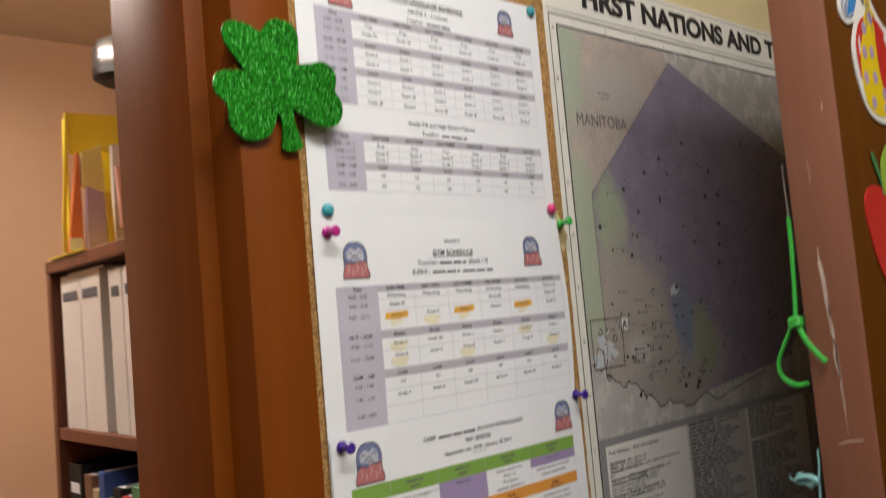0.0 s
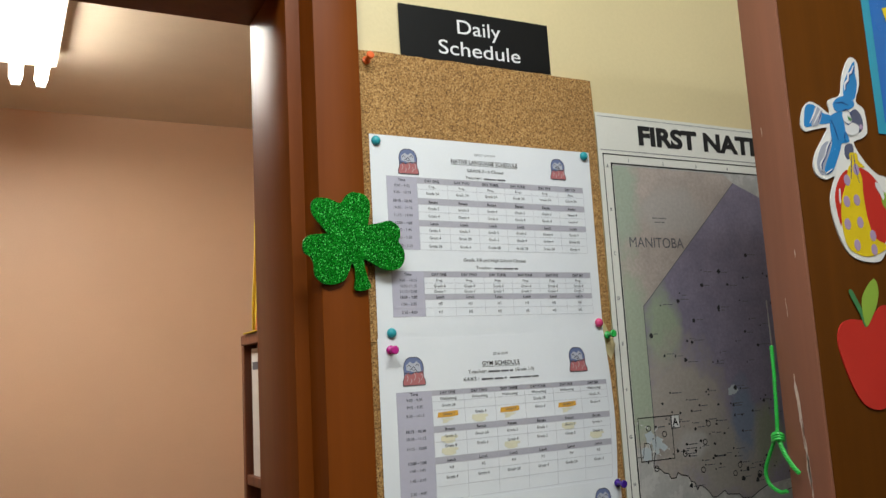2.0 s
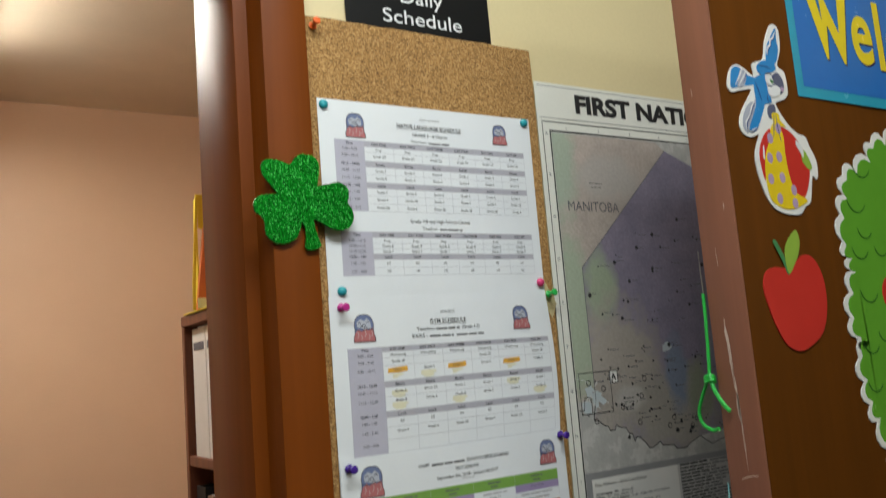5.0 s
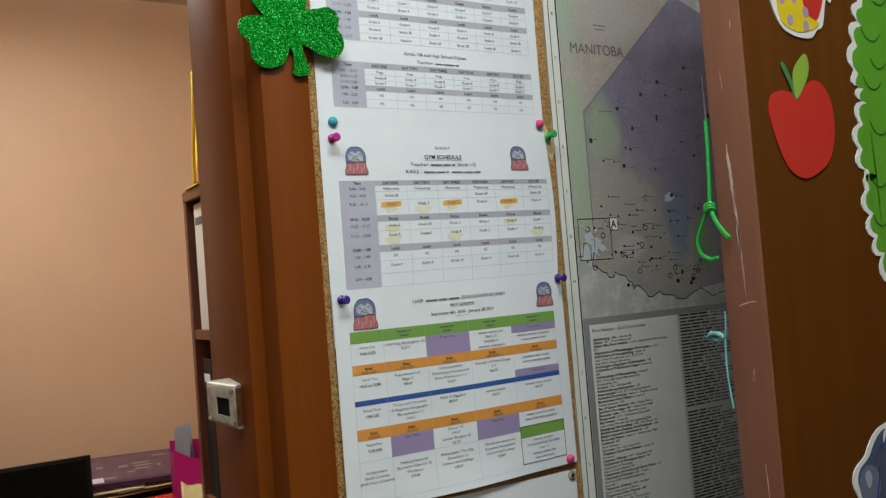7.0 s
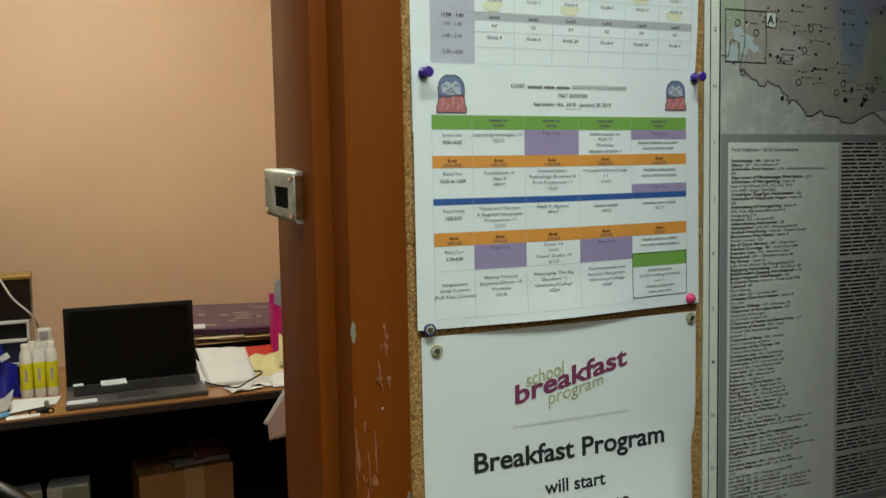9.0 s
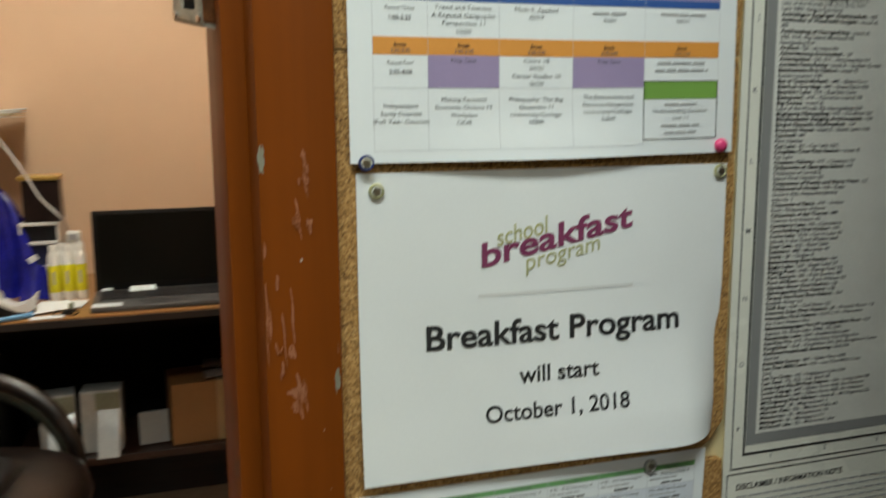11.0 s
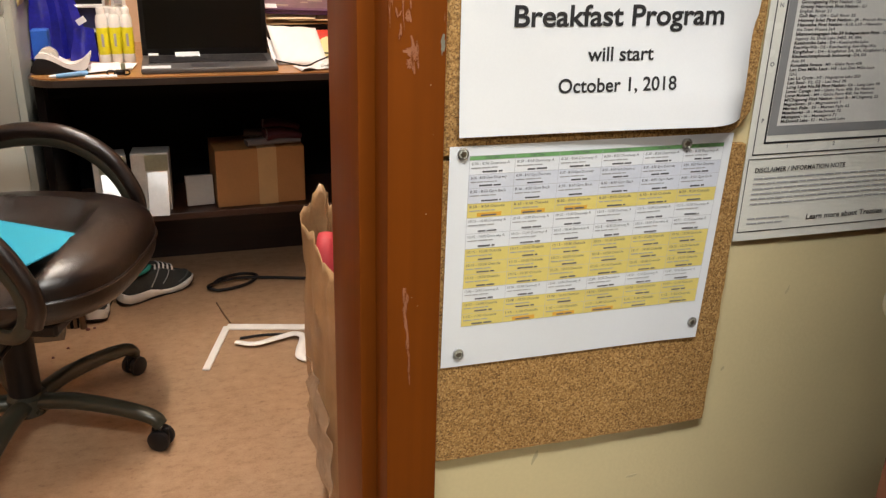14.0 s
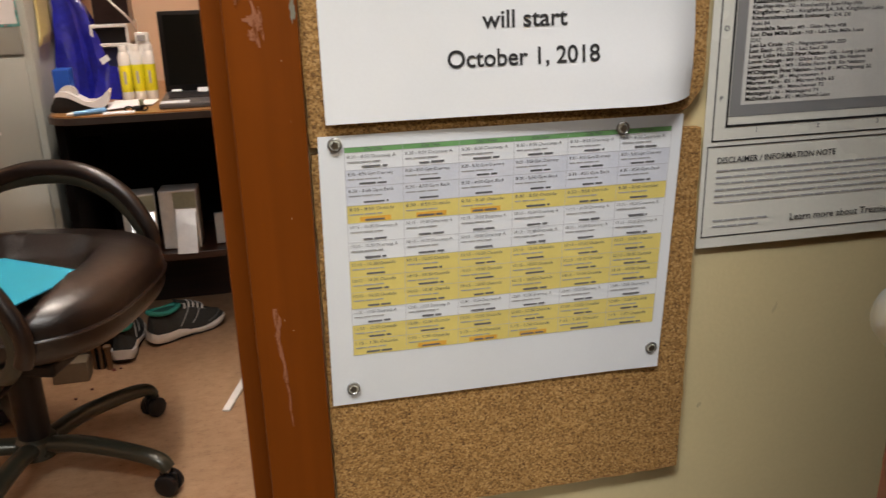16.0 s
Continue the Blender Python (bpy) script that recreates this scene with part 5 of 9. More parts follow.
def scrape(x, top, foot, wide, material, rnd, drift=0.0):
    """A long ragged scrape where paint came away in streaks."""
    n = max(6, int((top - foot) / 0.004))
    sides = [[], []]
    for k in range(n + 1):
        f = k / n
        w = wide * (0.35 + 0.65 * math.sin(math.pi * min(1.0, 0.08 + f * 0.92)) ** 0.6) * rnd.uniform(0.45, 1.0)
        c = x + drift * f + 0.25 * wide * math.sin(9 * f + 40 * x)
        sides[0].append((c - w * rnd.uniform(0.5, 1.0), top + (foot - top) * f))
        sides[1].append((c + w * rnd.uniform(0.5, 1.0), top + (foot - top) * f))
    bm = bmesh.new()
    CHIPS.append("scrape")
    prism(bm, ccw(sides[0] + sides[1][::-1]), 0.0003, on_wall(-0.0119 - 0.00003 * len(CHIPS)))
    bmesh.ops.recalc_face_normals(bm, faces=bm.faces[:])
    return part("paint_scrape", bm, material, FRAME, "pinkish scraped streak")


for x, top, foot, wide, drift in ((-0.0265, 0.960, 0.918, 0.0036, 0.001), (-0.0245, 0.922, 0.890, 0.0020, 0.002), (-0.0225, 0.896, 0.862, 0.0011, 0.001), (-0.0228, 1.176, 1.146, 0.0026, 0.002), (-0.0185, 1.172, 1.150, 0.0018, 0.001),
                                  (-0.0250, 1.232, 1.196, 0.0013, 0.001), (-0.0150, 1.318, 1.288, 0.0016, 0.002), (-0.0205, 1.288, 1.262, 0.0014, 0.003), (-0.0405, 1.236, 1.182, 0.0012, 0.0), (-0.0310, 1.216, 1.180, 0.0010, 0.002)):
    scrape(x, top, foot, wide, CHIP_PINK, rnd, drift)
flakes(-0.015, 1.303, 0.003, 0.012, CHIP_PINK, 5, rnd), flakes(-0.017, 1.273, 0.006, 0.007, CHIP_PINK, 6, rnd), flakes(-0.034, 1.190, 0.003, 0.016, CHIP_PINK, 5, rnd, (0.0014, 0.004))
flakes(-0.030, 1.235, 0.004, 0.006, CHIP_PINK, 3, rnd, (0.0014, 0.0028)), flakes(-0.012, 1.02, 0.01, 0.14, CHIP_PALE, 5, rnd, (0.0005, 0.0007))

KNOB = plain("satin_knob", (0.66, 0.65, 0.62), 0.33, 0.85, 0.05, 10, 200, 0.0)

# ---- the open door beside the map ----
LEAF_X0, LEAF_X1, LEAF_Y0, LEAF_Y1, LEAF_TOP = 0.316, 1.235, -0.272, -0.2275, 2.062
door = thing("door_2", (LEAF_X1, LEAF_Y1, 0), "brown painted wooden door standing open, bare pinkish edge", "door", kind="structure")
part("leaf", boxed(LEAF_X0 + 0.003, LEAF_X1, LEAF_Y0, LEAF_Y1, 0.012, LEAF_TOP, 0.0015), DOOR_PAINT, door, smooth=True)
part("edge_lipping", boxed(LEAF_X0, LEAF_X0 + 0.0032, LEAF_Y0 + 0.0006, LEAF_Y1 - 0.0006, 0.012, LEAF_TOP - 0.001, 0.0008), EDGE_PAINT, door, "worn pinkish brown edge", smooth=True)
SIDE = Matrix(((0, 0, -1, 0), (-1, 0, 0, 0), (0, 1, 0, 0), (0, 0, 0, 1)))


def on_edge(x):
    """Local x becomes -y, local y becomes z, and thickness comes out of the door's edge."""
    return Matrix.Translation((x, 0, 0)) @ SIDE


rnd = random.Random(8)
for y, top, foot, wide in ((0.2448, 1.632, 1.566, 0.0036), (0.2468, 1.618, 1.572, 0.0018), (0.2482, 1.590, 1.508, 0.0024), (0.2490, 1.562, 1.530, 0.0038), (0.2500, 1.528, 1.490, 0.0008), (0.2450, 1.700, 1.683, 0.0008), (0.2395, 1.862, 1.853, 0.0007), (0.2610, 1.742, 1.735, 0.0010), (0.2560, 1.340, 1.300, 0.0009)):
    n = max(5, int((top - foot) / 0.004))
    drift = 0.0030 * (top - foot) / 0.07
    one, two = [], []
    for k in range(n + 1):
        f = k / n
        half = wide * (0.25 + 0.75 * math.sin(math.pi * min(1, f * 1.1 + 0.05)) ** 0.7) * rnd.uniform(0.35, 1.0)
        mid = y + drift * f + rnd.uniform(-0.0003, 0.0003)
        one.append((mid - half / 2, top - (top - foot) * f)), two.append((mid + half / 2, top - (top - foot) * f))
    bm = bmesh.new()
    prism(bm, ccw(one + two[::-1]), 0.0003, on_edge(LEAF_X0 + 0.0001))
    bmesh.ops.recalc_face_normals(bm, faces=bm.faces[:])
    part("scratch", bm, CHIP_PALE, door, "pale scraped mark")
bm = bmesh.new()
prism(bm, ccw([(0.2430, 1.4825), (0.2500, 1.4852), (0.2560, 1.4862), (0.2620, 1.4866), (0.2620, 1.4857), (0.2560, 1.4852), (0.2500, 1.4841), (0.2430, 1.4818)]), 0.0003, on_edge(LEAF_X0 + 0.0001))
bmesh.ops.recalc_face_normals(bm, faces=bm.faces[:])
part("scratch", bm, CHIP_PALE, door, "fine curved scratch")
# the latch in the edge
latch = part("latch_plate", boxed(LEAF_X0 - 0.0016, LEAF_X0 + 0.002, -0.2640, -0.2330, 0.908, 1.066, 0.0006), SATIN, door, "satin steel latch plate")
for z in (0.932, 1.048):
    bm = bmesh.new()
    lathe(bm, [(0.0, 0.0), (0.0048, 0.0), (0.0044, 0.0006), (0.0, 0.0011)], pose(LEAF_X0 - 0.0015, -0.2440, z, 0, -90, 0), 16)
    part("screw", bm, STEEL, latch, smooth=True)
# solid black inlay in place of the shade in an open slot
part("bolt_slot", boxed(LEAF_X0 - 0.0019, LEAF_X0, -0.2560, -0.2400, 1.024, 1.030), BLACK, latch, "dark slot")
# two rounded lips of the latch with the bolt between them
lip = [(0.0, -0.0140)] + [(-0.002 - 0.0078 * math.sin(a), -0.0140 * math.cos(a)) for a in [math.pi * k / 12 for k in range(13)]] + [(0.0, 0.0140)]
for z, h in ((0.9975, 0.0065), (0.9800, 0.0080)):
    bm = bmesh.new()
    prism(bm, ccw(lip), h, pose(LEAF_X0 - 0.001, -0.2370, z), 0.0012)
    bmesh.ops.recalc_face_normals(bm, faces=bm.faces[:])
    part("latch_lip", bm, CHROME, latch, "rounded shiny metal lip", smooth=True)
bm = bmesh.new()
prism(bm, ccw([(0.0, -0.012), (-0.009, -0.010), (-0.011, 0.002), (0.0, 0.010)]), 0.0098, pose(LEAF_X0 - 0.001, -0.2330, 0.9878), 0.001)
bmesh.ops.recalc_face_normals(bm, faces=bm.faces[:])
part("latch_bolt", bm, STEEL, latch, "shiny sprung bolt", smooth=True)
bm = bmesh.new()
prism(bm, ccw([(0.0, -0.014), (-0.010, -0.012), (-0.003, 0.010), (0.0, 0.010)]), 0.014, pose(LEAF_X0 - 0.001, -0.2440, 1.006), 0.001)
bmesh.ops.recalc_face_normals(bm, faces=bm.faces[:])
part("guard_bolt", bm, CHROME, latch, smooth=True)
bm = bmesh.new()
lathe(bm, [(0.0, 0.0), (0.0300, 0.0), (0.0310, 0.004), (0.0240, 0.010), (0.0120, 0.013), (0.0110, 0.034), (0.0150, 0.040), (0.0215, 0.047), (0.0250, 0.058), (0.0250, 0.066), (0.0215, 0.077), (0.0130, 0.084), (0.0, 0.086)], pose(0.3800, LEAF_Y1 - 0.0005, 0.968, -90, 0, 0), 32)
part("knob", bm, KNOB, door, "satin steel ball knob", smooth=True)
bm = bmesh.new()
lathe(bm, [(0.0, 0.0), (0.0320, 0.0), (0.0330, 0.004), (0.0260, 0.010), (0.0120, 0.013), (0.0110, 0.040), (0.0160, 0.047), (0.0240, 0.055), (0.0285, 0.068), (0.0290, 0.080), (0.0250, 0.092), (0.0150, 0.100), (0.0, 0.102)], pose(0.4000, LEAF_Y0 + 0.0005, 0.962, 90, 0, 0), 32)
part("knob", bm, STEEL, door, "satin steel ball knob", smooth=True)
for z in (0.25, 1.05, 1.85):
    bm = bmesh.new()
    lathe(bm, [(0.0, 0.0), (0.007, 0.0), (0.007, 0.1), (0.0, 0.1)], pose(LEAF_X1 + 0.007, LEAF_Y1 + 0.006, z), 14)
    part("hinge", bm, STEEL, door, smooth=True)

# ---- cords by the door's edge ----
CORD_GREEN, CORD_TEAL = flat("green_nylon_cord", (0.015, 0.46, 0.055), 0.45), flat("pale_teal_nylon_cord", (0.22, 0.50, 0.52), 0.45)
cord = thing("nylon_cord", (0.313, -0.226, 1.53), "bright green nylon cord with a knotted loop", "cord")
bm = bmesh.new()
sweep(bm, [(0.3125, -0.2265, 1.700), (0.3125, -0.2265, 1.680), (0.3125, -0.2270, 1.656)], 0.0006, 6, 3)
part("wire_end", bm, STEEL, cord)
bm = bmesh.new()
def braid(bm, points, radius, turn=0.010):
    """Three thin plies wound round each other."""
    path = smooth_path(points, 8)
    far = 0.0
    plies = [[], [], []]
    for i, p in enumerate(path):
        d = (path[min(i + 1, len(path) - 1)] - path[max(i - 1, 0)]).normalized()
        side = d.cross(Vector((1, 0, 0))).normalized()
        over = side.cross(d)
        far += (p - path[i - 1]).length if i else 0.0
        for k in range(3):
            a = 2 * math.pi * (far / turn + k / 3)
            plies[k].append(tuple(p + (side * math.cos(a) + over * math.sin(a)) * radius * 0.50))
    for ply in plies:
        sweep(bm, ply, radius * 0.62, 6, 1, up=(1, 0.02, 0.01))


braid(bm, [(0.3120, -0.2268, 1.658), (0.3115, -0.2265, 1.630), (0.3112, -0.2250, 1.600), (0.3110, -0.2235, 1.576)], 0.0019)
braid(bm, [(0.3108, -0.2235, 1.580), (0.3100, -0.2130, 1.560), (0.3105, -0.2060, 1.545), (0.3120, -0.2075, 1.533), (0.3125, -0.2180, 1.527), (0.3120, -0.2270, 1.5285)], 0.0018)
braid(bm, [(0.3105, -0.2235, 1.577), (0.3095, -0.2300, 1.563), (0.3090, -0.2380, 1.552), (0.3095, -0.2440, 1.5455)], 0.0021)
part("strand", bm, CORD_GREEN, cord, smooth=True)
bm = bmesh.new()
for q in (-0.0022, 0.0, 0.0022):
    sweep(bm, [(0.3110 + 0.0042 * math.cos(a), -0.2235 + 0.0046 * math.sin(a), 1.576 + q + 0.0012 * math.sin(2 * a)) for a in [2 * math.pi * k / 8 for k in range(9)]], 0.0018, 6, 3)
part("knot", bm, CORD_GREEN, cord, smooth=True)
cord = thing("nylon_cord", (0.313, -0.226, 1.39), "pale teal nylon cord with a frayed knot", "cord")
bm = bmesh.new()
braid(bm, [(0.3125, -0.2262, 1.453), (0.3128, -0.2252, 1.430), (0.3130, -0.2256, 1.410), (0.3132, -0.2285, 1.388)], 0.0011, 0.007)
sweep(bm, [(0.3145, -0.2272, 1.478), (0.3140, -0.2270, 1.466), (0.3130, -0.2262, 1.455)], 0.0007, 6)
part("strand", bm, CORD_TEAL, cord, smooth=True)
bm = bmesh.new()
rnd = random.Random(21)
for q in range(3):
    tilt, lean = rnd.uniform(-0.9, 0.9), rnd.uniform(-0.8, 0.8)
    ring = []
    for k in range(11):
        a = 2 * math.pi * k / 8
        ring.append((0.3105 + 0.0022 * math.cos(a + q) - 0.0006 * q, -0.2185 + 0.0082 * math.cos(a) + 0.0012 * lean, 1.4545 + 0.0030 * math.sin(a) + 0.0030 * tilt * math.cos(a) * 0.6))
    sweep(bm, ring, 0.0016, 6, 3, up=(1, 0.05, 0.02))
for k in range(16):
    y, z, a = rnd.uniform(-0.227, -0.206), rnd.uniform(1.450, 1.459), rnd.uniform(0, 2 * math.pi)
    r = rnd.uniform(0.003, 0.006)
    sweep(bm, [(0.3100, y, z), (0.3085, y + 0.6 * r * math.cos(a), z + 0.6 * r * math.sin(a)), (0.3085 + rnd.uniform(-0.002, 0.002), y + r * math.cos(a + 0.5), z + r * math.sin(a + 0.5))], (0.0007, 0.0003), 4, 2, up=(1, 0.03, 0.01))
part("knot", bm, CORD_TEAL, cord, smooth=True)


# ---- cut-out pictures on the door ----
CARD_WHITE = flat("white_card_edge", (0.78, 0.77, 0.74), 0.3)
HUES = {n: flat(n + "_cut_out_ink", c, 0.25) for n, c in (("bird_blue", (0.02, 0.22, 0.54)), ("bird_dark", (0.02, 0.06, 0.22)), ("slate", (0.10, 0.11, 0.18)), ("feather_grey", (0.36, 0.38, 0.45)), ("white", (0.75, 0.75, 0.75)), ("sack_yellow", (0.76, 0.55, 0.02)), ("lilac_dot", (0.42, 0.30, 0.45)), ("apple_red", (0.56, 0.035, 0.025)), ("leaf_green", (0.28, 0.44, 0.06)), ("stem_green", (0.06, 0.22, 0.08)), ("tree_green", (0.12, 0.36, 0.03)), ("tree_dark", (0.03, 0.13, 0.02)), ("elephant_grey", (0.075, 0.09, 0.15)), ("paw_grey", (0.14, 0.17, 0.25)), ("sign_blue", (0.02, 0.16, 0.52)), ("sign_teal", (0.03, 0.33, 0.47)), ("letter_yellow", (0.80, 0.62, 0.02)), ("letter_shade", (0.03, 0.03, 0.10)))}
DOOR_FACE = LEAF_Y0 - 0.0002


def card(name, outline, material, label, category, steps=3, thick=0.0012):
    bm = bmesh.new()
    prism(bm, ccw(blob_outline(outline, steps)), thick, on_wall(DOOR_FACE))
    return tagged(link_mesh(name, bm, material), label, category, "pictures on the door")


def patch(name, parent, outline, hue, level=1, steps=3, label=""):
    """A printed patch of colour, lying on the card."""
    bm = bmesh.new()
    prism(bm, ccw(blob_outline(outline, steps)), 0.00025, on_wall(DOOR_FACE - 0.0010 - 0.00022 * level))
    return part(name, bm, HUES[hue], parent, label)


def dot(x, z, r, n=10, squash=1.0):
    return [(x + r * math.cos(2 * math.pi * k / n), z + squash * r * math.sin(2 * math.pi * k / n)) for k in range(n)]


bird = card("bird_picture", [(0.4120, 1.9310), (0.4200, 1.9250), (0.4180, 1.9030), (0.4100, 1.8860), (0.4200, 1.8800), (0.4220, 1.8670), (0.4210, 1.8560), (0.4130, 1.8500), (0.4010, 1.8460), (0.4000, 1.8420), (0.4060, 1.8330), (0.4170, 1.8220), (0.4290, 1.8150), (0.4400, 1.8130), (0.4450, 1.8030), (0.4530, 1.7890), (0.4530, 1.7740), (0.4490, 1.7680), (0.4430, 1.7710), (0.4350, 1.7450), (0.4250, 1.7390), (0.4160, 1.7310), (0.4000, 1.7300), (0.3860, 1.7320), (0.3740, 1.7370), (0.3650, 1.7490), (0.3580, 1.7690), (0.3570, 1.7880), (0.3630, 1.8020), (0.3670, 1.8100), (0.3540, 1.8060), (0.3420, 1.8100), (0.3400, 1.8210), (0.3470, 1.8340), (0.3590, 1.8480), (0.3640, 1.8560), (0.3470, 1.8530), (0.3340, 1.8500), (0.3290, 1.8560), (0.3340, 1.8710), (0.3440, 1.8790), (0.3560, 1.8770), (0.3690, 1.8700), (0.3710, 1.8740), (0.3700, 1.8820), (0.3770, 1.8860), (0.3890, 1.8910), (0.3950, 1.9090), (0.4040, 1.9250)], CARD_WHITE, "white-edged cut-out picture of a blue bird carrying an apple sack", "cut-out picture")
patch("wing", bird, [(0.4150, 1.9270), (0.4140, 1.9140), (0.4150, 1.9040), (0.4080, 1.8880), (0.3960, 1.8870), (0.3930, 1.8900), (0.3960, 1.9030), (0.4050, 1.9160)], "bird_blue")
patch("crown", bird, [(0.3760, 1.8800), (0.3840, 1.8870), (0.3970, 1.8900), (0.4060, 1.8860), (0.4050, 1.8800), (0.3920, 1.8750), (0.3800, 1.8730)], "bird_blue", 2)
patch("wing_edge", bird, [(0.3530, 1.8370), (0.3630, 1.8430), (0.3660, 1.8360), (0.3590, 1.8220), (0.3520, 1.8100), (0.3450, 1.8140), (0.3450, 1.8240)], "feather_grey", 1)
patch("body", bird, [(0.3700, 1.8670), (0.3790, 1.8720), (0.3880, 1.8730), (0.3880, 1.8660), (0.3900, 1.8550), (0.3930, 1.8450), (0.3820, 1.8420), (0.3790, 1.8370), (0.3700, 1.8220), (0.3620, 1.8130), (0.3530, 1.8110), (0.3550, 1.8190), (0.3620, 1.8300), (0.3680, 1.8420), (0.3680, 1.8570)], "bird_blue", 2)
patch("tail", bird, [(0.3380, 1.8740), (0.3480, 1.8770), (0.3600, 1.8700), (0.3730, 1.8680), (0.3690, 1.8610), (0.3520, 1.8580), (0.3350, 1.8540), (0.3340, 1.8610)], "bird_blue", 1)
patch("tail_band", bird, [(0.3510, 1.8750), (0.3590, 1.8710), (0.3530, 1.8580), (0.3430, 1.8560), (0.3460, 1.8640)], "feather_grey", 2)
patch("beak", bird, [(0.4010, 1.8750), (0.4080, 1.8780), (0.4150, 1.8720), (0.4160, 1.8620), (0.4090, 1.8550), (0.4030, 1.8610), (0.3980, 1.8680)], "slate", 1)
patch("eye_patch", bird, [(0.3880, 1.8720), (0.3950, 1.8740), (0.4000, 1.8670), (0.3950, 1.8620), (0.3880, 1.8660)], "white", 3)
patch("cheek", bird, [(0.4000, 1.8640), (0.4080, 1.8620), (0.4090, 1.8580), (0.4050, 1.8530), (0.3970, 1.8510), (0.3910, 1.8520), (0.3890, 1.8570), (0.3920, 1.8610)], "white", 3)
patch("pupil", bird, [(0.3940, 1.8700), (0.3970, 1.8690), (0.4000, 1.8670), (0.3980, 1.8650), (0.3950, 1.8660)], "stem_green", 4, 1)
patch("scarf", bird, [(0.3870, 1.8410), (0.3960, 1.8430), (0.3970, 1.8350), (0.3880, 1.8270), (0.3840, 1.8330)], "slate", 1)
patch("apple", bird, [(0.3850, 1.8170), (0.3730, 1.8090), (0.3640, 1.7940), (0.3630, 1.7800), (0.3670, 1.7630), (0.3720, 1.7860), (0.3810, 1.8030)], "apple_red", 1)
patch("apple", bird, [(0.4010, 1.8200), (0.4160, 1.8160), (0.4310, 1.8020), (0.4400, 1.7850), (0.4360, 1.7650), (0.4250, 1.7480), (0.4140, 1.7520), (0.4040, 1.7700), (0.4030, 1.7930), (0.4030, 1.8100)], "apple_red", 1)
patch("sack", bird, [(0.3900, 1.8330), (0.4010, 1.8340), (0.4020, 1.8270), (0.4100, 1.8210), (0.4010, 1.8200), (0.4040, 1.8100), (0.4030, 1.7930), (0.4050, 1.7700), (0.4120, 1.7530), (0.4270, 1.7470), (0.4270, 1.7430), (0.4110, 1.7370), (0.3970, 1.7350), (0.3850, 1.7370), (0.3720, 1.7440), (0.3680, 1.7630), (0.3710, 1.7860), (0.3800, 1.8030), (0.3860, 1.8180), (0.3910, 1.8240)], "sack_yellow", 2)
patch("leaf", bird, [(0.4330, 1.7980), (0.4380, 1.7940), (0.4440, 1.7810), (0.4380, 1.7780), (0.4300, 1.7850), (0.4290, 1.7920)], "leaf_green", 2)
def line(name, parent, pts, wide, hue, level=3):
    """A printed line, thinning out at both ends."""
    path = [Vector(p) for p in pts]
    one, two = [], []
    for i, p in enumerate(path):
        d = (path[min(i + 1, len(path) - 1)] - path[max(i - 1, 0)]).normalized() * wide / 2 * (0.35 if i in (0, len(path) - 1) else 1.0)
        one.append((p.x - d.y, p.y + d.x)), two.append((p.x + d.y, p.y - d.x))
    return patch(name, parent, one + two[::-1], hue, level, 1)


line("feather_band", bird, [(0.3541, 1.8769), (0.3480, 1.8680), (0.3404, 1.8579)], 0.0016, "white")
line("feather_band", bird, [(0.3588, 1.8745), (0.3530, 1.8668), (0.3455, 1.8575)], 0.0014, "white")
line("feather_line", bird, [(0.3600, 1.8725), (0.3560, 1.8660), (0.3520, 1.8600)], 0.0009, "bird_dark")
for pts in ([(0.3668, 1.8455), (0.3600, 1.8370), (0.3560, 1.8290)], [(0.3570, 1.8300), (0.3485, 1.8205), (0.3480, 1.8140)], [(0.3490, 1.8140), (0.3550, 1.8118), (0.3640, 1.8165)]):
    line("feather_band", bird, pts, 0.0016, "white")
    line("feather_line", bird, [(x + 0.0018, z - 0.0004) for x, z in pts], 0.0010, "bird_dark")
line("feather_band", bird, [(0.4130, 1.9225), (0.4079, 1.9150), (0.4035, 1.9130), (0.4020, 1.9067), (0.3965, 1.9022), (0.3955, 1.8960)], 0.0022, "white")
line("feather_line", bird, [(0.4140, 1.9205), (0.4092, 1.9135), (0.4048, 1.9115), (0.4034, 1.9055), (0.3980, 1.9010), (0.3968, 1.8950)], 0.0010, "bird_dark")
for pts in ([(0.3787, 1.8815), (0.3887, 1.8830), (0.3973, 1.8809)], [(0.3700, 1.8640), (0.3740, 1.8560), (0.3770, 1.8450)], [(0.3880, 1.8540), (0.3860, 1.8480), (0.3880, 1.8440)], [(0.3880, 1.8750), (0.3940, 1.8765), (0.4010, 1.8720)], [(0.3890, 1.8640), (0.3940, 1.8615), (0.3990, 1.8640)], [(0.3960, 1.8330), (0.3960, 1.8200), (0.3990, 1.8050)], [(0.3930, 1.8320), (0.3905, 1.8200), (0.3880, 1.8080)]):
    line("outline", bird, pts, 0.0010, "bird_dark", 4)
patch("nose", bird, dot(0.4120, 1.8605, 0.0028, 8), "lilac_dot", 4, 1)
patch("apple_shine", bird, [(0.4230, 1.8075), (0.4290, 1.8040), (0.4330, 1.7960), (0.4310, 1.7900), (0.4270, 1.7960), (0.4220, 1.8030)], "white", 3, 2)
patch("apple_shine", bird, [(0.3690, 1.7960), (0.3710, 1.7980), (0.3700, 1.7860), (0.3680, 1.7850)], "white", 3, 2)
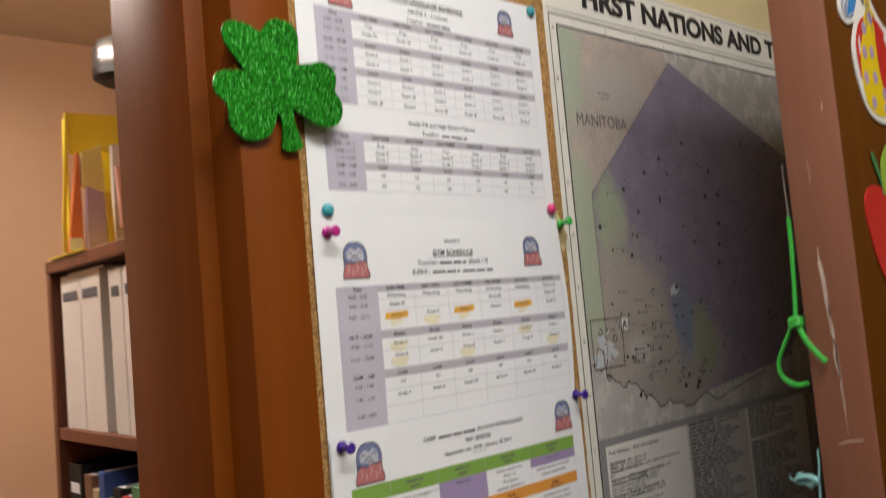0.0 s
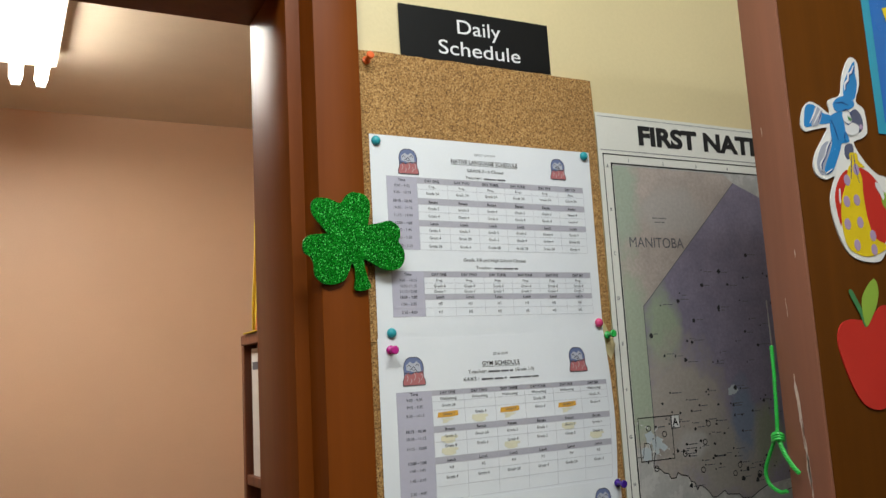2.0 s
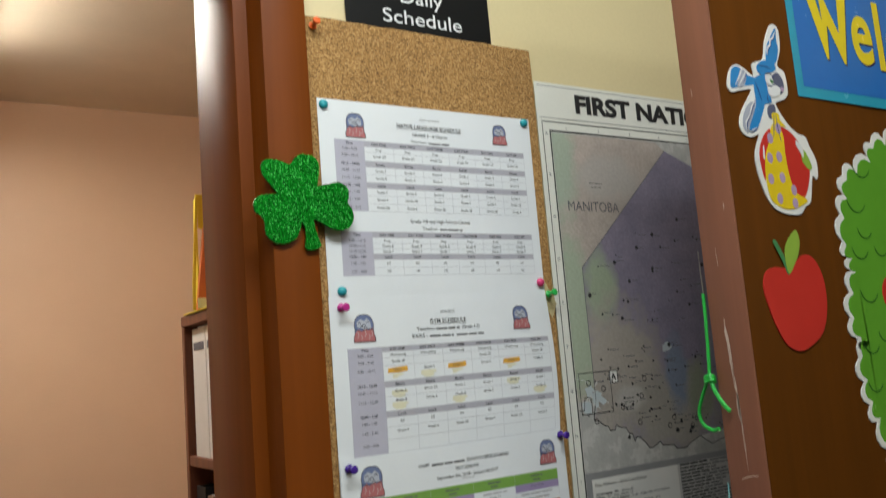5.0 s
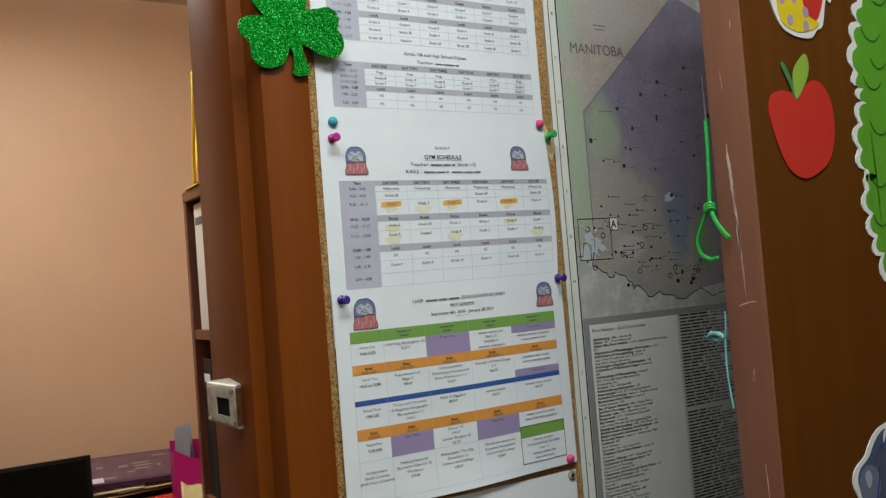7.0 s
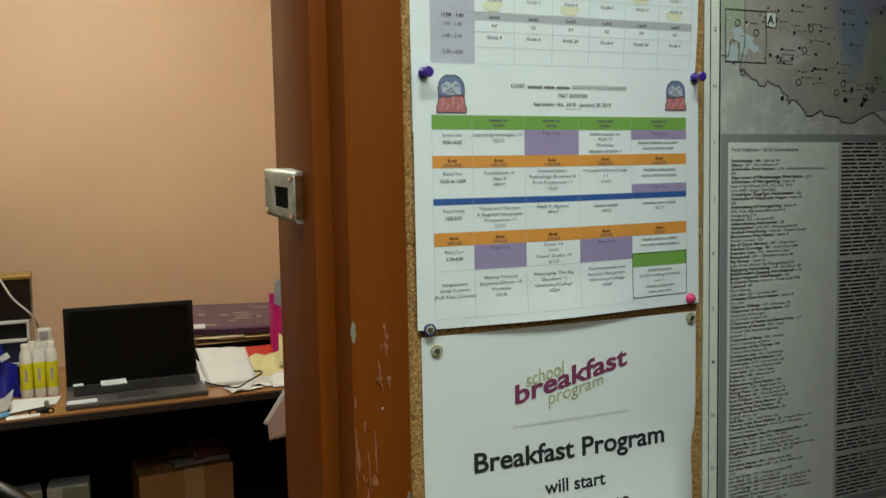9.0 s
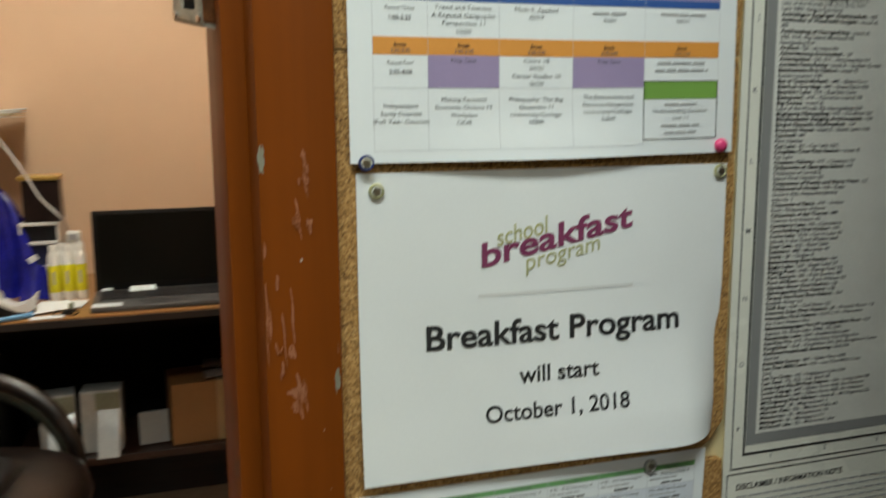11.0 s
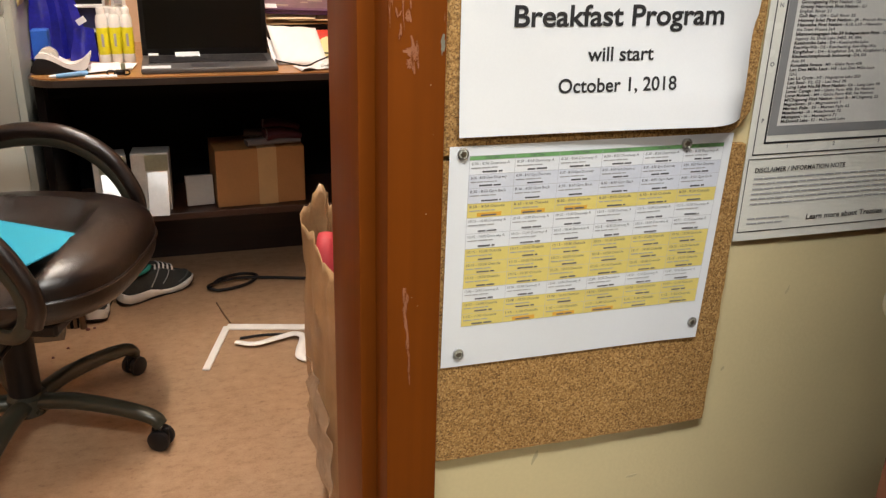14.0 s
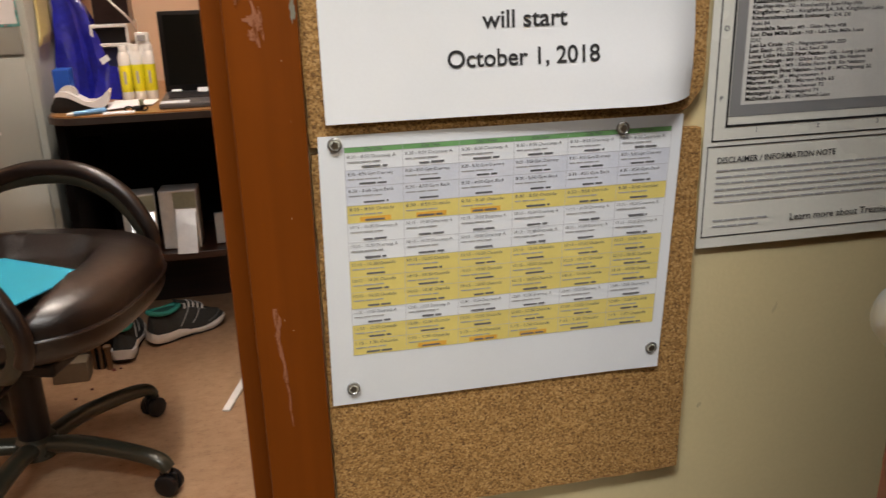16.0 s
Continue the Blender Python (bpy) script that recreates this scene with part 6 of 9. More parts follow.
for x, z in [(0.3970, 1.8180), (0.3780, 1.7864), (0.3924, 1.7884), (0.3753, 1.7650), (0.3932, 1.7671), (0.3852, 1.7455), (0.4083, 1.7417), (0.4090, 1.7550), (0.3822, 1.8069)]:
    patch("spot", bird, dot(x, z, 0.0044, squash=1.25), "lilac_dot", 3, 1)

apple = card("apple_picture", [(0.3495, 1.6725), (0.3635, 1.6775), (0.3795, 1.6765), (0.3965, 1.6825), (0.4105, 1.6895), (0.4245, 1.6865), (0.4355, 1.6715), (0.4385, 1.6505), (0.4345, 1.6285), (0.4235, 1.6105), (0.4035, 1.5995), (0.3865, 1.5955), (0.3685, 1.6015), (0.3565, 1.6175), (0.3475, 1.6395), (0.3435, 1.6585)], HUES["apple_red"], "red card apple with a green leaf", "cut-out picture")
patch("leaf", apple, [(0.3835, 1.6705), (0.3805, 1.6865), (0.3845, 1.7005), (0.4015, 1.7145), (0.4065, 1.7045), (0.4025, 1.6915), (0.3935, 1.6795)], "leaf_green", 2)
patch("stem", apple, [(0.3685, 1.7045), (0.3725, 1.7005), (0.3825, 1.6825), (0.3865, 1.6725), (0.3815, 1.6705), (0.3765, 1.6825), (0.3655, 1.7015)], "stem_green", 1)

def scalloped(pts, step=0.030, bulge=0.010):
    """An outline bulging in little lobes."""
    out = []
    pts = ccw(pts)
    for (a, b), (c, d) in zip(pts, pts[1:] + pts[:1]):
        n = max(1, round(math.hypot(c - a, d - b) / step))
        q = math.hypot(c - a, d - b) or 1.0
        for k in range(n):
            for f, out_by in ((0.0, 0.0), (0.25, 0.8), (0.5, 1.0), (0.75, 0.8)):
                g = (k + f) / n
                out.append((a + (c - a) * g + (d - b) / q * bulge * out_by, b + (d - b) * g - (c - a) / q * bulge * out_by))
    return out


TREE = scalloped([(0.5830, 1.8200), (0.5570, 1.8150), (0.5470, 1.7980), (0.5170, 1.7830), (0.4960, 1.7750), (0.4920, 1.7540), (0.4810, 1.7320), (0.4780, 1.7030), (0.4850, 1.6880), (0.4880, 1.6730), (0.4780, 1.6500), (0.4730, 1.6240), (0.4800, 1.6030), (0.4930, 1.5970), (0.4780, 1.5830), (0.4810, 1.5580), (0.4850, 1.5350), (0.4940, 1.5170), (0.5040, 1.4880), (0.5300, 1.4300), (0.6000, 1.4100), (0.6600, 1.4500), (0.7600, 1.4700), (0.8200, 1.5600), (0.8000, 1.6600), (0.7900, 1.7600), (0.7200, 1.8300), (0.6600, 1.8500)])
tree = card("tree_picture", TREE, CARD_WHITE, "white-edged green cut-out tree with red apples", "cut-out picture", 1)
inner = [(0.62 + (x - 0.62) * 0.955 , 1.62 + (z - 1.62) * 0.965) for x, z in TREE]
patch("foliage", tree, inner, "tree_green", 1, 1)
for x, z in ((0.556, 1.647), (0.640, 1.740), (0.690, 1.600), (0.610, 1.540)):
    patch("apple", tree, dot(x, z, 0.021, 14), "apple_red", 2, 1)
    patch("apple_leaf", tree, [(x - 0.006, z + 0.018), (x + 0.004, z + 0.032), (x + 0.014, z + 0.024)], "leaf_green", 3, 2)
for x, z, r in ((0.512, 1.752, 0.017), (0.507, 1.700, 0.015), (0.512, 1.655, 0.016), (0.503, 1.600, 0.014), (0.530, 1.790, 0.016), (0.500, 1.560, 0.013), (0.520, 1.720, 0.013), (0.531, 1.610, 0.013), (0.545, 1.700, 0.012), (0.560, 1.600, 0.014), (0.550, 1.560, 0.012)):
    line("leaf_line", tree, [(x + r * math.cos(a), z + r * math.sin(a)) for a in [math.pi * (1.05 + 0.1 * k) for k in range(9)]], 0.0013, "tree_dark", 3)

grey = card("elephant_picture", [(0.4770, 1.3550), (0.4580, 1.3500), (0.4450, 1.3400), (0.4350, 1.3280), (0.4190, 1.3190), (0.4140, 1.3060), (0.4210, 1.2910), (0.4400, 1.2600), (0.5200, 1.2300), (0.6000, 1.2600), (0.6200, 1.3300), (0.5600, 1.3700)], CARD_WHITE, "white-edged grey cut-out animal picture", "cut-out picture")
patch("figure", grey, [(0.525 + (x - 0.525) * 0.93, 1.305 + (z - 1.305) * 0.93) for x, z in [(0.4770, 1.3550), (0.4580, 1.3500), (0.4450, 1.3400), (0.4350, 1.3280), (0.4190, 1.3190), (0.4140, 1.3060), (0.4210, 1.2910), (0.4400, 1.2600), (0.5200, 1.2300), (0.6000, 1.2600), (0.6200, 1.3300), (0.5600, 1.3700)]], "elephant_grey", 1)
patch("paw", grey, dot(0.4395, 1.3010, 0.0165, 14, 1.15), "paw_grey", 2, 1)
patch("paw_shine", grey, [(0.4330, 1.3120), (0.4390, 1.3150), (0.4430, 1.3080), (0.4390, 1.2980), (0.4340, 1.3020)], "feather_grey", 3, 2)
line("outline", grey, [(0.4560, 1.3160), (0.4545, 1.3040), (0.4480, 1.2860), (0.4420, 1.2800)], 0.0016, "bird_dark", 3)
line("outline", grey, [(0.4480, 1.3230), (0.4600, 1.3330), (0.4750, 1.3420), (0.4900, 1.3440)], 0.0016, "bird_dark", 3)
for x, z in ((0.4700, 1.3480), (0.4790, 1.3520), (0.4880, 1.3540)):
    line("tuft", grey, [(x - 0.004, z - 0.012), (x - 0.001, z - 0.004), (x + 0.002, z + 0.002)], 0.0034, "white", 3)
patch("shirt", grey, [(0.4700, 1.3180), (0.4950, 1.3220), (0.5200, 1.3100), (0.5200, 1.2600), (0.4800, 1.2650), (0.4680, 1.2900)], "slate", 2)

s = Sheet("welcome_sign", 0.4395, 2.0390, 0.38, 0.1820, DOOR_FACE - 0.0006, HUES["sign_teal"], None, lambda u, v: 0.0012 * math.sin(math.pi * u), turn=0.0, label="blue card sign with yellow letters and teal border", category="sign", group="pictures on the door")
s.rect(0.0115, 0.0115, 0.3685, 0.1705, HUES["sign_blue"])
for shift, hue, lift in ((0.0020, "letter_shade", 0.0004), (0.0, "letter_yellow", 0.0008)):
    s.poly([(x + shift, y + shift) for x, y in [(0.0290, 0.0491), (0.0586, 0.1349), (0.0620, 0.1349), (0.0662, 0.0950), (0.0890, 0.1370), (0.0925, 0.1370), (0.1091, 0.0451), (0.0917, 0.0472), (0.0862, 0.1026), (0.0653, 0.0628), (0.0575, 0.0660), (0.0588, 0.0930), (0.0448, 0.0444)]], HUES[hue], lift)
    for body, u, long, base in (("e", 0.1100, 0.0385, 0.1300), ("l", 0.1575, 0.0115, 0.1340), ("c", 0.1770, 0.0340, 0.1310), ("o", 0.2180, 0.0380, 0.1290), ("m", 0.2640, 0.0510, 0.1320), ("e", 0.3220, 0.0360, 0.1300)):
        s.text(body, u + shift, base + shift, 0.080, HUES[hue], "l", width=long, weight=0.02, lift=lift)
s.ink_on()

# ---- office lighting and fittings ----
lamp = thing("ceiling_light", (OFFICE_LIGHT[0], OFFICE_LIGHT[1], CEILING), "white strip light with two bare glowing tubes", "ceiling light")
part("housing", boxed(-0.330, -0.174, 0.73, 1.962, 2.648, CEILING, 0.004), flat("white_enamel", (0.8, 0.8, 0.78), 0.35), lamp, smooth=True)
TUBE = glow("fluorescent_tube", (1.0, 0.965, 0.885), 33.0)
for x in (-0.287, -0.217):
    bm = bmesh.new()
    lathe(bm, [(0.0, 0.0), (0.019, 0.0), (0.019, 1.22), (0.0, 1.22)], pose(x, 0.755, 2.612, -90, 0, 0), 16)
    part("tube", bm, TUBE, lamp, "glowing fluorescent tube", smooth=True)
    for y in (0.747, 1.977):
        part("lamp_holder", boxed(x - 0.014, x + 0.014, y - 0.008, y + 0.008, 2.585, 2.65, 0.003), flat("white_plastic", (0.8, 0.8, 0.8), 0.4), lamp)
for hx, hy in HALL_LIGHTS:
    f = thing("ceiling_strip_light", (hx, hy, CEILING), "white wraparound fluorescent ceiling light", "ceiling light")
    part("housing", boxed(hx - 0.62, hx + 0.62, hy - 0.13, hy + 0.13, CEILING - 0.020, CEILING, 0.003), flat("white_enamel", (0.8, 0.8, 0.78), 0.35), f)
    bm = bmesh.new()
    prism(bm, [(-0.112, 0.0), (-0.075, -0.080), (0.075, -0.080), (0.112, 0.0)], 1.20, Matrix.Translation((hx - 0.60, hy, CEILING - 0.0205)) @ Matrix(((0, 0, 1, 0), (1, 0, 0, 0), (0, 1, 0, 0), (0, 0, 0, 1))))
    bmesh.ops.recalc_face_normals(bm, faces=bm.faces[:])
    part("diffuser", bm, glow("light_diffuser", (0.95, 0.98, 1.0), 2.5), f, "glowing ribbed diffuser")
bell = thing("ceiling_speaker", (0.520, 1.560, CEILING), "silver drum hanging from the ceiling over a dark base", "speaker")
bm = bmesh.new()
lathe(bm, [(0.0, 2.290), (0.078, 2.290), (0.080, 2.300), (0.080, 2.335), (0.070, 2.362), (0.040, 2.376), (0.0, 2.378)], pose(0.520, 1.560, 0), 28)
part("shell", bm, plain("silver_shell_metal", (0.30, 0.30, 0.30), 0.28, 0.9, 0.1), bell, smooth=True)
bm = bmesh.new()
lathe(bm, [(0.0, 2.258), (0.060, 2.258), (0.080, 2.270), (0.080, 2.2895), (0.0, 2.2895)], pose(0.520, 1.560, 0), 28)
part("base", bm, BLACK, bell, "dark base", smooth=True)
bm = bmesh.new()
lathe(bm, [(0.0, 2.376), (0.009, 2.376), (0.009, CEILING), (0.0, CEILING)], pose(0.520, 1.560, 0), 12)
part("rod", bm, STEEL, bell, smooth=True)

# ---- bookcase ----
WOOD = wood_material("reddish_wood", (0.11, 0.032, 0.014), (0.21, 0.068, 0.030), 0.4, (40, 40, 3))
shelf = thing("bookcase", (0.30, 0.70, 0), "reddish brown wooden bookcase filled with binders and books", "bookcase")
part("side_panel", boxed(0.150, 0.455, 1.043, 1.063, 0, 1.735, 0.002), WOOD, shelf)
part("side_panel", boxed(0.150, 0.455, 0.300, 0.320, 0, 1.735, 0.002), WOOD, shelf)
part("top", boxed(0.149, 0.458, 0.290, 1.064, 1.735, 1.758, 0.003), WOOD, shelf)
part("back_panel", boxed(0.450, 0.458, 0.320, 1.043, 0.02, 1.735), WOOD, shelf)
for z in (0.06, 0.42, 0.76, 1.10, 1.445):
    part("shelf_board", boxed(0.152, 0.450, 0.320, 1.043, z, z + 0.020, 0.0015), WOOD, shelf)
BINDER_WHITE = plain("white_binder_vinyl", (0.70, 0.68, 0.64), 0.4, vary=0.08, small=260)
SPINES = {"black": BLACK, "blue": flat("blue_book_cloth", (0.03, 0.07, 0.24), 0.5), "brown": flat("brown_book_cloth", (0.16, 0.08, 0.04), 0.5), "tan": flat("tan_book_cloth", (0.40, 0.30, 0.17), 0.5), "red": flat("red_book_cloth", (0.36, 0.03, 0.03), 0.5), "green": flat("green_book_cloth", (0.07, 0.20, 0.09), 0.5), "purple": flat("purple_book_cloth", (0.36, 0.26, 0.40), 0.5), "yellow": flat("yellow_book_cloth", (0.70, 0.48, 0.05), 0.5), "orange": flat("orange_book_cloth", (0.72, 0.20, 0.06), 0.5), "pink": flat("pink_book_cloth", (0.70, 0.40, 0.36), 0.5), "lilac": flat("lilac_book_cloth", (0.46, 0.36, 0.52), 0.5), "lemon": flat("lemon_book_cloth", (0.74, 0.66, 0.24), 0.5)}
LABEL_INK = flat("spine_label_ink", (0.10, 0.10, 0.12))


def binder(y0, y1, z0, high, colour, label, deep=0.275):
    t = thing("binder", (0.165, (y0 + y1) / 2, z0), label, "binder", "binders in the bookcase")
    m = SPINES.get(colour, BINDER_WHITE)
    part("cover", boxed(0.163, 0.163 + deep, y0 + 0.001, y0 + 0.004, z0, z0 + high, 0.0008), m, t)
    part("cover", boxed(0.163, 0.163 + deep, y1 - 0.004, y1 - 0.001, z0, z0 + high, 0.0008), m, t)
    part("spine", boxed(0.160, 0.1635, y0 + 0.001, y1 - 0.001, z0, z0 + high, 0.0012), m, t)
    part("pages", boxed(0.170, 0.155 + deep, y0 + 0.005, y1 - 0.006, z0 + 0.006, z0 + high - 0.012), PAPER, t)
    part("spine_label", boxed(0.1592, 0.1602, y0 + 0.012, y1 - 0.012, z0 + high * 0.83, z0 + high * 0.89), LABEL_INK if colour == "white" else PAPER, t, "small spine label")
    return t


def book(y0, y1, z0, high, colour, label, deep=0.22):
    t = thing("book", (0.165, (y0 + y1) / 2, z0), label, "book", "books in the bookcase")
    part("cover", boxed(0.162, 0.162 + deep, y0, y1, z0, z0 + high, 0.0015), SPINES[colour], t)
    part("pages", boxed(0.170, 0.164 + deep, y0 + 0.003, y1 - 0.003, z0 + 0.003, z0 + high - 0.004 + 0.0045), PAPER, t)
    return t


for y0, y1 in ((0.925, 1.020), (0.832, 0.924)):
    binder(y0, y1, 1.465, 0.262, "white", "thick white vinyl ring binder standing upright")
for y0, y1 in ((0.742, 0.796), (0.680, 0.741), (0.60, 0.679), (0.52, 0.60)):
    binder(y0, y1, 1.465, 0.255, "white", "white ring binder with a papered spine")
part("paper_stack", boxed(0.17, 0.43, 0.84, 1.01, 1.7275, 1.7325), PAPER, shelf)
binder(0.965, 1.030, 1.120, 0.285, "black", "black ring binder standing upright")
for y0, y1, c, h in ((0.925, 0.960, "brown", 0.27), (0.895, 0.923, "tan", 0.25), (0.868, 0.893, "blue", 0.28), (0.835, 0.866, "tan", 0.24), (0.80, 0.833, "black", 0.26), (0.76, 0.798, "red", 0.25), (0.70, 0.758, "green", 0.27), (0.64, 0.698, "brown", 0.25)):
    book(y0, y1, 1.120, h, c, c + " bound book standing on the shelf")
for z in (0.78, 0.44):
    for k, c in enumerate(("tan", "black", "blue", "red", "brown")):
        book(1.0 - 0.05 * k - 0.045, 1.0 - 0.05 * k, z, 0.24 + 0.02 * (k % 3), c, c + " bound book standing on the shelf")
# magazine holder on the bookcase
YEL = plain("yellow_card", (0.76, 0.60, 0.03), 0.45, vary=0.08)
holder = thing("magazine_holder", (0.22, 0.87, 1.758), "yellow card magazine holder stuffed with bright booklets", "magazine holder")
YZ = Matrix(((0, 0, 1, 0), (1, 0, 0, 0), (0, 1, 0, 0), (0, 0, 0, 1)))


def standing(bm, outline, x, deep, bevel=0.0):
    """An outline in y and z, thick along x."""
    prism(bm, outline, deep, Matrix.Translation((x, 0, 0)) @ YZ, bevel)
    bmesh.ops.recalc_face_normals(bm, faces=bm.faces[:])
    return bm


def upright(outline, y, deep, bevel=0.0):
    """An outline in x and z, thick towards the hall from y."""
    bm = bmesh.new()
    prism(bm, outline, deep, on_wall(y), bevel)
    bmesh.ops.recalc_face_normals(bm, faces=bm.faces[:])
    return bm


part("front_band", upright([(0.156, 2.000), (0.340, 2.006), (0.340, 1.940), (0.240, 1.930), (0.205, 1.938), (0.168, 1.925), (0.156, 1.930)], 0.930, 0.003), YEL, holder, "yellow cut-out front")
part("side", standing(bmesh.new(), [(0.9305, 1.7605), (0.9305, 1.990), (0.942, 1.990), (0.956, 1.820), (0.958, 1.7605)], 0.152, 0.003), YEL, holder)
part("back", boxed(0.215, 0.340, 1.027, 1.030, 1.7605, 1.960), YEL, holder)
part("base", boxed(0.145, 0.340, 0.860, 1.026, 1.7585, 1.7605), YEL, holder)
part("front_edge", upright([(0.152, 2.000), (0.157, 2.000), (0.146, 1.816), (0.144, 1.7605), (0.139, 1.7605), (0.140, 1.816)], 0.929, 0.004), YEL, holder)
for pts, c, y in (([(0.1440, 1.761), (0.1680, 1.761), (0.1680, 1.925), (0.1640, 1.930)], "orange", 0.926), ([(0.172, 1.761), (0.205, 1.761), (0.206, 1.860), (0.176, 1.872)], "lilac", 0.920), ([(0.170, 1.872), (0.208, 1.862), (0.204, 1.945), (0.172, 1.930)], "lemon", 0.924),
                  ([(0.208, 1.761), (0.218, 1.761), (0.214, 1.862), (0.204, 1.862)], "yellow", 0.915), ([(0.221, 1.761), (0.240, 1.761), (0.244, 1.950), (0.222, 1.945)], "white", 0.922), ([(0.226, 1.800), (0.236, 1.800), (0.234, 1.905), (0.222, 1.905)], "pink", 0.905), ([(0.243, 1.761), (0.262, 1.761), (0.256, 1.910), (0.240, 1.915)], "red", 0.910), ([(0.266, 1.761), (0.300, 1.761), (0.300, 1.930), (0.266, 1.930)], "green", 0.915)):
    tagged(link_mesh("booklet", upright(pts, y, 0.012, 0.0008), SPINES.get(c, BINDER_WHITE)), c + " paper booklet standing in the holder", "booklet", "booklets in the holder")

tagged(link_mesh("paper_label", upright([(0.1450, 1.763), (0.1660, 1.763), (0.1660, 1.784), (0.1455, 1.784)], 0.9138, 0.0006), PAPER), "small white paper label on the orange booklet", "label")

# ---- paper sack beside the bookcase ----
KRAFT = plain("kraft_paper", (0.42, 0.26, 0.13), 0.42, vary=0.18, big=12, small=120, bumps=0.3)
sack = thing("paper_sack", (0.099, 0.98, 0), "tall crumpled brown paper sack with a torn top", "paper sack")
bm = bmesh.new()
N, ROWS_ = 64, 26
rings = []
for j in range(ROWS_ + 1):
    f = j / ROWS_
    ring = []
    for k in range(N):
        a = 2 * math.pi * k / N
        sx, sy = math.cos(a), math.sin(a)
        q = (1 / max(abs(sx), abs(sy))) ** 0.86
        lip = 0.055 * max(0.0, sy - 0.8) * 5 * max(0.0, 0.8 + sx)
        top = 0.594 + min(lip, 0.058) + 0.010 * math.sin(9 * a + 1) + 0.006 * math.sin(23 * a)
        n = noise.noise(Vector((sx * 2.2, sy * 4.2, f * 4.5)))
        n2 = noise.noise(Vector((sx * 6, sy * 12, f * 13 + 4)))
        ring.append(bm.verts.new((0.099 + 0.047 * sx * q + 0.011 * n * (0.3 + f) + 0.0055 * n2, 0.98 + 0.285 * sy * q + 0.010 * n2, f * top)))
    rings.append(ring)
for a, b in zip(rings, rings[1:]):
    for k in range(N):
        bm.faces.new((a[k], a[(k + 1) % N], b[(k + 1) % N], b[k]))
bm.faces.new(rings[0][::-1])
sk = part("paper", bm, KRAFT, sack, smooth=True)
md = sk.modifiers.new("thickness", "SOLIDIFY")
md.thickness = 0.0016
bm = bmesh.new()
rings = []
for j in range(9):
    f = j / 8
    rings.append([bm.verts.new((0.036 + 0.018 * noise.noise(Vector((k * 0.7, j * 0.6, 2))), 0.80 + 0.032 * k, 0.30 - 0.22 * f + 0.02 * noise.noise(Vector((k, j, 7))))) for k in range(10)])
for a, b in zip(rings, rings[1:]):
    for k in range(9):
        bm.faces.new((a[k], a[k + 1], b[k + 1], b[k]))
part("plastic_wrap", bm, clear_plastic(), sack, "creased clear plastic", smooth=True)
bm = bmesh.new()
sweep(bm, [(0.100, 1.13, 0.40), (0.100, 1.14, 0.47), (0.100, 1.17, 0.535), (0.105, 1.20, 0.550)], [0.030, 0.020], 10, 6, 0.5)
tagged(link_mesh("red_shoe", bm, flat("red_canvas", (0.45, 0.03, 0.04), 0.6), smooth=True), "red canvas item sticking out of the sack", "shoe")

# ---- filing cabinet ----
CAB = plain("grey_cabinet_enamel", (0.34, 0.355, 0.315), 0.38, vary=0.05, big=3, small=300, bumps=0.05)
CX0, CX1, CY0, CY1, CTOP = -1.003, -0.622, 2.020, 2.595, 1.335
cab = thing("filing_cabinet", ((CX0 + CX1) / 2, (CY0 + CY1) / 2, 0), "grey steel four-drawer filing cabinet with notes stuck on", "filing cabinet")
part("body", boxed(CX0, CX1, CY0, CY1, 0.0, CTOP, 0.004), CAB, cab, smooth=True)
for k, (z0, z1) in enumerate(((0.968, 1.276), (0.650, 0.960), (0.336, 0.643), (0.030, 0.328))):
    d = part("drawer", boxed(CX0 + 0.020, CX1 - 0.020, CY0 - 0.014, CY0 + 0.01, z0, z1, 0.004), CAB, cab, smooth=True)
    m = -0.836
    bm = bmesh.new()
    box(bm, m - 0.040, m + 0.040, CY0 - 0.018, CY0 - 0.013, z1 - 0.095, z1 - 0.050, 0.001)
    part("label_holder", bm, BRASSY, d, "tarnished brass label holder")
    part("label_card", boxed(m - 0.034, m + 0.034, CY0 - 0.0187, CY0 - 0.0175, z1 - 0.089, z1 - 0.056), flat("aged_card", (0.52, 0.47, 0.30)), d)
    bm = bmesh.new()
    sweep(bm, [(m - 0.045, CY0 - 0.013, z1 - 0.205), (m - 0.040, CY0 - 0.034, z1 - 0.200), (m + 0.040, CY0 - 0.034, z1 - 0.200), (m + 0.045, CY0 - 0.013, z1 - 0.205)], 0.006, 8, 5)
    part("pull", bm, CHROME, d, smooth=True)
bm = bmesh.new()
lathe(bm, [(0.0, 0.0), (0.011, 0.0), (0.011, 0.008), (0.008, 0.011), (0.0, 0.011)], pose(-0.655, CY0, 1.308, 90, 0, 0), 20)
part("lock", bm, STEEL, cab, smooth=True)
for x, z, w in ((-0.742, 0.884, 0.022), (-0.748, 0.752, 0.018)):
    tagged(link_mesh("magnet", boxed(x - w / 2, x + w / 2, CY0 - 0.0160, CY0 - 0.0138, z - 0.004, z + 0.005, 0.001), flat("pearly_plastic", (0.6, 0.58, 0.56), 0.3)), "small pale magnet on the cabinet drawer", "magnet", "magnets on the cabinet")
# a note with a patterned border and a yellow sheet
FLORAL = plain("floral_border_card", (0.16, 0.40, 0.36), 0.5, vary=0.5, big=60, small=160)
note = Sheet("bordered_note", -0.730, 1.266, 0.088, 0.224, CY0 - 0.0150, FLORAL, None, None, 1.2, 8, 8, "white blank note with teal floral border on the cabinet", "note")
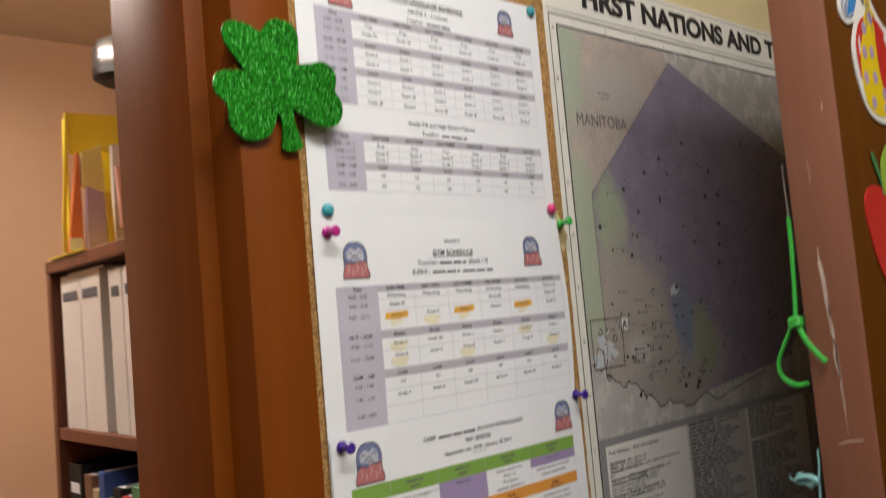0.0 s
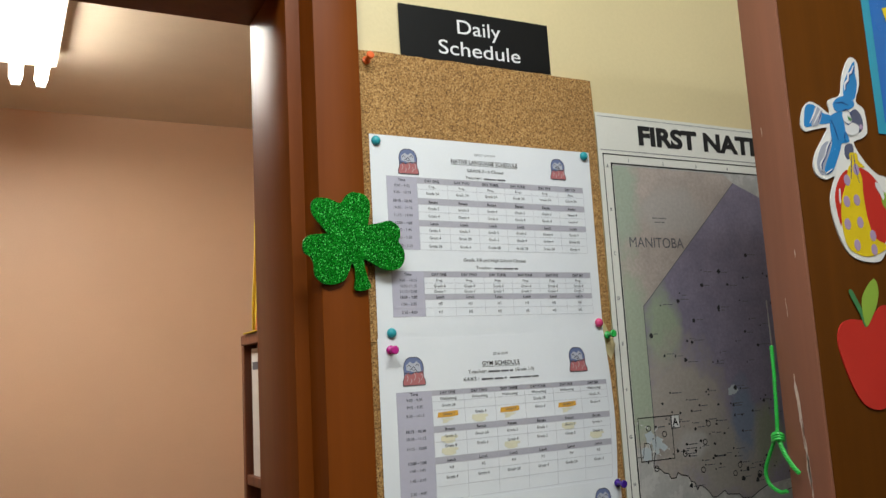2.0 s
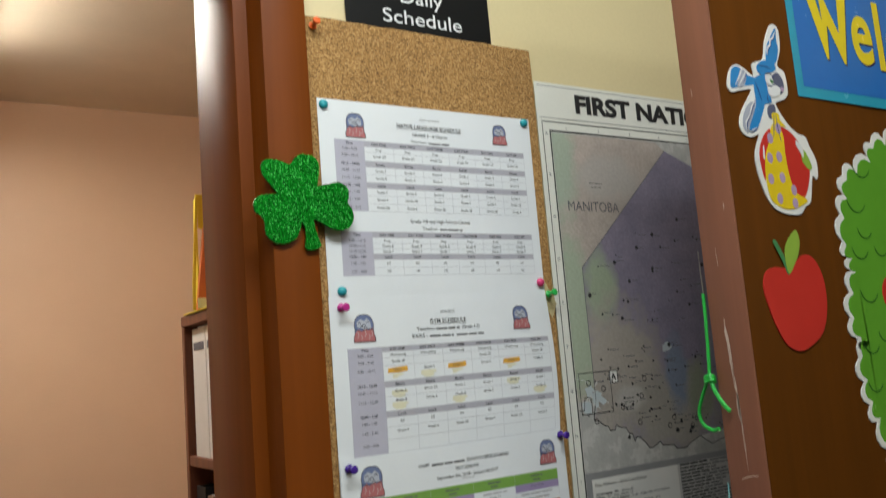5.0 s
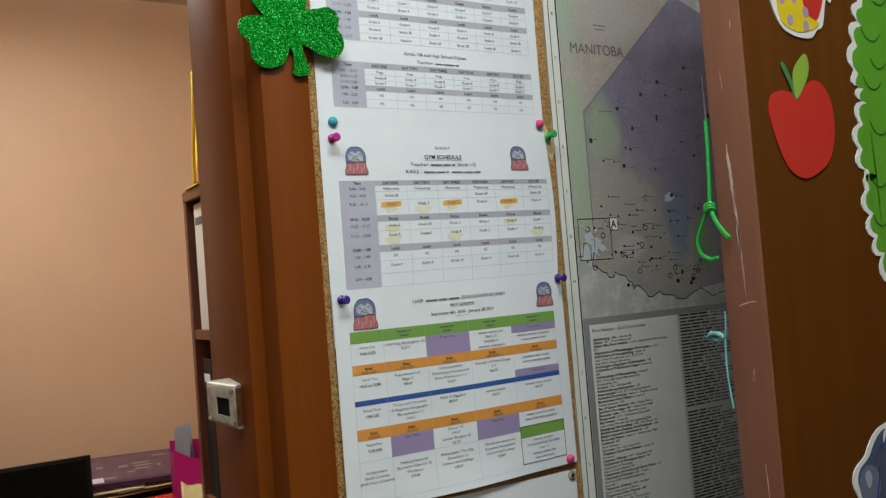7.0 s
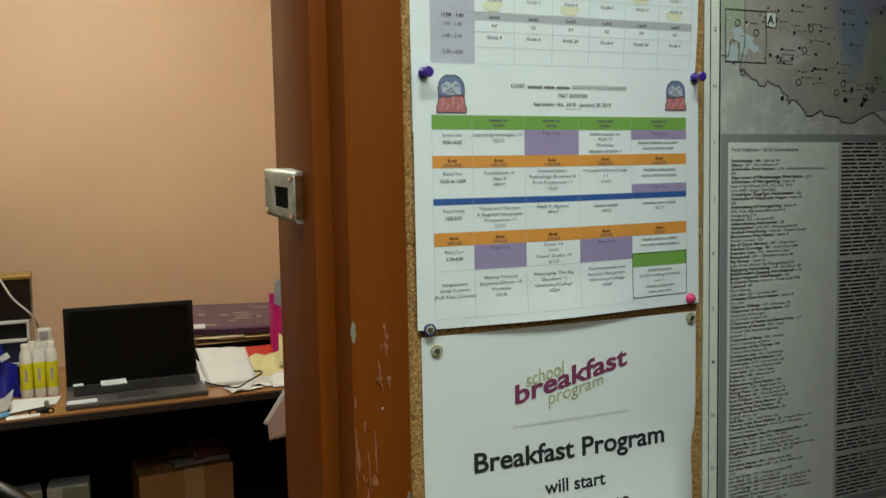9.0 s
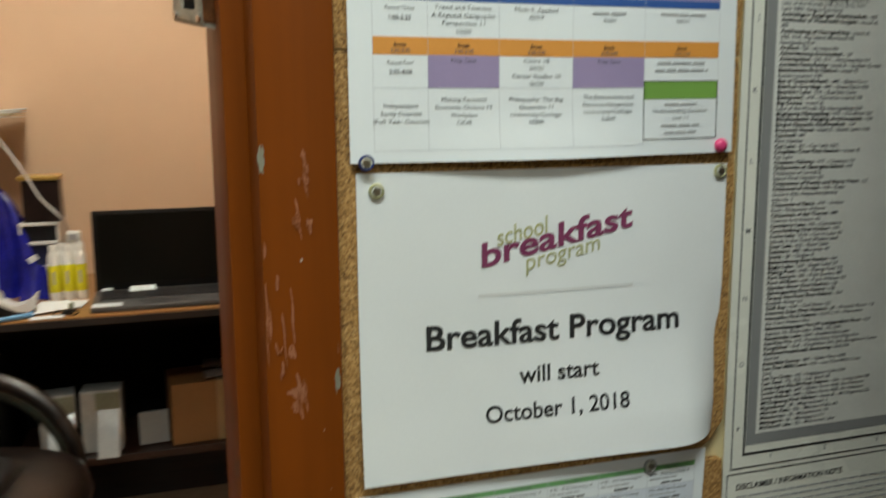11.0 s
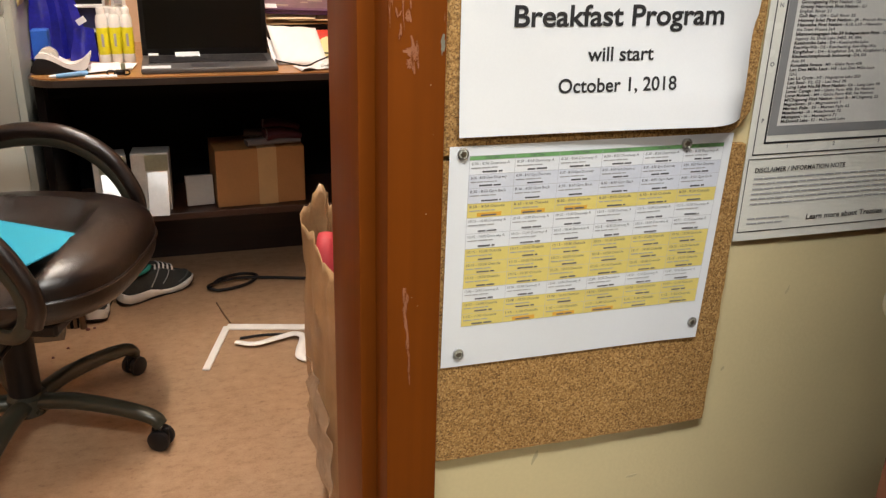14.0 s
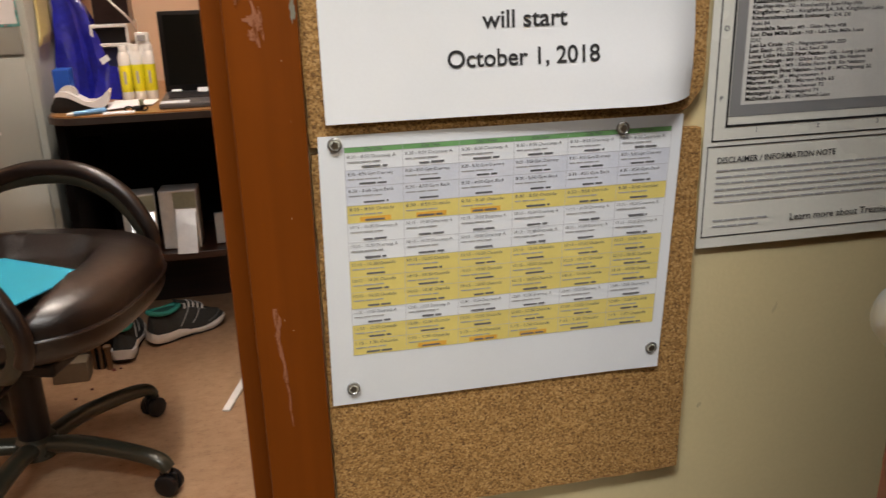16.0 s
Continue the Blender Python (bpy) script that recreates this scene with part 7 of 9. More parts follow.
note.poly([(0.0055 + 0.0025 * math.sin(2 * k), 0.009 + 0.0258 * k) for k in range(9)] + [(0.0825 - 0.0025 * math.sin(1.7 * k), 0.216 - 0.0258 * k) for k in range(9)], flat("white_note_ink", (0.72, 0.72, 0.72)))
rnd = random.Random(31)
PETAL = [flat(n + "_petal_ink", c) for n, c in (("pink", (0.55, 0.22, 0.26)), ("mint", (0.10, 0.42, 0.38)), ("deep_teal", (0.03, 0.22, 0.24)))]
for k in range(64):
    e, f = k % 4, rnd.random()
    a, b = ((f * 0.088, 0.004), (f * 0.088, 0.220), (0.004, f * 0.224), (0.084, f * 0.224))[e]
    r = rnd.uniform(0.0016, 0.0036)
    note.poly([(min(0.0875, max(0.0005, a + r * math.cos(q))), min(0.2235, max(0.0005, b + r * math.sin(q)))) for q in [math.pi * n / 3 for n in range(6)]], rnd.choice(PETAL), 0.0004 + 0.000004 * k)
note.ink_on()
bm = bmesh.new()
cols = [[bm.verts.new((CX1 + 0.003 + 0.012 * max(0, f - 0.3) * math.sin(3 * g + 0.5), 2.056 + 0.255 * g + 0.055 * f * (1 - f) * 4 * (1 - g) + 0.02 * f, 1.282 - 0.290 * f - 0.012 * f * (1 - g))) for g in [q / 6 for q in range(7)]] for f in [q / 12 for q in range(13)]]
for a, b in zip(cols, cols[1:]):
    for k in range(6):
        bm.faces.new((a[k], a[k + 1], b[k + 1], b[k]))
ob = tagged(link_mesh("yellow_sheet", bm, flat("faded_yellow_paper", (0.47, 0.41, 0.18)), smooth=True), "faded yellow paper sheet taped to the cabinet side", "paper")
md = ob.modifiers.new("thickness", "SOLIDIFY")
md.thickness = 0.0006
# things on the cabinet
tray = thing("desk_tray", (-0.80, 2.20, CTOP), "black tray with coloured odds and ends", "tray")
part("bottom", boxed(-0.985, -0.700, 2.05, 2.35, CTOP, CTOP + 0.012, 0.002), BLACK, tray)
part("rim", boxed(-0.985, -0.700, 2.05, 2.058, CTOP + 0.012, CTOP + 0.026, 0.002), BLACK, tray)
tagged(link_mesh("white_box", boxed(-0.705 + 0.012, -0.612 - 0.02, 2.09, 2.25, CTOP, CTOP + 0.085, 0.003), flat("white_box_card", (0.72, 0.70, 0.66))), "small plain white card box", "box")
tagged(link_mesh("ink_bottle", lathe(bmesh.new(), [(0.0, 0.0), (0.022, 0.0), (0.023, 0.05), (0.012, 0.062), (0.012, 0.075), (0.0, 0.075)], pose(-0.77, 2.12, CTOP + 0.0125), 18), flat("violet_plastic", (0.10, 0.08, 0.42), 0.3), smooth=True), "violet plastic bottle in the tray", "bottle")
bm = bmesh.new()
sweep(bm, [(-0.672, 2.05, CTOP + 0.004), (-0.650, 2.055, CTOP + 0.018), (-0.632, 2.06, CTOP + 0.05), (-0.626, 2.065, CTOP + 0.062)], 0.005, 8)
sweep(bm, [(-0.680, 2.05, CTOP + 0.006), (-0.645, 2.05, CTOP + 0.010), (-0.624, 2.055, CTOP + 0.006)], 0.005, 8)
tagged(link_mesh("green_clip", bm, flat("mint_green_plastic", (0.03, 0.42, 0.24), 0.35), smooth=True), "mint green plastic clip lying on the cabinet", "clip")
roll = thing("tape_roll", (-0.655, 2.40, CTOP), "clear packing tape roll lying on its side", "tape roll")
bm = bmesh.new()
lathe(bm, [(0.030, 0.0), (0.048, 0.0), (0.048, 0.045), (0.030, 0.045), (0.030, 0.0)], pose(-0.672, 2.40, CTOP + 0.048, 0, 90, 0), 24)
part("band", bm, plain("glassy_tape", (0.55, 0.50, 0.42), 0.15, vary=0.1), roll, smooth=True)
pile = thing("paper_pile", (-0.62, 2.33, CTOP), "loose white papers overhanging the cabinet edge", "paper pile")
for k in range(4):
    bm = bmesh.new()
    box(bm, -0.11, 0.11, -0.14, 0.14, 0, 0.003, m=pose(-0.620 + 0.012 * k, 2.40, CTOP + 0.001 + 0.0062 * k, 0, -1 - k, 4 * k - 5))
    part("sheet", bm, PAPER if k != 1 else flat("pale_yellow_paper", (0.66, 0.60, 0.40)), pile)
cable = bmesh.new()
sweep(cable, [(-0.630, 2.31, CTOP + 0.004), (-0.590, 2.30, CTOP + 0.002), (-0.522, 2.28, 1.248), (-0.472, 2.262, 1.167), (-0.435, 2.255, 1.097), (-0.389, 2.250, 1.046), (-0.372, 2.300, 1.000), (-0.368, 2.37, 0.90), (-0.365, 2.42, 0.812)], 0.0035, 8)
tagged(link_mesh("white_cable", cable, flat("white_cable_jacket", (0.70, 0.66, 0.64), 0.4), smooth=True), "white cable hanging from the cabinet to the desk", "cable")
cable = bmesh.new()
sweep(cable, [(-0.618, 2.34, CTOP + 0.005), (-0.612, 2.36, 1.31), (-0.606, 2.40, 1.20), (-0.606, 2.42, 1.05), (-0.606, 2.43, 0.83)], 0.003, 8)
tagged(link_mesh("black_cable", cable, BLACK, smooth=True), "black cable hanging down the cabinet side", "cable")

for k, (x, y, r) in enumerate(((-0.640, 2.27, 0.030), (-0.615, 2.30, 0.022))):
    cable = bmesh.new()
    sweep(cable, [(x + r * (1 + 0.2 * math.sin(3 * q)) * math.cos(q), y + 0.8 * r * math.sin(q), CTOP + 0.036 + 0.010 * math.sin(2 * q + k)) for q in [0.55 * n for n in range(14)]], 0.0028, 6, 3)
    tagged(link_mesh("coiled_cable", cable, BLACK, smooth=True), "black cable coiled on the papers", "cable", "coils on the cabinet")

# ---- desk ----
DESK_WOOD = wood_material("desk_laminate", (0.26, 0.12, 0.04), (0.42, 0.21, 0.075), 0.3, (3, 40, 40))
DZ = 0.805
desk = thing("desk", (-0.06, 2.22, 0), "wood-topped desk with black edge and dark kneehole", "desk")
corner = [(-0.600 + 0.09 * (1 - math.sin(a)), 1.885 + 0.09 * (1 - math.cos(a))) for a in [math.pi / 2 * k / 8 for k in range(9)]]
bm = bmesh.new()
prism(bm, [(0.462, 1.885), (0.462, 2.585), (-0.600, 2.585)] + corner[::-1], 0.019, pose(0, 0, DZ - 0.0225))
bmesh.ops.recalc_face_normals(bm, faces=bm.faces[:])
part("edge_band", bm, plain("dark_edge_band", (0.035, 0.026, 0.022), 0.35, vary=0.2), desk, "black rounded edging")
bm = bmesh.new()
inner = [(-0.600 + 0.008 + 0.085 * (1 - math.sin(a)), 1.885 + 0.008 + 0.085 * (1 - math.cos(a))) for a in [math.pi / 2 * k / 8 for k in range(9)]]
prism(bm, [(0.458, 1.893), (0.458, 2.580), (-0.592, 2.580)] + inner[::-1], 0.0035, pose(0, 0, DZ - 0.0034))
bmesh.ops.recalc_face_normals(bm, faces=bm.faces[:])
part("desktop", bm, DESK_WOOD, desk, "orange-brown wood laminate top")
# panels and apron have the shade below the desktop in their colour
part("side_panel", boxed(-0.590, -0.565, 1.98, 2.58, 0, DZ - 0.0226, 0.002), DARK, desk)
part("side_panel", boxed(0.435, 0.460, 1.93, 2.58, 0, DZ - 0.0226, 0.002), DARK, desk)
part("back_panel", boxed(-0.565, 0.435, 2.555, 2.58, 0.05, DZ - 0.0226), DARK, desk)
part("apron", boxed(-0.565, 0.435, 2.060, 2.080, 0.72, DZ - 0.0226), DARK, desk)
# one red wood, dimmed for under-desk shade and more so on the kick board
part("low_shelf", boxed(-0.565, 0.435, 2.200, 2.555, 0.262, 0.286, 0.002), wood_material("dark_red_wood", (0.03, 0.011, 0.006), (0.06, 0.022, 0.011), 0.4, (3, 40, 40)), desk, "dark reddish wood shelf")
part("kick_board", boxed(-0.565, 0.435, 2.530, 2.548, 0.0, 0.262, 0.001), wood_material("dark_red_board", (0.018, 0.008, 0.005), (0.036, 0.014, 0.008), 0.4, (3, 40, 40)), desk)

# under the desk
CARDBOARD = plain("cardboard", (0.36, 0.175, 0.060), 0.7, vary=0.12, big=5, small=160, bumps=0.15)
carton = thing("carton", (0.045, 2.33, 0.286), "closed brown cardboard carton with a strip of tape", "carton")
bm = bmesh.new()
box(bm, -0.153, 0.153, -0.10, 0.10, 0, 0.202, 0.003, m=pose(0.047, 2.335, 0.286, 0, 0, 4))
part("body", bm, CARDBOARD, carton)
bm = bmesh.new()
box(bm, -0.010, 0.055, -0.1012, 0.1012, -0.0001, 0.2032, 0.0005, m=pose(0.047, 2.335, 0.286, 0, 0, 4))
part("tape_strip", bm, plain("buff_packing_tape", (0.46, 0.30, 0.14), 0.3, vary=0.08), carton, "shiny buff packing tape")
pair = thing("maroon_slippers", (0.10, 2.33, 0.49), "maroon and grey soft shoes lying on the carton", "slippers")
MAROON, PALE_FELT = plain("maroon_cloth", (0.075, 0.010, 0.018), 0.75, vary=0.3), flat("grey_felt", (0.20, 0.17, 0.16), 0.8)
for dy, up, turn in ((0.0, 0.0, 8), (0.055, 0.016, -6)):
    m = pose(0.095, 2.28 + dy, 0.4892 + up, 0, 0, turn)
    bm = bmesh.new()
    sweep(bm, [m @ Vector(q) for q in ((-0.085, 0, 0.012), (-0.03, 0, 0.013), (0.04, 0, 0.013), (0.10, 0, 0.012))], 0.036, 14, 5, 0.30)
    part("sole", bm, PALE_FELT, pair, "pale grey felt sole", smooth=True)
    bm = bmesh.new()
    sweep(bm, [m @ Vector(q) for q in ((-0.020, 0, 0.034), (0.02, 0, 0.040), (0.07, 0, 0.034), (0.105, 0, 0.022))], [0.038, 0.026], 14, 6, 0.62)
    part("upper", bm, MAROON, pair, smooth=True)
    bm = bmesh.new()
    sweep(bm, [m @ Vector((-0.020 + 0.004 * math.sin(q), 0.036 * math.cos(q), 0.030 + 0.028 * math.sin(q))) for q in [math.pi * k / 8 for k in range(9)]], 0.0028, 6, 2)
    part("binding", bm, PALE_FELT, pair, "pale edge binding", smooth=True)
SILVER_CARD = plain("silver_foil_card", (0.74, 0.74, 0.70), 0.24, 0.25, 0.15, 18, 120, 0.12)
BAND_INK, FOIL_HIGHLIGHT = plain("grey_foil_band", (0.40, 0.42, 0.31), 0.3, 0.3, 0.2), plain("pale_foil", (0.92, 0.92, 0.90), 0.20, 0.5, 0.08, 20, 90, 0.12)


def foil_carton(x0, x1, y, high, turn, split, label):
    """A shiny carton: silver card, a dull band round its head, a folded flap at one side and a pale leaning wedge that
    stands for a lamp highlight on its face.
    """
    w = x1 - x0
    m = pose((x0 + x1) / 2, y, 0.2862, 0, 0, turn)
    c = thing("foil_carton", ((x0 + x1) / 2, y, 0.2862), label, "carton", "cartons under the desk", turn=turn)
    part("body", placed(boxed(-w / 2, w / 2, -0.045, 0.045, 0.0, high, 0.004), m), SILVER_CARD, c, smooth=True)
    part("head_band", placed(boxed(-w / 2 + 0.003, w / 2 - 0.003, -0.0466, -0.044, high * 0.70, high - 0.006, 0.0005), m), BAND_INK, c, "dull grey band")
    # wedge tilted and paled so that the face shows a lamp's reflection
    lean = [(-0.044, 0.0005), (-0.044, high * 0.68), (-0.048, high * 0.68), (-0.104, 0.0005)]
    bm = standing(bmesh.new(), ccw(lean), -w / 2 + w * split, w * (1 - split) - 0.006, 0.001)
    part("front_panel", placed(bm, m), FOIL_HIGHLIGHT, c, "shiny pale foil front")
    part("flap", placed(boxed(-w / 2 + 0.002, -w / 2 + w * split - 0.006, -0.0480, -0.044, 0.004, high - 0.004, 0.0006), m), SILVER_CARD, c, "folded side flap")
    return c


foil_carton(-0.495, -0.388, 2.300, 0.195, 6, 0.22, "silver foil carton with a pale front standing under the desk")
foil_carton(-0.368, -0.246, 2.290, 0.202, -4, 0.42, "shiny silver carton with a bright white label")
bm = bmesh.new()
box(bm, -0.046, 0.046, -0.012, 0.012, 0, 0.104, 0.002, m=pose(-0.155, 2.270, 0.2885, -8, 0, 5))
tagged(link_mesh("grey_card_box", bm, plain("pale_grey_card", (0.42, 0.42, 0.40), 0.5, vary=0.1)), "small flat pale grey card box leaning", "box")

# ---- laptop ----
laptop = thing("laptop", (-0.10, 2.05, DZ), "open black laptop with sticky notes on its keyboard", "laptop")
part("base", boxed(-0.295, 0.095, 1.925, 2.185, DZ + 0.0005, DZ + 0.0155, 0.004), plain("dark_grey_laptop", (0.075, 0.075, 0.078), 0.36, vary=0.1), laptop, smooth=True)
part("keyboard", boxed(-0.275, 0.075, 2.025, 2.155, DZ + 0.0150, DZ + 0.0170, 0.001), BLACK, laptop)
rnd = random.Random(2)
bm = bmesh.new()
for r in range(5):
    for k in range(14):
        box(bm, -0.270 + 0.0245 * k, -0.249 + 0.0245 * k, 2.030 + 0.0245 * r, 2.050 + 0.0245 * r, DZ + 0.0167, DZ + 0.0185)
tagged(part("keys", bm, plain("laptop_keys", (0.02, 0.02, 0.022), 0.45), laptop), kind="stuff")
part("touchpad", boxed(-0.155, -0.045, 1.945, 2.010, DZ + 0.0153, DZ + 0.0162, 0.001), plain("touchpad_grey", (0.05, 0.05, 0.055), 0.35), laptop)
lid = boxed(-0.295, 0.090, -0.006, 0.006, 0.0, 0.242, 0.004, m=pose(0, 2.178, DZ + 0.0135, -4, 0, 0))
lid = part("lid", lid, plain("laptop_lid", (0.006, 0.006, 0.006), 0.45, gloss=0.2), laptop, smooth=True)
part("screen", boxed(-0.280, 0.075, -0.0068, -0.0055, 0.022, 0.230, m=pose(0, 2.178, DZ + 0.0135, -4, 0, 0)), plain("dark_screen", (0.004, 0.004, 0.003), 0.35, vary=0.05, gloss=0.15), lid, "dark switched-off screen")
STICKY = flat("pale_blue_note_paper", (0.66, 0.72, 0.76))
for x, y, w, h, a in ((-0.252, 1.953, 0.080, 0.044, 0), (-0.160, 2.140, 0.074, 0.052, 3), (-0.262, 2.166, 0.030, 0.020, 0)):
    bm = bmesh.new()
    box(bm, -w / 2, w / 2, -h / 2, h / 2, 0, 0.0012, m=pose(x, y, DZ + (0.0195 if y > 2.1 else 0.0159), 12 if y > 2.1 else 0, 0, a))
    tagged(link_mesh("sticky_note", bm, STICKY), "pale sticky note on the laptop", "sticky note", "notes on the laptop")

# ---- things on the desk ----
BAG_BLUE = plain("shiny_blue_bag", (0.010, 0.013, 0.27), 0.24, vary=0.35, big=14, small=80, bumps=0.15)
bag = thing("gift_bag", (-0.54, 2.30, DZ), "tall shiny royal blue gift bag leaning", "gift bag")
def crumple(p, amount, seed):
    q = p * 15 + Vector((seed, 0, 0))
    return p + Vector((noise.noise(q), noise.noise(q + Vector((9, 0, 0))), 0.4 * noise.noise(q + Vector((0, 9, 0))))) * amount


bm = bmesh.new()
rings = []
for j in range(15):
    f = j / 14
    z = DZ + 0.0005 + 0.338 * f
    left, right = -0.622 + 0.022 * f, -0.452 - 0.020 * f - 0.070 * f ** 2.2
    mid, half, deep = (left + right) / 2, (right - left) / 2, 0.070 - 0.052 * f
    ring = []
    for a, b in ((-1, -0.9), (-0.62, -1), (-0.25, -0.86), (0.12, -1.08), (0.30, -0.80), (0.66, -1.02), (1, -0.9), (0.90, 0.0), (1, 0.9), (0.3, 1), (-0.4, 0.94), (-1, 1), (-0.92, 0.0)):
        ring.append(bm.verts.new(crumple(Vector((mid + half * a, 2.300 + 0.02 * f + deep * b, z - (0.030 * f * f if a > 0.5 else 0.0) - (0.012 * f if a in (0.12, 0.30) else 0.0))), 0.008 * (0.3 + f) if 0 < j else 0.0, 2)))
    rings.append(ring)
for a, b in zip(rings, rings[1:]):
    for k in range(13):
        bm.faces.new((a[k], a[(k + 1) % 13], b[(k + 1) % 13], b[k]))
bm.faces.new(rings[0][::-1])
bmesh.ops.subdivide_edges(bm, edges=bm.edges[:], cuts=1, smooth=0.3)
part("body", bm, BAG_BLUE, bag, smooth=True)
bm = bmesh.new()
bmesh.ops.create_grid(bm, x_segments=7, y_segments=6, size=0.5)
for v in bm.verts:
    a, b = v.co.x, v.co.y + 0.5
    v.co = crumple(Vector((-0.462 + 0.082 * a * (1.0 - 0.2 * b), 2.172 + 0.045 * b + 0.012 * math.cos(5 * a), DZ + 0.001 + 0.094 * b)), 0.012 * b, 7)
bmesh.ops.recalc_face_normals(bm, faces=bm.faces[:])
bmesh.ops.solidify(bm, geom=bm.faces[:], thickness=0.002)
part("crumpled_flap", bm, BAG_BLUE, bag, "crumpled shiny blue fold", smooth=True)
part("tag", boxed(-0.476, -0.448, 2.196, 2.198, 0.916, 0.934, 0.0004, m=pose(-0.462, 2.197, 0.925, 0, -30, 0) @ pose(0.462, -2.197, -0.925)), PAPER, bag, "small white gift tag")
# added block that stands in for the lighter foot of the gift bag
tagged(link_mesh("blue_carton", boxed(-0.590, -0.545, 2.06, 2.12, DZ, DZ + 0.11, 0.002), plain("bright_blue_carton", (0.012, 0.09, 0.46), 0.35)), "bright blue card carton behind the tape", "box")
rack = thing("letter_tray", (-0.44, 2.33, DZ), "white two-tier desk tray with dark openings", "letter tray")
for z in (0.0, 0.075, 0.150, 0.208):
    part("tier", boxed(-0.505, -0.393, 2.27, 2.50, DZ + z, DZ + z + 0.010, 0.002), flat("white_tray_plastic", (0.76, 0.75, 0.74), 0.35), rack)
for x in (-0.505, -0.401):
    part("upright", boxed(x, x + 0.008, 2.27, 2.50, DZ + 0.010, DZ + 0.208), flat("white_tray_side", (0.7, 0.69, 0.68), 0.35), rack)
# dark blocks fill the openings in place of the shade between tiers
part("dark_insert", boxed(-0.495, -0.403, 2.285, 2.49, DZ + 0.0105, DZ + 0.070), BLACK, rack)
part("dark_insert", boxed(-0.495, -0.403, 2.285, 2.49, DZ + 0.0855, DZ + 0.146), plain("navy_folder", (0.01, 0.015, 0.06), 0.5), rack)
part("dark_insert", boxed(-0.495, -0.403, 2.285, 2.49, DZ + 0.1605, DZ + 0.203), BLACK, rack)
tin = thing("gift_tin", (-0.435, 2.33, 1.02), "black gift tin with a gold lid", "tin")
part("body", boxed(-0.490, -0.385, 2.28, 2.39, DZ + 0.2185, DZ + 0.345, 0.003), plain("black_red_print", (0.020, 0.010, 0.010), 0.3, vary=0.6, big=24, small=60), tin)
part("lid", boxed(-0.500, -0.383, 2.272, 2.398, DZ + 0.345, DZ + 0.358, 0.003), plain("gold_lid", (0.55, 0.36, 0.10), 0.35, 0.6), tin, "gold card lid")
WHITE_PL, YELLOW_LB = flat("white_bottle_plastic", (0.76, 0.75, 0.72), 0.35), plain("yellow_bottle_label", (0.72, 0.66, 0.02), 0.4, vary=0.1)
PRINT_GREY = flat("bottle_print_grey", (0.36, 0.35, 0.36))
for k, (x, y) in enumerate(((-0.402, 2.150), (-0.367, 2.158), (-0.332, 2.158), (-0.384, 2.192))):
    b = thing("glue_bottle", (x, y, DZ), "white plastic bottle with a yellow label", "bottle", "bottles on the desk")
    bm = bmesh.new()
    lathe(bm, [(0.0, 0.0), (0.0165, 0.0), (0.0172, 0.004), (0.0172, 0.128), (0.014, 0.140), (0.010, 0.146), (0.0, 0.146)], pose(x, y, DZ + 0.0005), 20)
    part("body", bm, WHITE_PL, b, smooth=True)
    bm = bmesh.new()
    lathe(bm, [(0.0174, 0.026), (0.0176, 0.027), (0.0176, 0.104), (0.0174, 0.105)], pose(x, y, DZ + 0.0005), 20)
    part("label", bm, YELLOW_LB, b, "bright yellow wrap label", smooth=True)
    part("label_print", boxed(x - 0.0035, x + 0.0035, y - 0.0182, y - 0.0174, DZ + 0.050, DZ + 0.088), PRINT_GREY, b, "small grey printed panel")
    bm = bmesh.new()
    lathe(bm, [(0.0, 0.144), (0.0115, 0.144), (0.0118, 0.160), (0.0100, 0.163), (0.0, 0.163)], pose(x, y, DZ + 0.0005), 14)
    part("cap", bm, WHITE_PL, b, smooth=True)
jar = thing("pill_jar", (-0.355, 2.24, DZ), "white plastic jar with a small paper label", "jar")
bm = bmesh.new()
lathe(bm, [(0.0, 0.0), (0.026, 0.0), (0.027, 0.005), (0.027, 0.150), (0.020, 0.165), (0.0, 0.165)], pose(-0.352, 2.245, DZ + 0.0005), 22)
part("body", bm, WHITE_PL, jar, smooth=True)
bm = bmesh.new()
lathe(bm, [(0.0, 0.163), (0.021, 0.163), (0.021, 0.188), (0.019, 0.191), (0.0, 0.191)], pose(-0.352, 2.245, DZ + 0.0005), 22)
part("lid", bm, WHITE_PL, jar, smooth=True)
part("label", boxed(-0.364, -0.340, 2.2165, 2.2185, DZ + 0.168, DZ + 0.186, 0.0004), PRINT_GREY, jar, "small grey printed label")
tape = thing("tape_dispenser", (-0.505, 1.99, DZ), "black and white desktop tape dispenser", "tape dispenser")
bm = bmesh.new()
prof = blob_outline([(-0.075, 0.002), (-0.078, 0.022), (-0.066, 0.045), (-0.045, 0.050), (-0.020, 0.040), (0.010, 0.022), (0.040, 0.016), (0.060, 0.010), (0.064, 0.002)], 3)
prism(bm, prof, 0.055, Matrix.Translation((-0.505, 2.018, DZ + 0.0006)) @ WALL_POSE, 0.003)
bmesh.ops.recalc_face_normals(bm, faces=bm.faces[:])
part("base", bm, BLACK, tape, smooth=True)
bm = bmesh.new()
prism(bm, blob_outline([(-0.070, 0.046), (-0.055, 0.060), (-0.030, 0.056), (-0.005, 0.040), (0.020, 0.028), (0.050, 0.036), (0.072, 0.056), (0.076, 0.052), (0.064, 0.016), (0.040, 0.010), (0.010, 0.018), (-0.030, 0.040), (-0.055, 0.046)], 3), 0.058, Matrix.Translation((-0.505, 2.0195, DZ + 0.0006)) @ WALL_POSE)
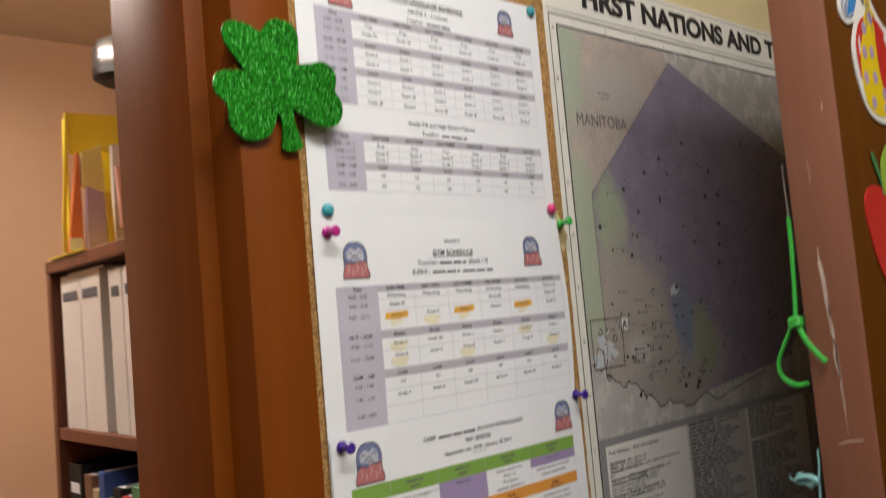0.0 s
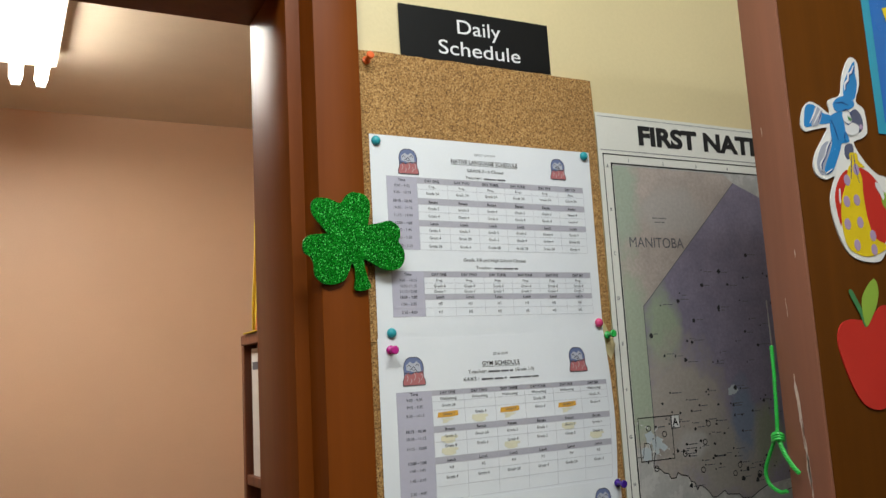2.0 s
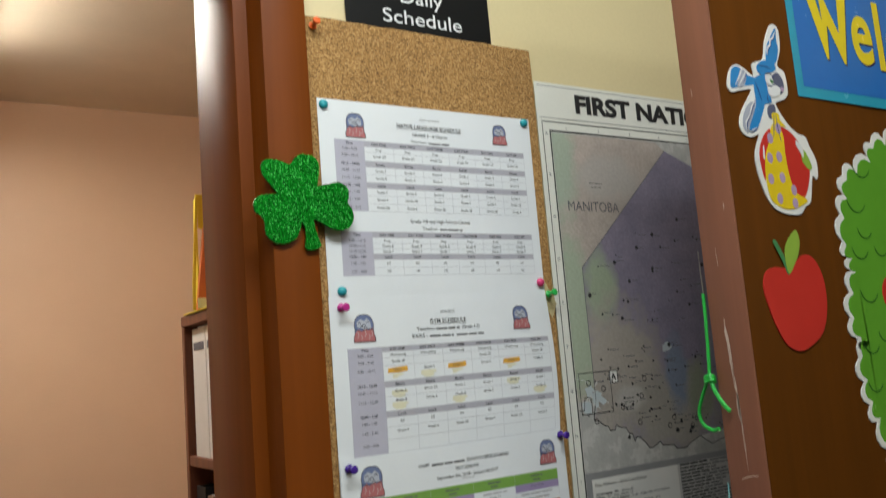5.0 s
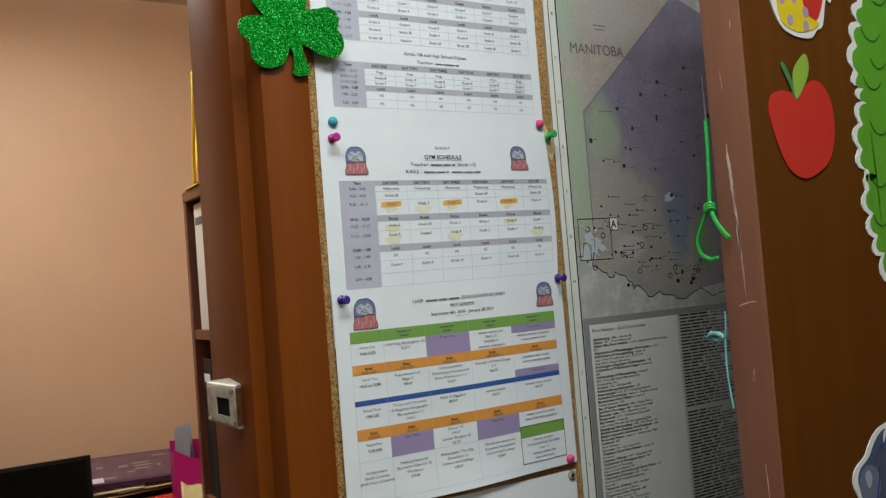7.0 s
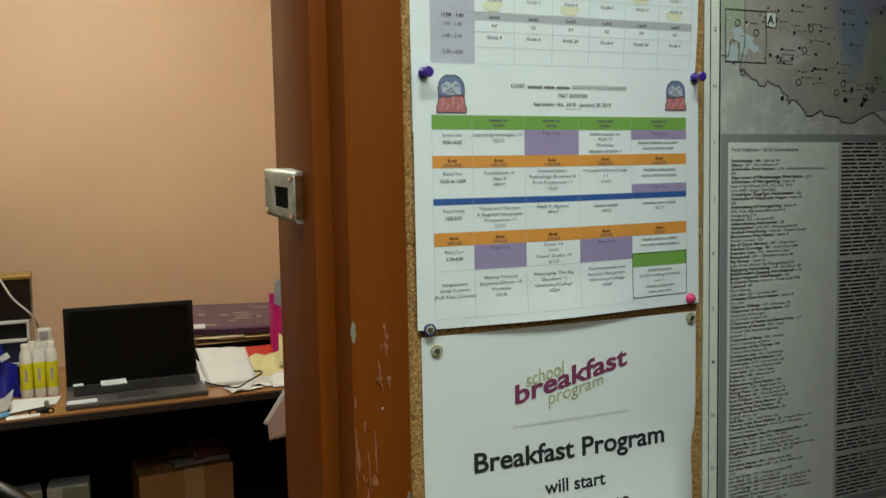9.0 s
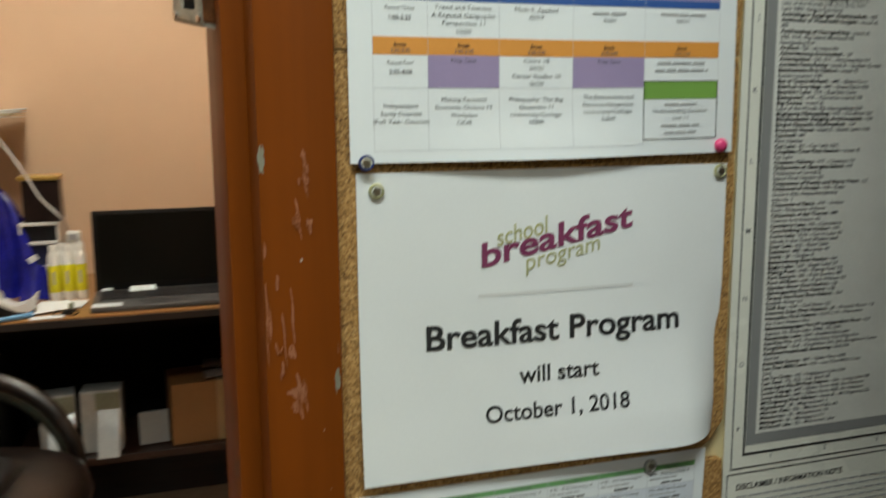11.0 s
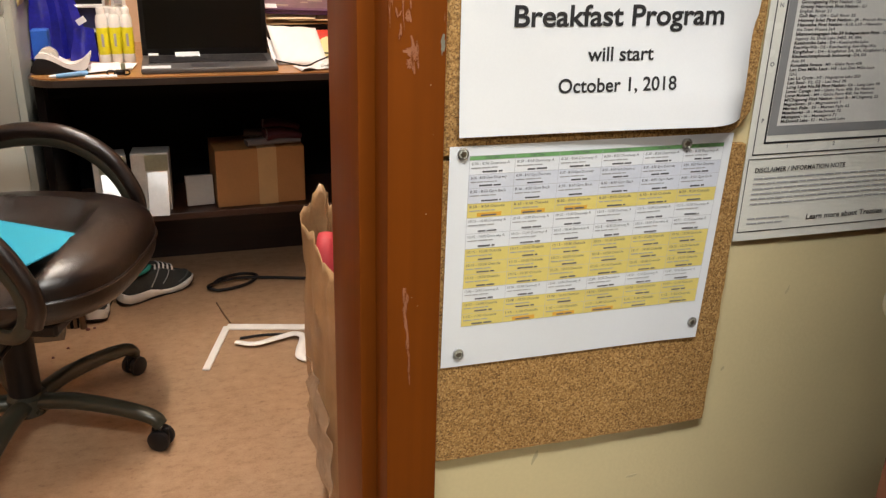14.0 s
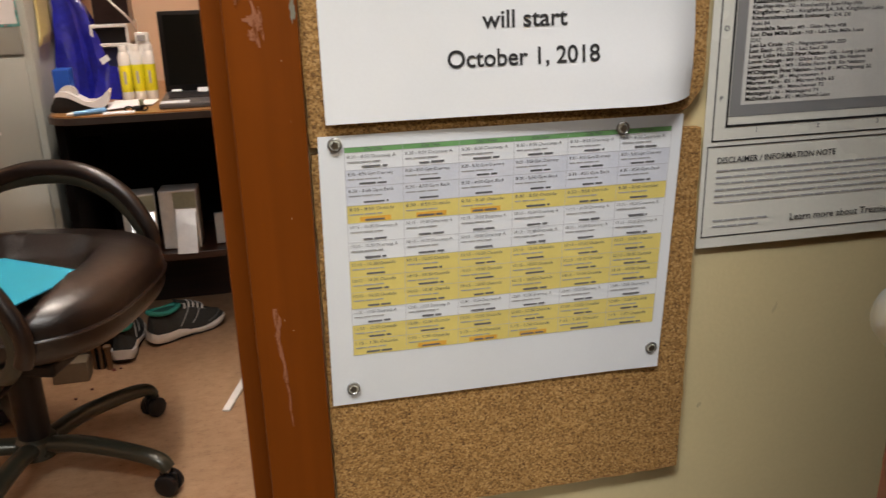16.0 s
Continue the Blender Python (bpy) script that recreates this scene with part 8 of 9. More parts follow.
bmesh.ops.recalc_face_normals(bm, faces=bm.faces[:])
part("shell", bm, flat("pearl_white_plastic", (0.74, 0.73, 0.71), 0.25), tape, "glossy white shell", smooth=True)
bm = bmesh.new()
lathe(bm, [(0.012, -0.010), (0.026, -0.010), (0.026, 0.010), (0.012, 0.010), (0.012, -0.010)], pose(-0.540, 1.99, DZ + 0.048, 90, 0, 0), 22)
part("roll", bm, plain("clear_tape_roll", (0.5, 0.49, 0.46), 0.2, vary=0.1), tape, smooth=True)
PEN_BLUE = flat("pale_blue_plastic", (0.14, 0.33, 0.58), 0.35)
pen = thing("marker_pen", (-0.475, 1.915, DZ), "fat pale blue plastic marker lying on the desk", "pen")
bm = bmesh.new()
sweep(bm, [(-0.518, 1.893, DZ + 0.0085), (-0.480, 1.912, DZ + 0.0085), (-0.440, 1.934, DZ + 0.0085)], [0.0060, 0.0082], 12, 3)
part("barrel", bm, PEN_BLUE, pen, smooth=True)
bm = bmesh.new()
sweep(bm, [(-0.534, 1.885, DZ + 0.0085), (-0.518, 1.893, DZ + 0.0085)], [0.0030, 0.0058], 10, 2)
part("tip", bm, WHITE_PL, pen, smooth=True)
bm = bmesh.new()
box(bm, -0.042, 0.042, -0.016, 0.016, 0, 0.004, 0.001, m=pose(-0.402, 1.912, DZ + 0.0002, 0, 0, 6))
tagged(link_mesh("folded_paper", bm, PAPER), "small folded white paper on the desk", "paper")
clip = thing("binder_clip", (-0.352, 1.928, DZ), "black folding clip with looped handles", "clip")
part("spring", boxed(-0.366, -0.338, 1.930, 1.948, DZ + 0.0002, DZ + 0.014, 0.004), BLACK, clip)
for dx in (-0.024, 0.016):
    bm = bmesh.new()
    sweep(bm, [(-0.352 + dx + 0.011 * math.cos(q), 1.924, DZ + 0.0085 + 0.0065 * math.sin(q)) for q in [2 * math.pi * k / 10 for k in range(11)]], 0.0022, 6, 2, up=(0, 1, 0))
    part("handle", bm, BLACK, clip, smooth=True)
tagged(link_mesh("eraser", boxed(-0.350, -0.338, 1.950, 1.962, DZ + 0.0002, DZ + 0.030, 0.003), plain("olive_rubber", (0.24, 0.26, 0.17), 0.6)), "stubby olive rubber standing on end", "eraser")
pad = thing("note_papers", (-0.40, 2.04, DZ), "loose white papers spread on the desk", "papers")
for k, (x, y, a) in enumerate(((-0.420, 2.045, 12), (-0.380, 2.060, -8), (-0.400, 2.020, 28))):
    bm = bmesh.new()
    box(bm, -0.065, 0.065, -0.045, 0.045, 0, 0.0015, m=pose(x, y, DZ + 0.0008 + 0.0034 * k, 1.5 * k, 0, a))
    part("sheet", bm, PAPER, pad)

# right end of the desk
organiser = thing("desk_shelf", (0.28, 2.40, DZ), "low black desk shelf carrying books", "desk shelf")
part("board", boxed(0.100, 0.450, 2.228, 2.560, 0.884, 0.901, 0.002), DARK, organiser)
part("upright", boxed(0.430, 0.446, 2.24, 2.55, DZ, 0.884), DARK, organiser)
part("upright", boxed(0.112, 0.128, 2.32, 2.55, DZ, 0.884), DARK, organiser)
TAN_FOLDER, CREAM_FOLDER = flat("tan_folder_card", (0.50, 0.34, 0.16), 0.5), flat("cream_folder_card", (0.66, 0.55, 0.36), 0.5)


def loose_sheet(name, corners, material, label, category, wave=0.006, thick=0.0008, seed=0, group="", n=8):
    """A crumpled sheet between four corners: front left, front right, back right, back left."""
    c = [Vector(p) for p in corners]
    bm = bmesh.new()
    rows = []
    for j in range(n + 1):
        f = j / n
        rows.append([])
        for i in range(n + 1):
            g = i / n
            p = (c[0] * (1 - g) + c[1] * g) * (1 - f) + (c[3] * (1 - g) + c[2] * g) * f
            lift = wave * abs(noise.noise(Vector((g * 2.3 + seed, f * 2.3, seed * 1.7)))) * 2
            rows[-1].append(bm.verts.new(p + Vector((0, 0, lift))))
    for j in range(n):
        for i in range(n):
            bm.faces.new((rows[j][i], rows[j][i + 1], rows[j + 1][i + 1], rows[j + 1][i]))
    ob = tagged(link_mesh(name, bm, material, smooth=True), label, category, group)
    md = ob.modifiers.new("thickness", "SOLIDIFY")
    md.thickness, md.offset = thick, 1.0
    return ob


ON_SHELF = "folders on the desk shelf"
loose_sheet("file_folder", [(0.098, 2.224, 0.902), (0.385, 2.226, 0.902), (0.400, 2.450, 0.908), (0.100, 2.450, 0.908)], TAN_FOLDER, "tan card file folder lying flat", "folder", 0.002, 0.003, 3, ON_SHELF)
loose_sheet("file_folder", [(0.175, 2.222, 0.909), (0.392, 2.216, 0.912), (0.402, 2.455, 0.922), (0.120, 2.455, 0.922)], TAN_FOLDER, "tan card file folder lying flat", "folder", 0.004, 0.003, 5, ON_SHELF)
loose_sheet("file_folder", [(0.090, 2.226, 0.920), (0.255, 2.218, 0.918), (0.300, 2.440, 0.936), (0.094, 2.445, 0.936)], CREAM_FOLDER, "pale cream card folder with a cut corner", "folder", 0.003, 0.003, 9, ON_SHELF)
# a thin purple book leaning up towards the wall
bk = thing("photo_album", (0.24, 2.36, 0.935), "thin purple album with a pale printed cover", "album")
LEAN = pose(0.238, 2.232, 0.9330, 14.5, 0, 0) @ pose(0, 0, 0, 0, 1.4, -2)
bm = bmesh.new()
box(bm, -0.150, 0.148, 0.0, 0.222, 0.0, 0.0022, 0.0005, m=LEAN)
box(bm, -0.150, 0.148, 0.0, 0.222, 0.0128, 0.0150, 0.0005, m=LEAN)
part("cover", bm, plain("deep_purple_cover", (0.085, 0.030, 0.105), 0.35, vary=0.2, big=20, small=160), bk)
part("pages", placed(boxed(-0.146, 0.144, 0.004, 0.219, 0.0022, 0.0128), LEAN), plain("shaded_page_edges", (0.20, 0.12, 0.22), 0.6, vary=0.3, stretch=(1, 1, 60)), bk)
part("cover_panel", placed(boxed(-0.140, 0.138, 0.018, 0.212, 0.0150, 0.0154), LEAN), plain("greyed_violet_print", (0.150, 0.088, 0.125), 0.32, vary=0.35, big=26, small=120), bk, "greyish violet printed panel")
part("price_label", placed(boxed(-0.142, -0.104, 0.012, 0.048, 0.0154, 0.0158), LEAN), PAPER, bk, "white paper label")
for x, y, w, h in ((-0.085, 0.040, 0.040, 0.012), (-0.105, 0.130, 0.022, 0.016), (-0.030, 0.120, 0.030, 0.016), (0.030, 0.135, 0.055, 0.011), (0.035, 0.112, 0.060, 0.011), (0.028, 0.088, 0.050, 0.011), (0.085, 0.100, 0.014, 0.020), (0.100, 0.180, 0.050, 0.009), (-0.010, 0.070, 0.024, 0.010)):
    part("title_bar", placed(boxed(x - w / 2, x + w / 2, y - h / 2, y + h / 2, 0.0153, 0.0157), LEAN), flat("faded_gilt_print", (0.34, 0.29, 0.22), 0.4), bk)
pot = thing("pink_holder", (0.395, 2.19, DZ), "bright pink plastic holder with folded papers", "holder")
MAG = flat("magenta_plastic", (0.52, 0.012, 0.20), 0.35)
PZ = DZ + 0.0005
for name, outline, y in (("front", [(0.342, PZ), (0.448, PZ), (0.448, 0.992), (0.400, 1.000), (0.344, 1.036)], 2.155), ("back", [(0.342, PZ), (0.448, PZ), (0.448, 1.052), (0.344, 1.060)], 2.216)):
    part(name, upright(outline, y, 0.0035, 0.0008), MAG, pot)
for x in (0.342, 0.4445):
    part("side", boxed(x, x + 0.0035, 2.157, 2.216, PZ, 1.024, 0.0008), MAG, pot)
part("base", boxed(0.3455, 0.4445, 2.157, 2.216, PZ, PZ + 0.004), MAG, pot)
LEAFLETS = [flat(n + "_leaflet", c) for n, c in (("grey", (0.33, 0.36, 0.42)), ("slate", (0.12, 0.13, 0.20)), ("pale_blue", (0.30, 0.44, 0.60)), ("white", (0.6, 0.6, 0.64)))]
for x, y, h, lean, m in ((0.368, 2.166, 0.265, 5, 0), (0.366, 2.174, 0.292, 4, 0), (0.372, 2.182, 0.228, 6, 1), (0.404, 2.188, 0.300, -6, 2), (0.412, 2.196, 0.275, -9, 2), (0.392, 2.204, 0.250, -3, 3)):
    bm = bmesh.new()
    box(bm, -0.022, 0.022, -0.0018, 0.0018, 0, h, 0.0005, m=pose(x, y, PZ + 0.0045, 0, lean * 0.5, 0))
    tagged(link_mesh("leaflet", bm, LEAFLETS[m]), "folded leaflet standing in the pink holder", "leaflet", "leaflets in the holder")
ON_DESK = "papers on the desk"
WHITE_SHEET, YELLOW_SHEET, RED_CARD = flat("white_letter_paper", (0.76, 0.76, 0.76)), flat("pale_yellow_paper", (0.66, 0.60, 0.30)), flat("red_folder_card", (0.60, 0.040, 0.018))
loose_sheet("red_folder", [(0.232, 2.150, 0.832), (0.338, 2.140, 0.822), (0.350, 2.205, 0.884), (0.222, 2.205, 0.884)], RED_CARD, "bright red card folder propped on the desk", "folder", 0.002, 0.003, 2, ON_DESK)
loose_sheet("white_letter", [(0.108, 2.030, 0.807), (0.258, 2.000, 0.808), (0.236, 2.100, 0.905), (0.084, 2.110, 0.915)], WHITE_SHEET, "white letter paper propped on the desk", "paper", 0.003, 0.0008, 4, ON_DESK)
loose_sheet("yellow_envelope", [(0.250, 2.030, 0.812), (0.372, 2.020, 0.812), (0.372, 2.135, 0.878), (0.245, 2.135, 0.852)], YELLOW_SHEET, "pale yellow crumpled envelope on the desk", "envelope", 0.012, 0.0008, 7, ON_DESK)
loose_sheet("yellow_envelope", [(0.335, 2.050, 0.840), (0.410, 2.050, 0.836), (0.428, 2.120, 0.905), (0.352, 2.125, 0.925)], YELLOW_SHEET, "pale yellow crumpled envelope on the desk", "envelope", 0.012, 0.0008, 12, ON_DESK)
for k, q in enumerate(([(0.225, 1.955, 0.808), (0.330, 1.925, 0.808), (0.372, 2.050, 0.826), (0.255, 2.075, 0.815)], [(0.160, 1.900, 0.807), (0.262, 1.932, 0.807), (0.240, 2.010, 0.809), (0.146, 1.985, 0.807)], [(0.285, 1.905, 0.808), (0.400, 1.930, 0.812), (0.390, 2.020, 0.838), (0.285, 1.990, 0.826)], [(0.090, 2.060, 0.807), (0.120, 2.050, 0.807), (0.120, 2.120, 0.860), (0.085, 2.130, 0.870)])):
    loose_sheet("loose_paper", q, WHITE_SHEET, "crumpled loose white paper on the desk", "paper", 0.010, 0.0008, 20 + 3 * k, ON_DESK)
loose_sheet("green_tag", [(0.335, 1.925, 0.840), (0.362, 1.925, 0.842), (0.368, 1.950, 0.856), (0.340, 1.955, 0.856)], flat("light_green_tag", (0.22, 0.55, 0.24)), "light green paper tag on loose papers", "tag", 0.002, 0.0008, 31)
cable = bmesh.new()
sweep(cable, [(0.098, 2.10, DZ + 0.010), (0.110, 2.030, DZ + 0.012), (0.145, 1.960, DZ + 0.014), (0.178, 1.915, DZ + 0.016), (0.215, 1.945, DZ + 0.024), (0.262, 1.990, DZ + 0.032), (0.270, 2.020, DZ + 0.034), (0.250, 2.035, DZ + 0.034)], 0.0026, 8)
tagged(link_mesh("laptop_cable", cable, BLACK, smooth=True), "black charger cable curling over papers", "cable")
loose_sheet("paper_strip", [(0.244, 1.878, 0.712), (0.256, 1.878, 0.704), (0.322, 1.884, 0.800), (0.310, 1.884, 0.806)], WHITE_SHEET, "narrow white paper strip hanging over the desk edge", "paper", 0.002, 0.0008, 41)
loose_sheet("hanging_paper", [(0.262, 1.880, 0.655), (0.325, 1.882, 0.660), (0.320, 1.883, 0.800), (0.256, 1.881, 0.720)], flat("pinkish_paper", (0.48, 0.33, 0.31)), "pinkish paper hanging over the desk edge", "paper", 0.002, 0.0008, 44)

# ---- office chair ----
CHAIR = pose(-0.600, 1.415, 0, 0, 0, -17)
chair = thing("office_chair", (-0.600, 1.415, 0), "brown leather swivel office chair with arched arms", "office chair", turn=-17)
GUNMETAL = plain("gunmetal_plastic", (0.040, 0.041, 0.029), 0.30, 0.3, 0.12, 8, 200, 0.05)


def cushion(cx, cy, cz, hx, hy, hz, power=3.2, n=26, dent=0.0, m=None, side=2.4):
    """A plump upholstered pad: a squashed superellipsoid with a hollow."""
    bm = bmesh.new()
    rings = []
    for j in range(n + 1):
        v = -math.pi / 2 + math.pi * j / n
        ring = []
        for k in range(2 * n):
            u = 2 * math.pi * k / (2 * n)
            f = lambda c, p: math.copysign(abs(c) ** (2 / p), c)
            x, y, z = f(math.cos(v), side) * f(math.cos(u), power), f(math.cos(v), side) * f(math.sin(u), power), f(math.sin(v), side)
            d = dent * min(1.0, 1.7 * max(0.0, 1 - ((x + 0.24) / 0.84) ** 4 - ((y + 0.34) / 0.86) ** 4)) if z > 0 else 0.0
            p = Vector((cx + hx * x, cy + hy * y, cz + hz * z - d))
            ring.append(bm.verts.new(m @ p if m else p))
        rings.append(ring)
    for a, b in zip(rings, rings[1:]):
        for k in range(2 * n):
            bm.faces.new((a[k], a[(k + 1) % (2 * n)], b[(k + 1) % (2 * n)], b[k]))
    bmesh.ops.remove_doubles(bm, verts=bm.verts[:], dist=1e-5)
    return bm


bm = cushion(0.014, -0.012, 0.490, 0.288, 0.300, 0.092, 2.9, 44, dent=0.058, side=3.3)
part("seat_cushion", placed(bm, CHAIR), LEATHER, chair, smooth=True)
part("seat_pan", placed(boxed(-0.20, 0.165, -0.20, 0.20, 0.365, 0.398, 0.008), CHAIR), BLACK, chair)
bm = bmesh.new()
sweep(bm, [(0.014 + 0.288 * math.copysign(abs(math.cos(a)) ** 0.69, math.cos(a)), -0.012 + 0.300 * math.copysign(abs(math.sin(a)) ** 0.69, math.sin(a)), 0.490) for a in [2 * math.pi * k / 28 for k in range(29)]], 0.0048, 6, 2)
part("seat_piping", placed(bm, CHAIR), LEATHER, chair, smooth=True)
part("backrest", placed(cushion(0, 0, 0, 0.062, 0.275, 0.35, 3.6, m=pose(-0.258, 0, 0.85, 0, -20, 0)), CHAIR), LEATHER, chair, smooth=True)
part("back_shell", placed(cushion(0, 0, 0, 0.030, 0.250, 0.32, 3.0, 16, m=pose(-0.330, 0, 0.84, 0, -20, 0)), CHAIR), BLACK, chair, smooth=True)
part("back_bar", placed(boxed(-0.330, -0.10, -0.035, 0.035, 0.425, 0.450, 0.008), CHAIR), BLACK, chair)
for side in (1, -1):
    y = 0.318 * side
    bm = bmesh.new()
    sweep(bm, [(-0.235, y, 0.630), (-0.18, y, 0.658), (-0.07, y, 0.677), (0.03, y, 0.669), (0.115, y, 0.622), (0.170, y, 0.550), (0.185, y, 0.480), (0.150, y * 0.97, 0.425), (0.060, y * 0.80, 0.405)], 0.018, 10, 6, 0.62, up=(0, 1, 0))
    part("arm_frame", placed(bm, CHAIR @ pose(-0.018, 0, 0)), GUNMETAL, chair, "grey arched arm", smooth=True)
    bm = bmesh.new()
    sweep(bm, [(-0.225, y, 0.656), (-0.17, y, 0.680), (-0.07, y, 0.702), (0.04, y, 0.694), (0.135, y, 0.642), (0.190, y, 0.562), (0.207, y, 0.500), (0.196, y, 0.455)], [0.023, 0.019], 14, 6, 0.9, up=(0, 1, 0))
    part("arm_pad", placed(bm, CHAIR @ pose(-0.018, 0, 0)), LEATHER, chair, "padded leather arm cover", smooth=True)
    bm = bmesh.new()
    sweep(bm, [(-0.235, y, 0.634), (-0.250, y * 0.98, 0.58), (-0.215, y * 0.95, 0.50), (-0.150, y * 0.85, 0.435), (-0.05, y * 0.6, 0.428)], 0.016, 10, 5, 0.7, up=(0, 1, 0))
    part("arm_strut", placed(bm, CHAIR @ pose(-0.018, 0, 0)), GUNMETAL, chair, smooth=True)
bm = bmesh.new()
lathe(bm, [(0.0, 0.0), (0.038, 0.0), (0.038, 0.20), (0.043, 0.205), (0.043, 0.215), (0.018, 0.22), (0.018, 0.27), (0.0, 0.27)], pose(-0.628, 1.392, 0.095), 22)
part("column", bm, BLACK, chair, smooth=True)
bm = bmesh.new()
box(bm, -0.09, 0.10, -0.07, 0.07, 0.335, 0.368, 0.008)
part("tilt_plate", placed(bm, CHAIR), BLACK, chair)
bm = bmesh.new()
sweep(bm, [(0.02, -0.05, 0.35), (0.05, -0.16, 0.345), (0.05, -0.24, 0.335)], 0.006, 8, 4)
part("tilt_lever", placed(bm, CHAIR), BLACK, chair, smooth=True)
bm = bmesh.new()
lathe(bm, [(0.0, 0.0), (0.048, 0.0), (0.052, 0.02), (0.048, 0.045), (0.036, 0.055), (0.0, 0.055)], pose(-0.628, 1.392, 0.070), 22)
part("hub", bm, GUNMETAL, chair, smooth=True)
for k in range(5):
    a = radians(-25 + 71 * k)
    c, sn = math.cos(a), math.sin(a)
    bm = bmesh.new()
    at = lambda r, z: (-0.628 + r * c, 1.392 + r * sn, z)
    sweep(bm, [at(0.030, 0.098), at(0.12, 0.110), at(0.22, 0.106), at(0.295, 0.096), at(0.335, 0.084), at(0.350, 0.066)], [0.026, 0.021], 12, 5, 0.78)
    part("leg", bm, GUNMETAL, chair, smooth=True)
    px, py, _ = at(0.347, 0)
    bm = bmesh.new()
    lathe(bm, [(0.0, 0.0), (0.007, 0.0), (0.007, 0.035), (0.0, 0.035)], pose(px, py, 0.045), 10)
    caster = part("caster", bm, STEEL, chair, smooth=True)
    turn = math.degrees(a) + 40 * math.sin(3.1 * k)
    for off in (-0.015, 0.015):
        bm = bmesh.new()
        lathe(bm, [(0.0, -0.010), (0.020, -0.010), (0.0275, -0.006), (0.0285, 0.0), (0.0275, 0.006), (0.020, 0.010), (0.0, 0.010)], pose(px, py, 0.0287, 0, 0, turn) @ pose(0, off, 0, 90, 0, 0), 20)
        part("wheel", bm, BLACK, caster, smooth=True)
    bm = bmesh.new()
    box(bm, -0.022, 0.022, -0.006, 0.006, 0.018, 0.060, 0.005, m=pose(px, py, 0, 0, 0, turn))
    part("fork", bm, BLACK, caster)
# folder left on the seat
bm = bmesh.new()
quad = [(-0.728, 1.497, 0.533), (-0.644, 1.490, 0.543), (-0.424, 1.270, 0.566), (-0.545, 1.150, 0.548)]
lo = [bm.verts.new((x, y, z)) for x, y, z in quad]
hi = [bm.verts.new((x, y, z + 0.003)) for x, y, z in quad]
bm.faces.new(hi[::-1])
bm.faces.new(lo)
for k in range(4):
    bm.faces.new((lo[k], lo[(k + 1) % 4], hi[(k + 1) % 4], hi[k]))
bmesh.ops.recalc_face_normals(bm, faces=bm.faces[:])
tagged(link_mesh("turquoise_folder", bm, flat("turquoise_card", (0.012, 0.31, 0.44), 0.5)), "bright turquoise card folder lying on the chair seat", "folder")


# ---- trainers ----
SHOE_SIDE, SHOE_TRIM = flat("pale_grey_stripe", (0.30, 0.31, 0.31), 0.6), flat("slate_overlay", (0.075, 0.082, 0.080), 0.6)
SHOE_GREY, SHOE_TEAL, SHOE_SOLE = plain("charcoal_mesh", (0.030, 0.033, 0.031), 0.85, vary=0.45, small=160, bumps=0.3), flat("teal_lining", (0.015, 0.24, 0.20), 0.7), flat("white_rubber", (0.66, 0.66, 0.64), 0.5)


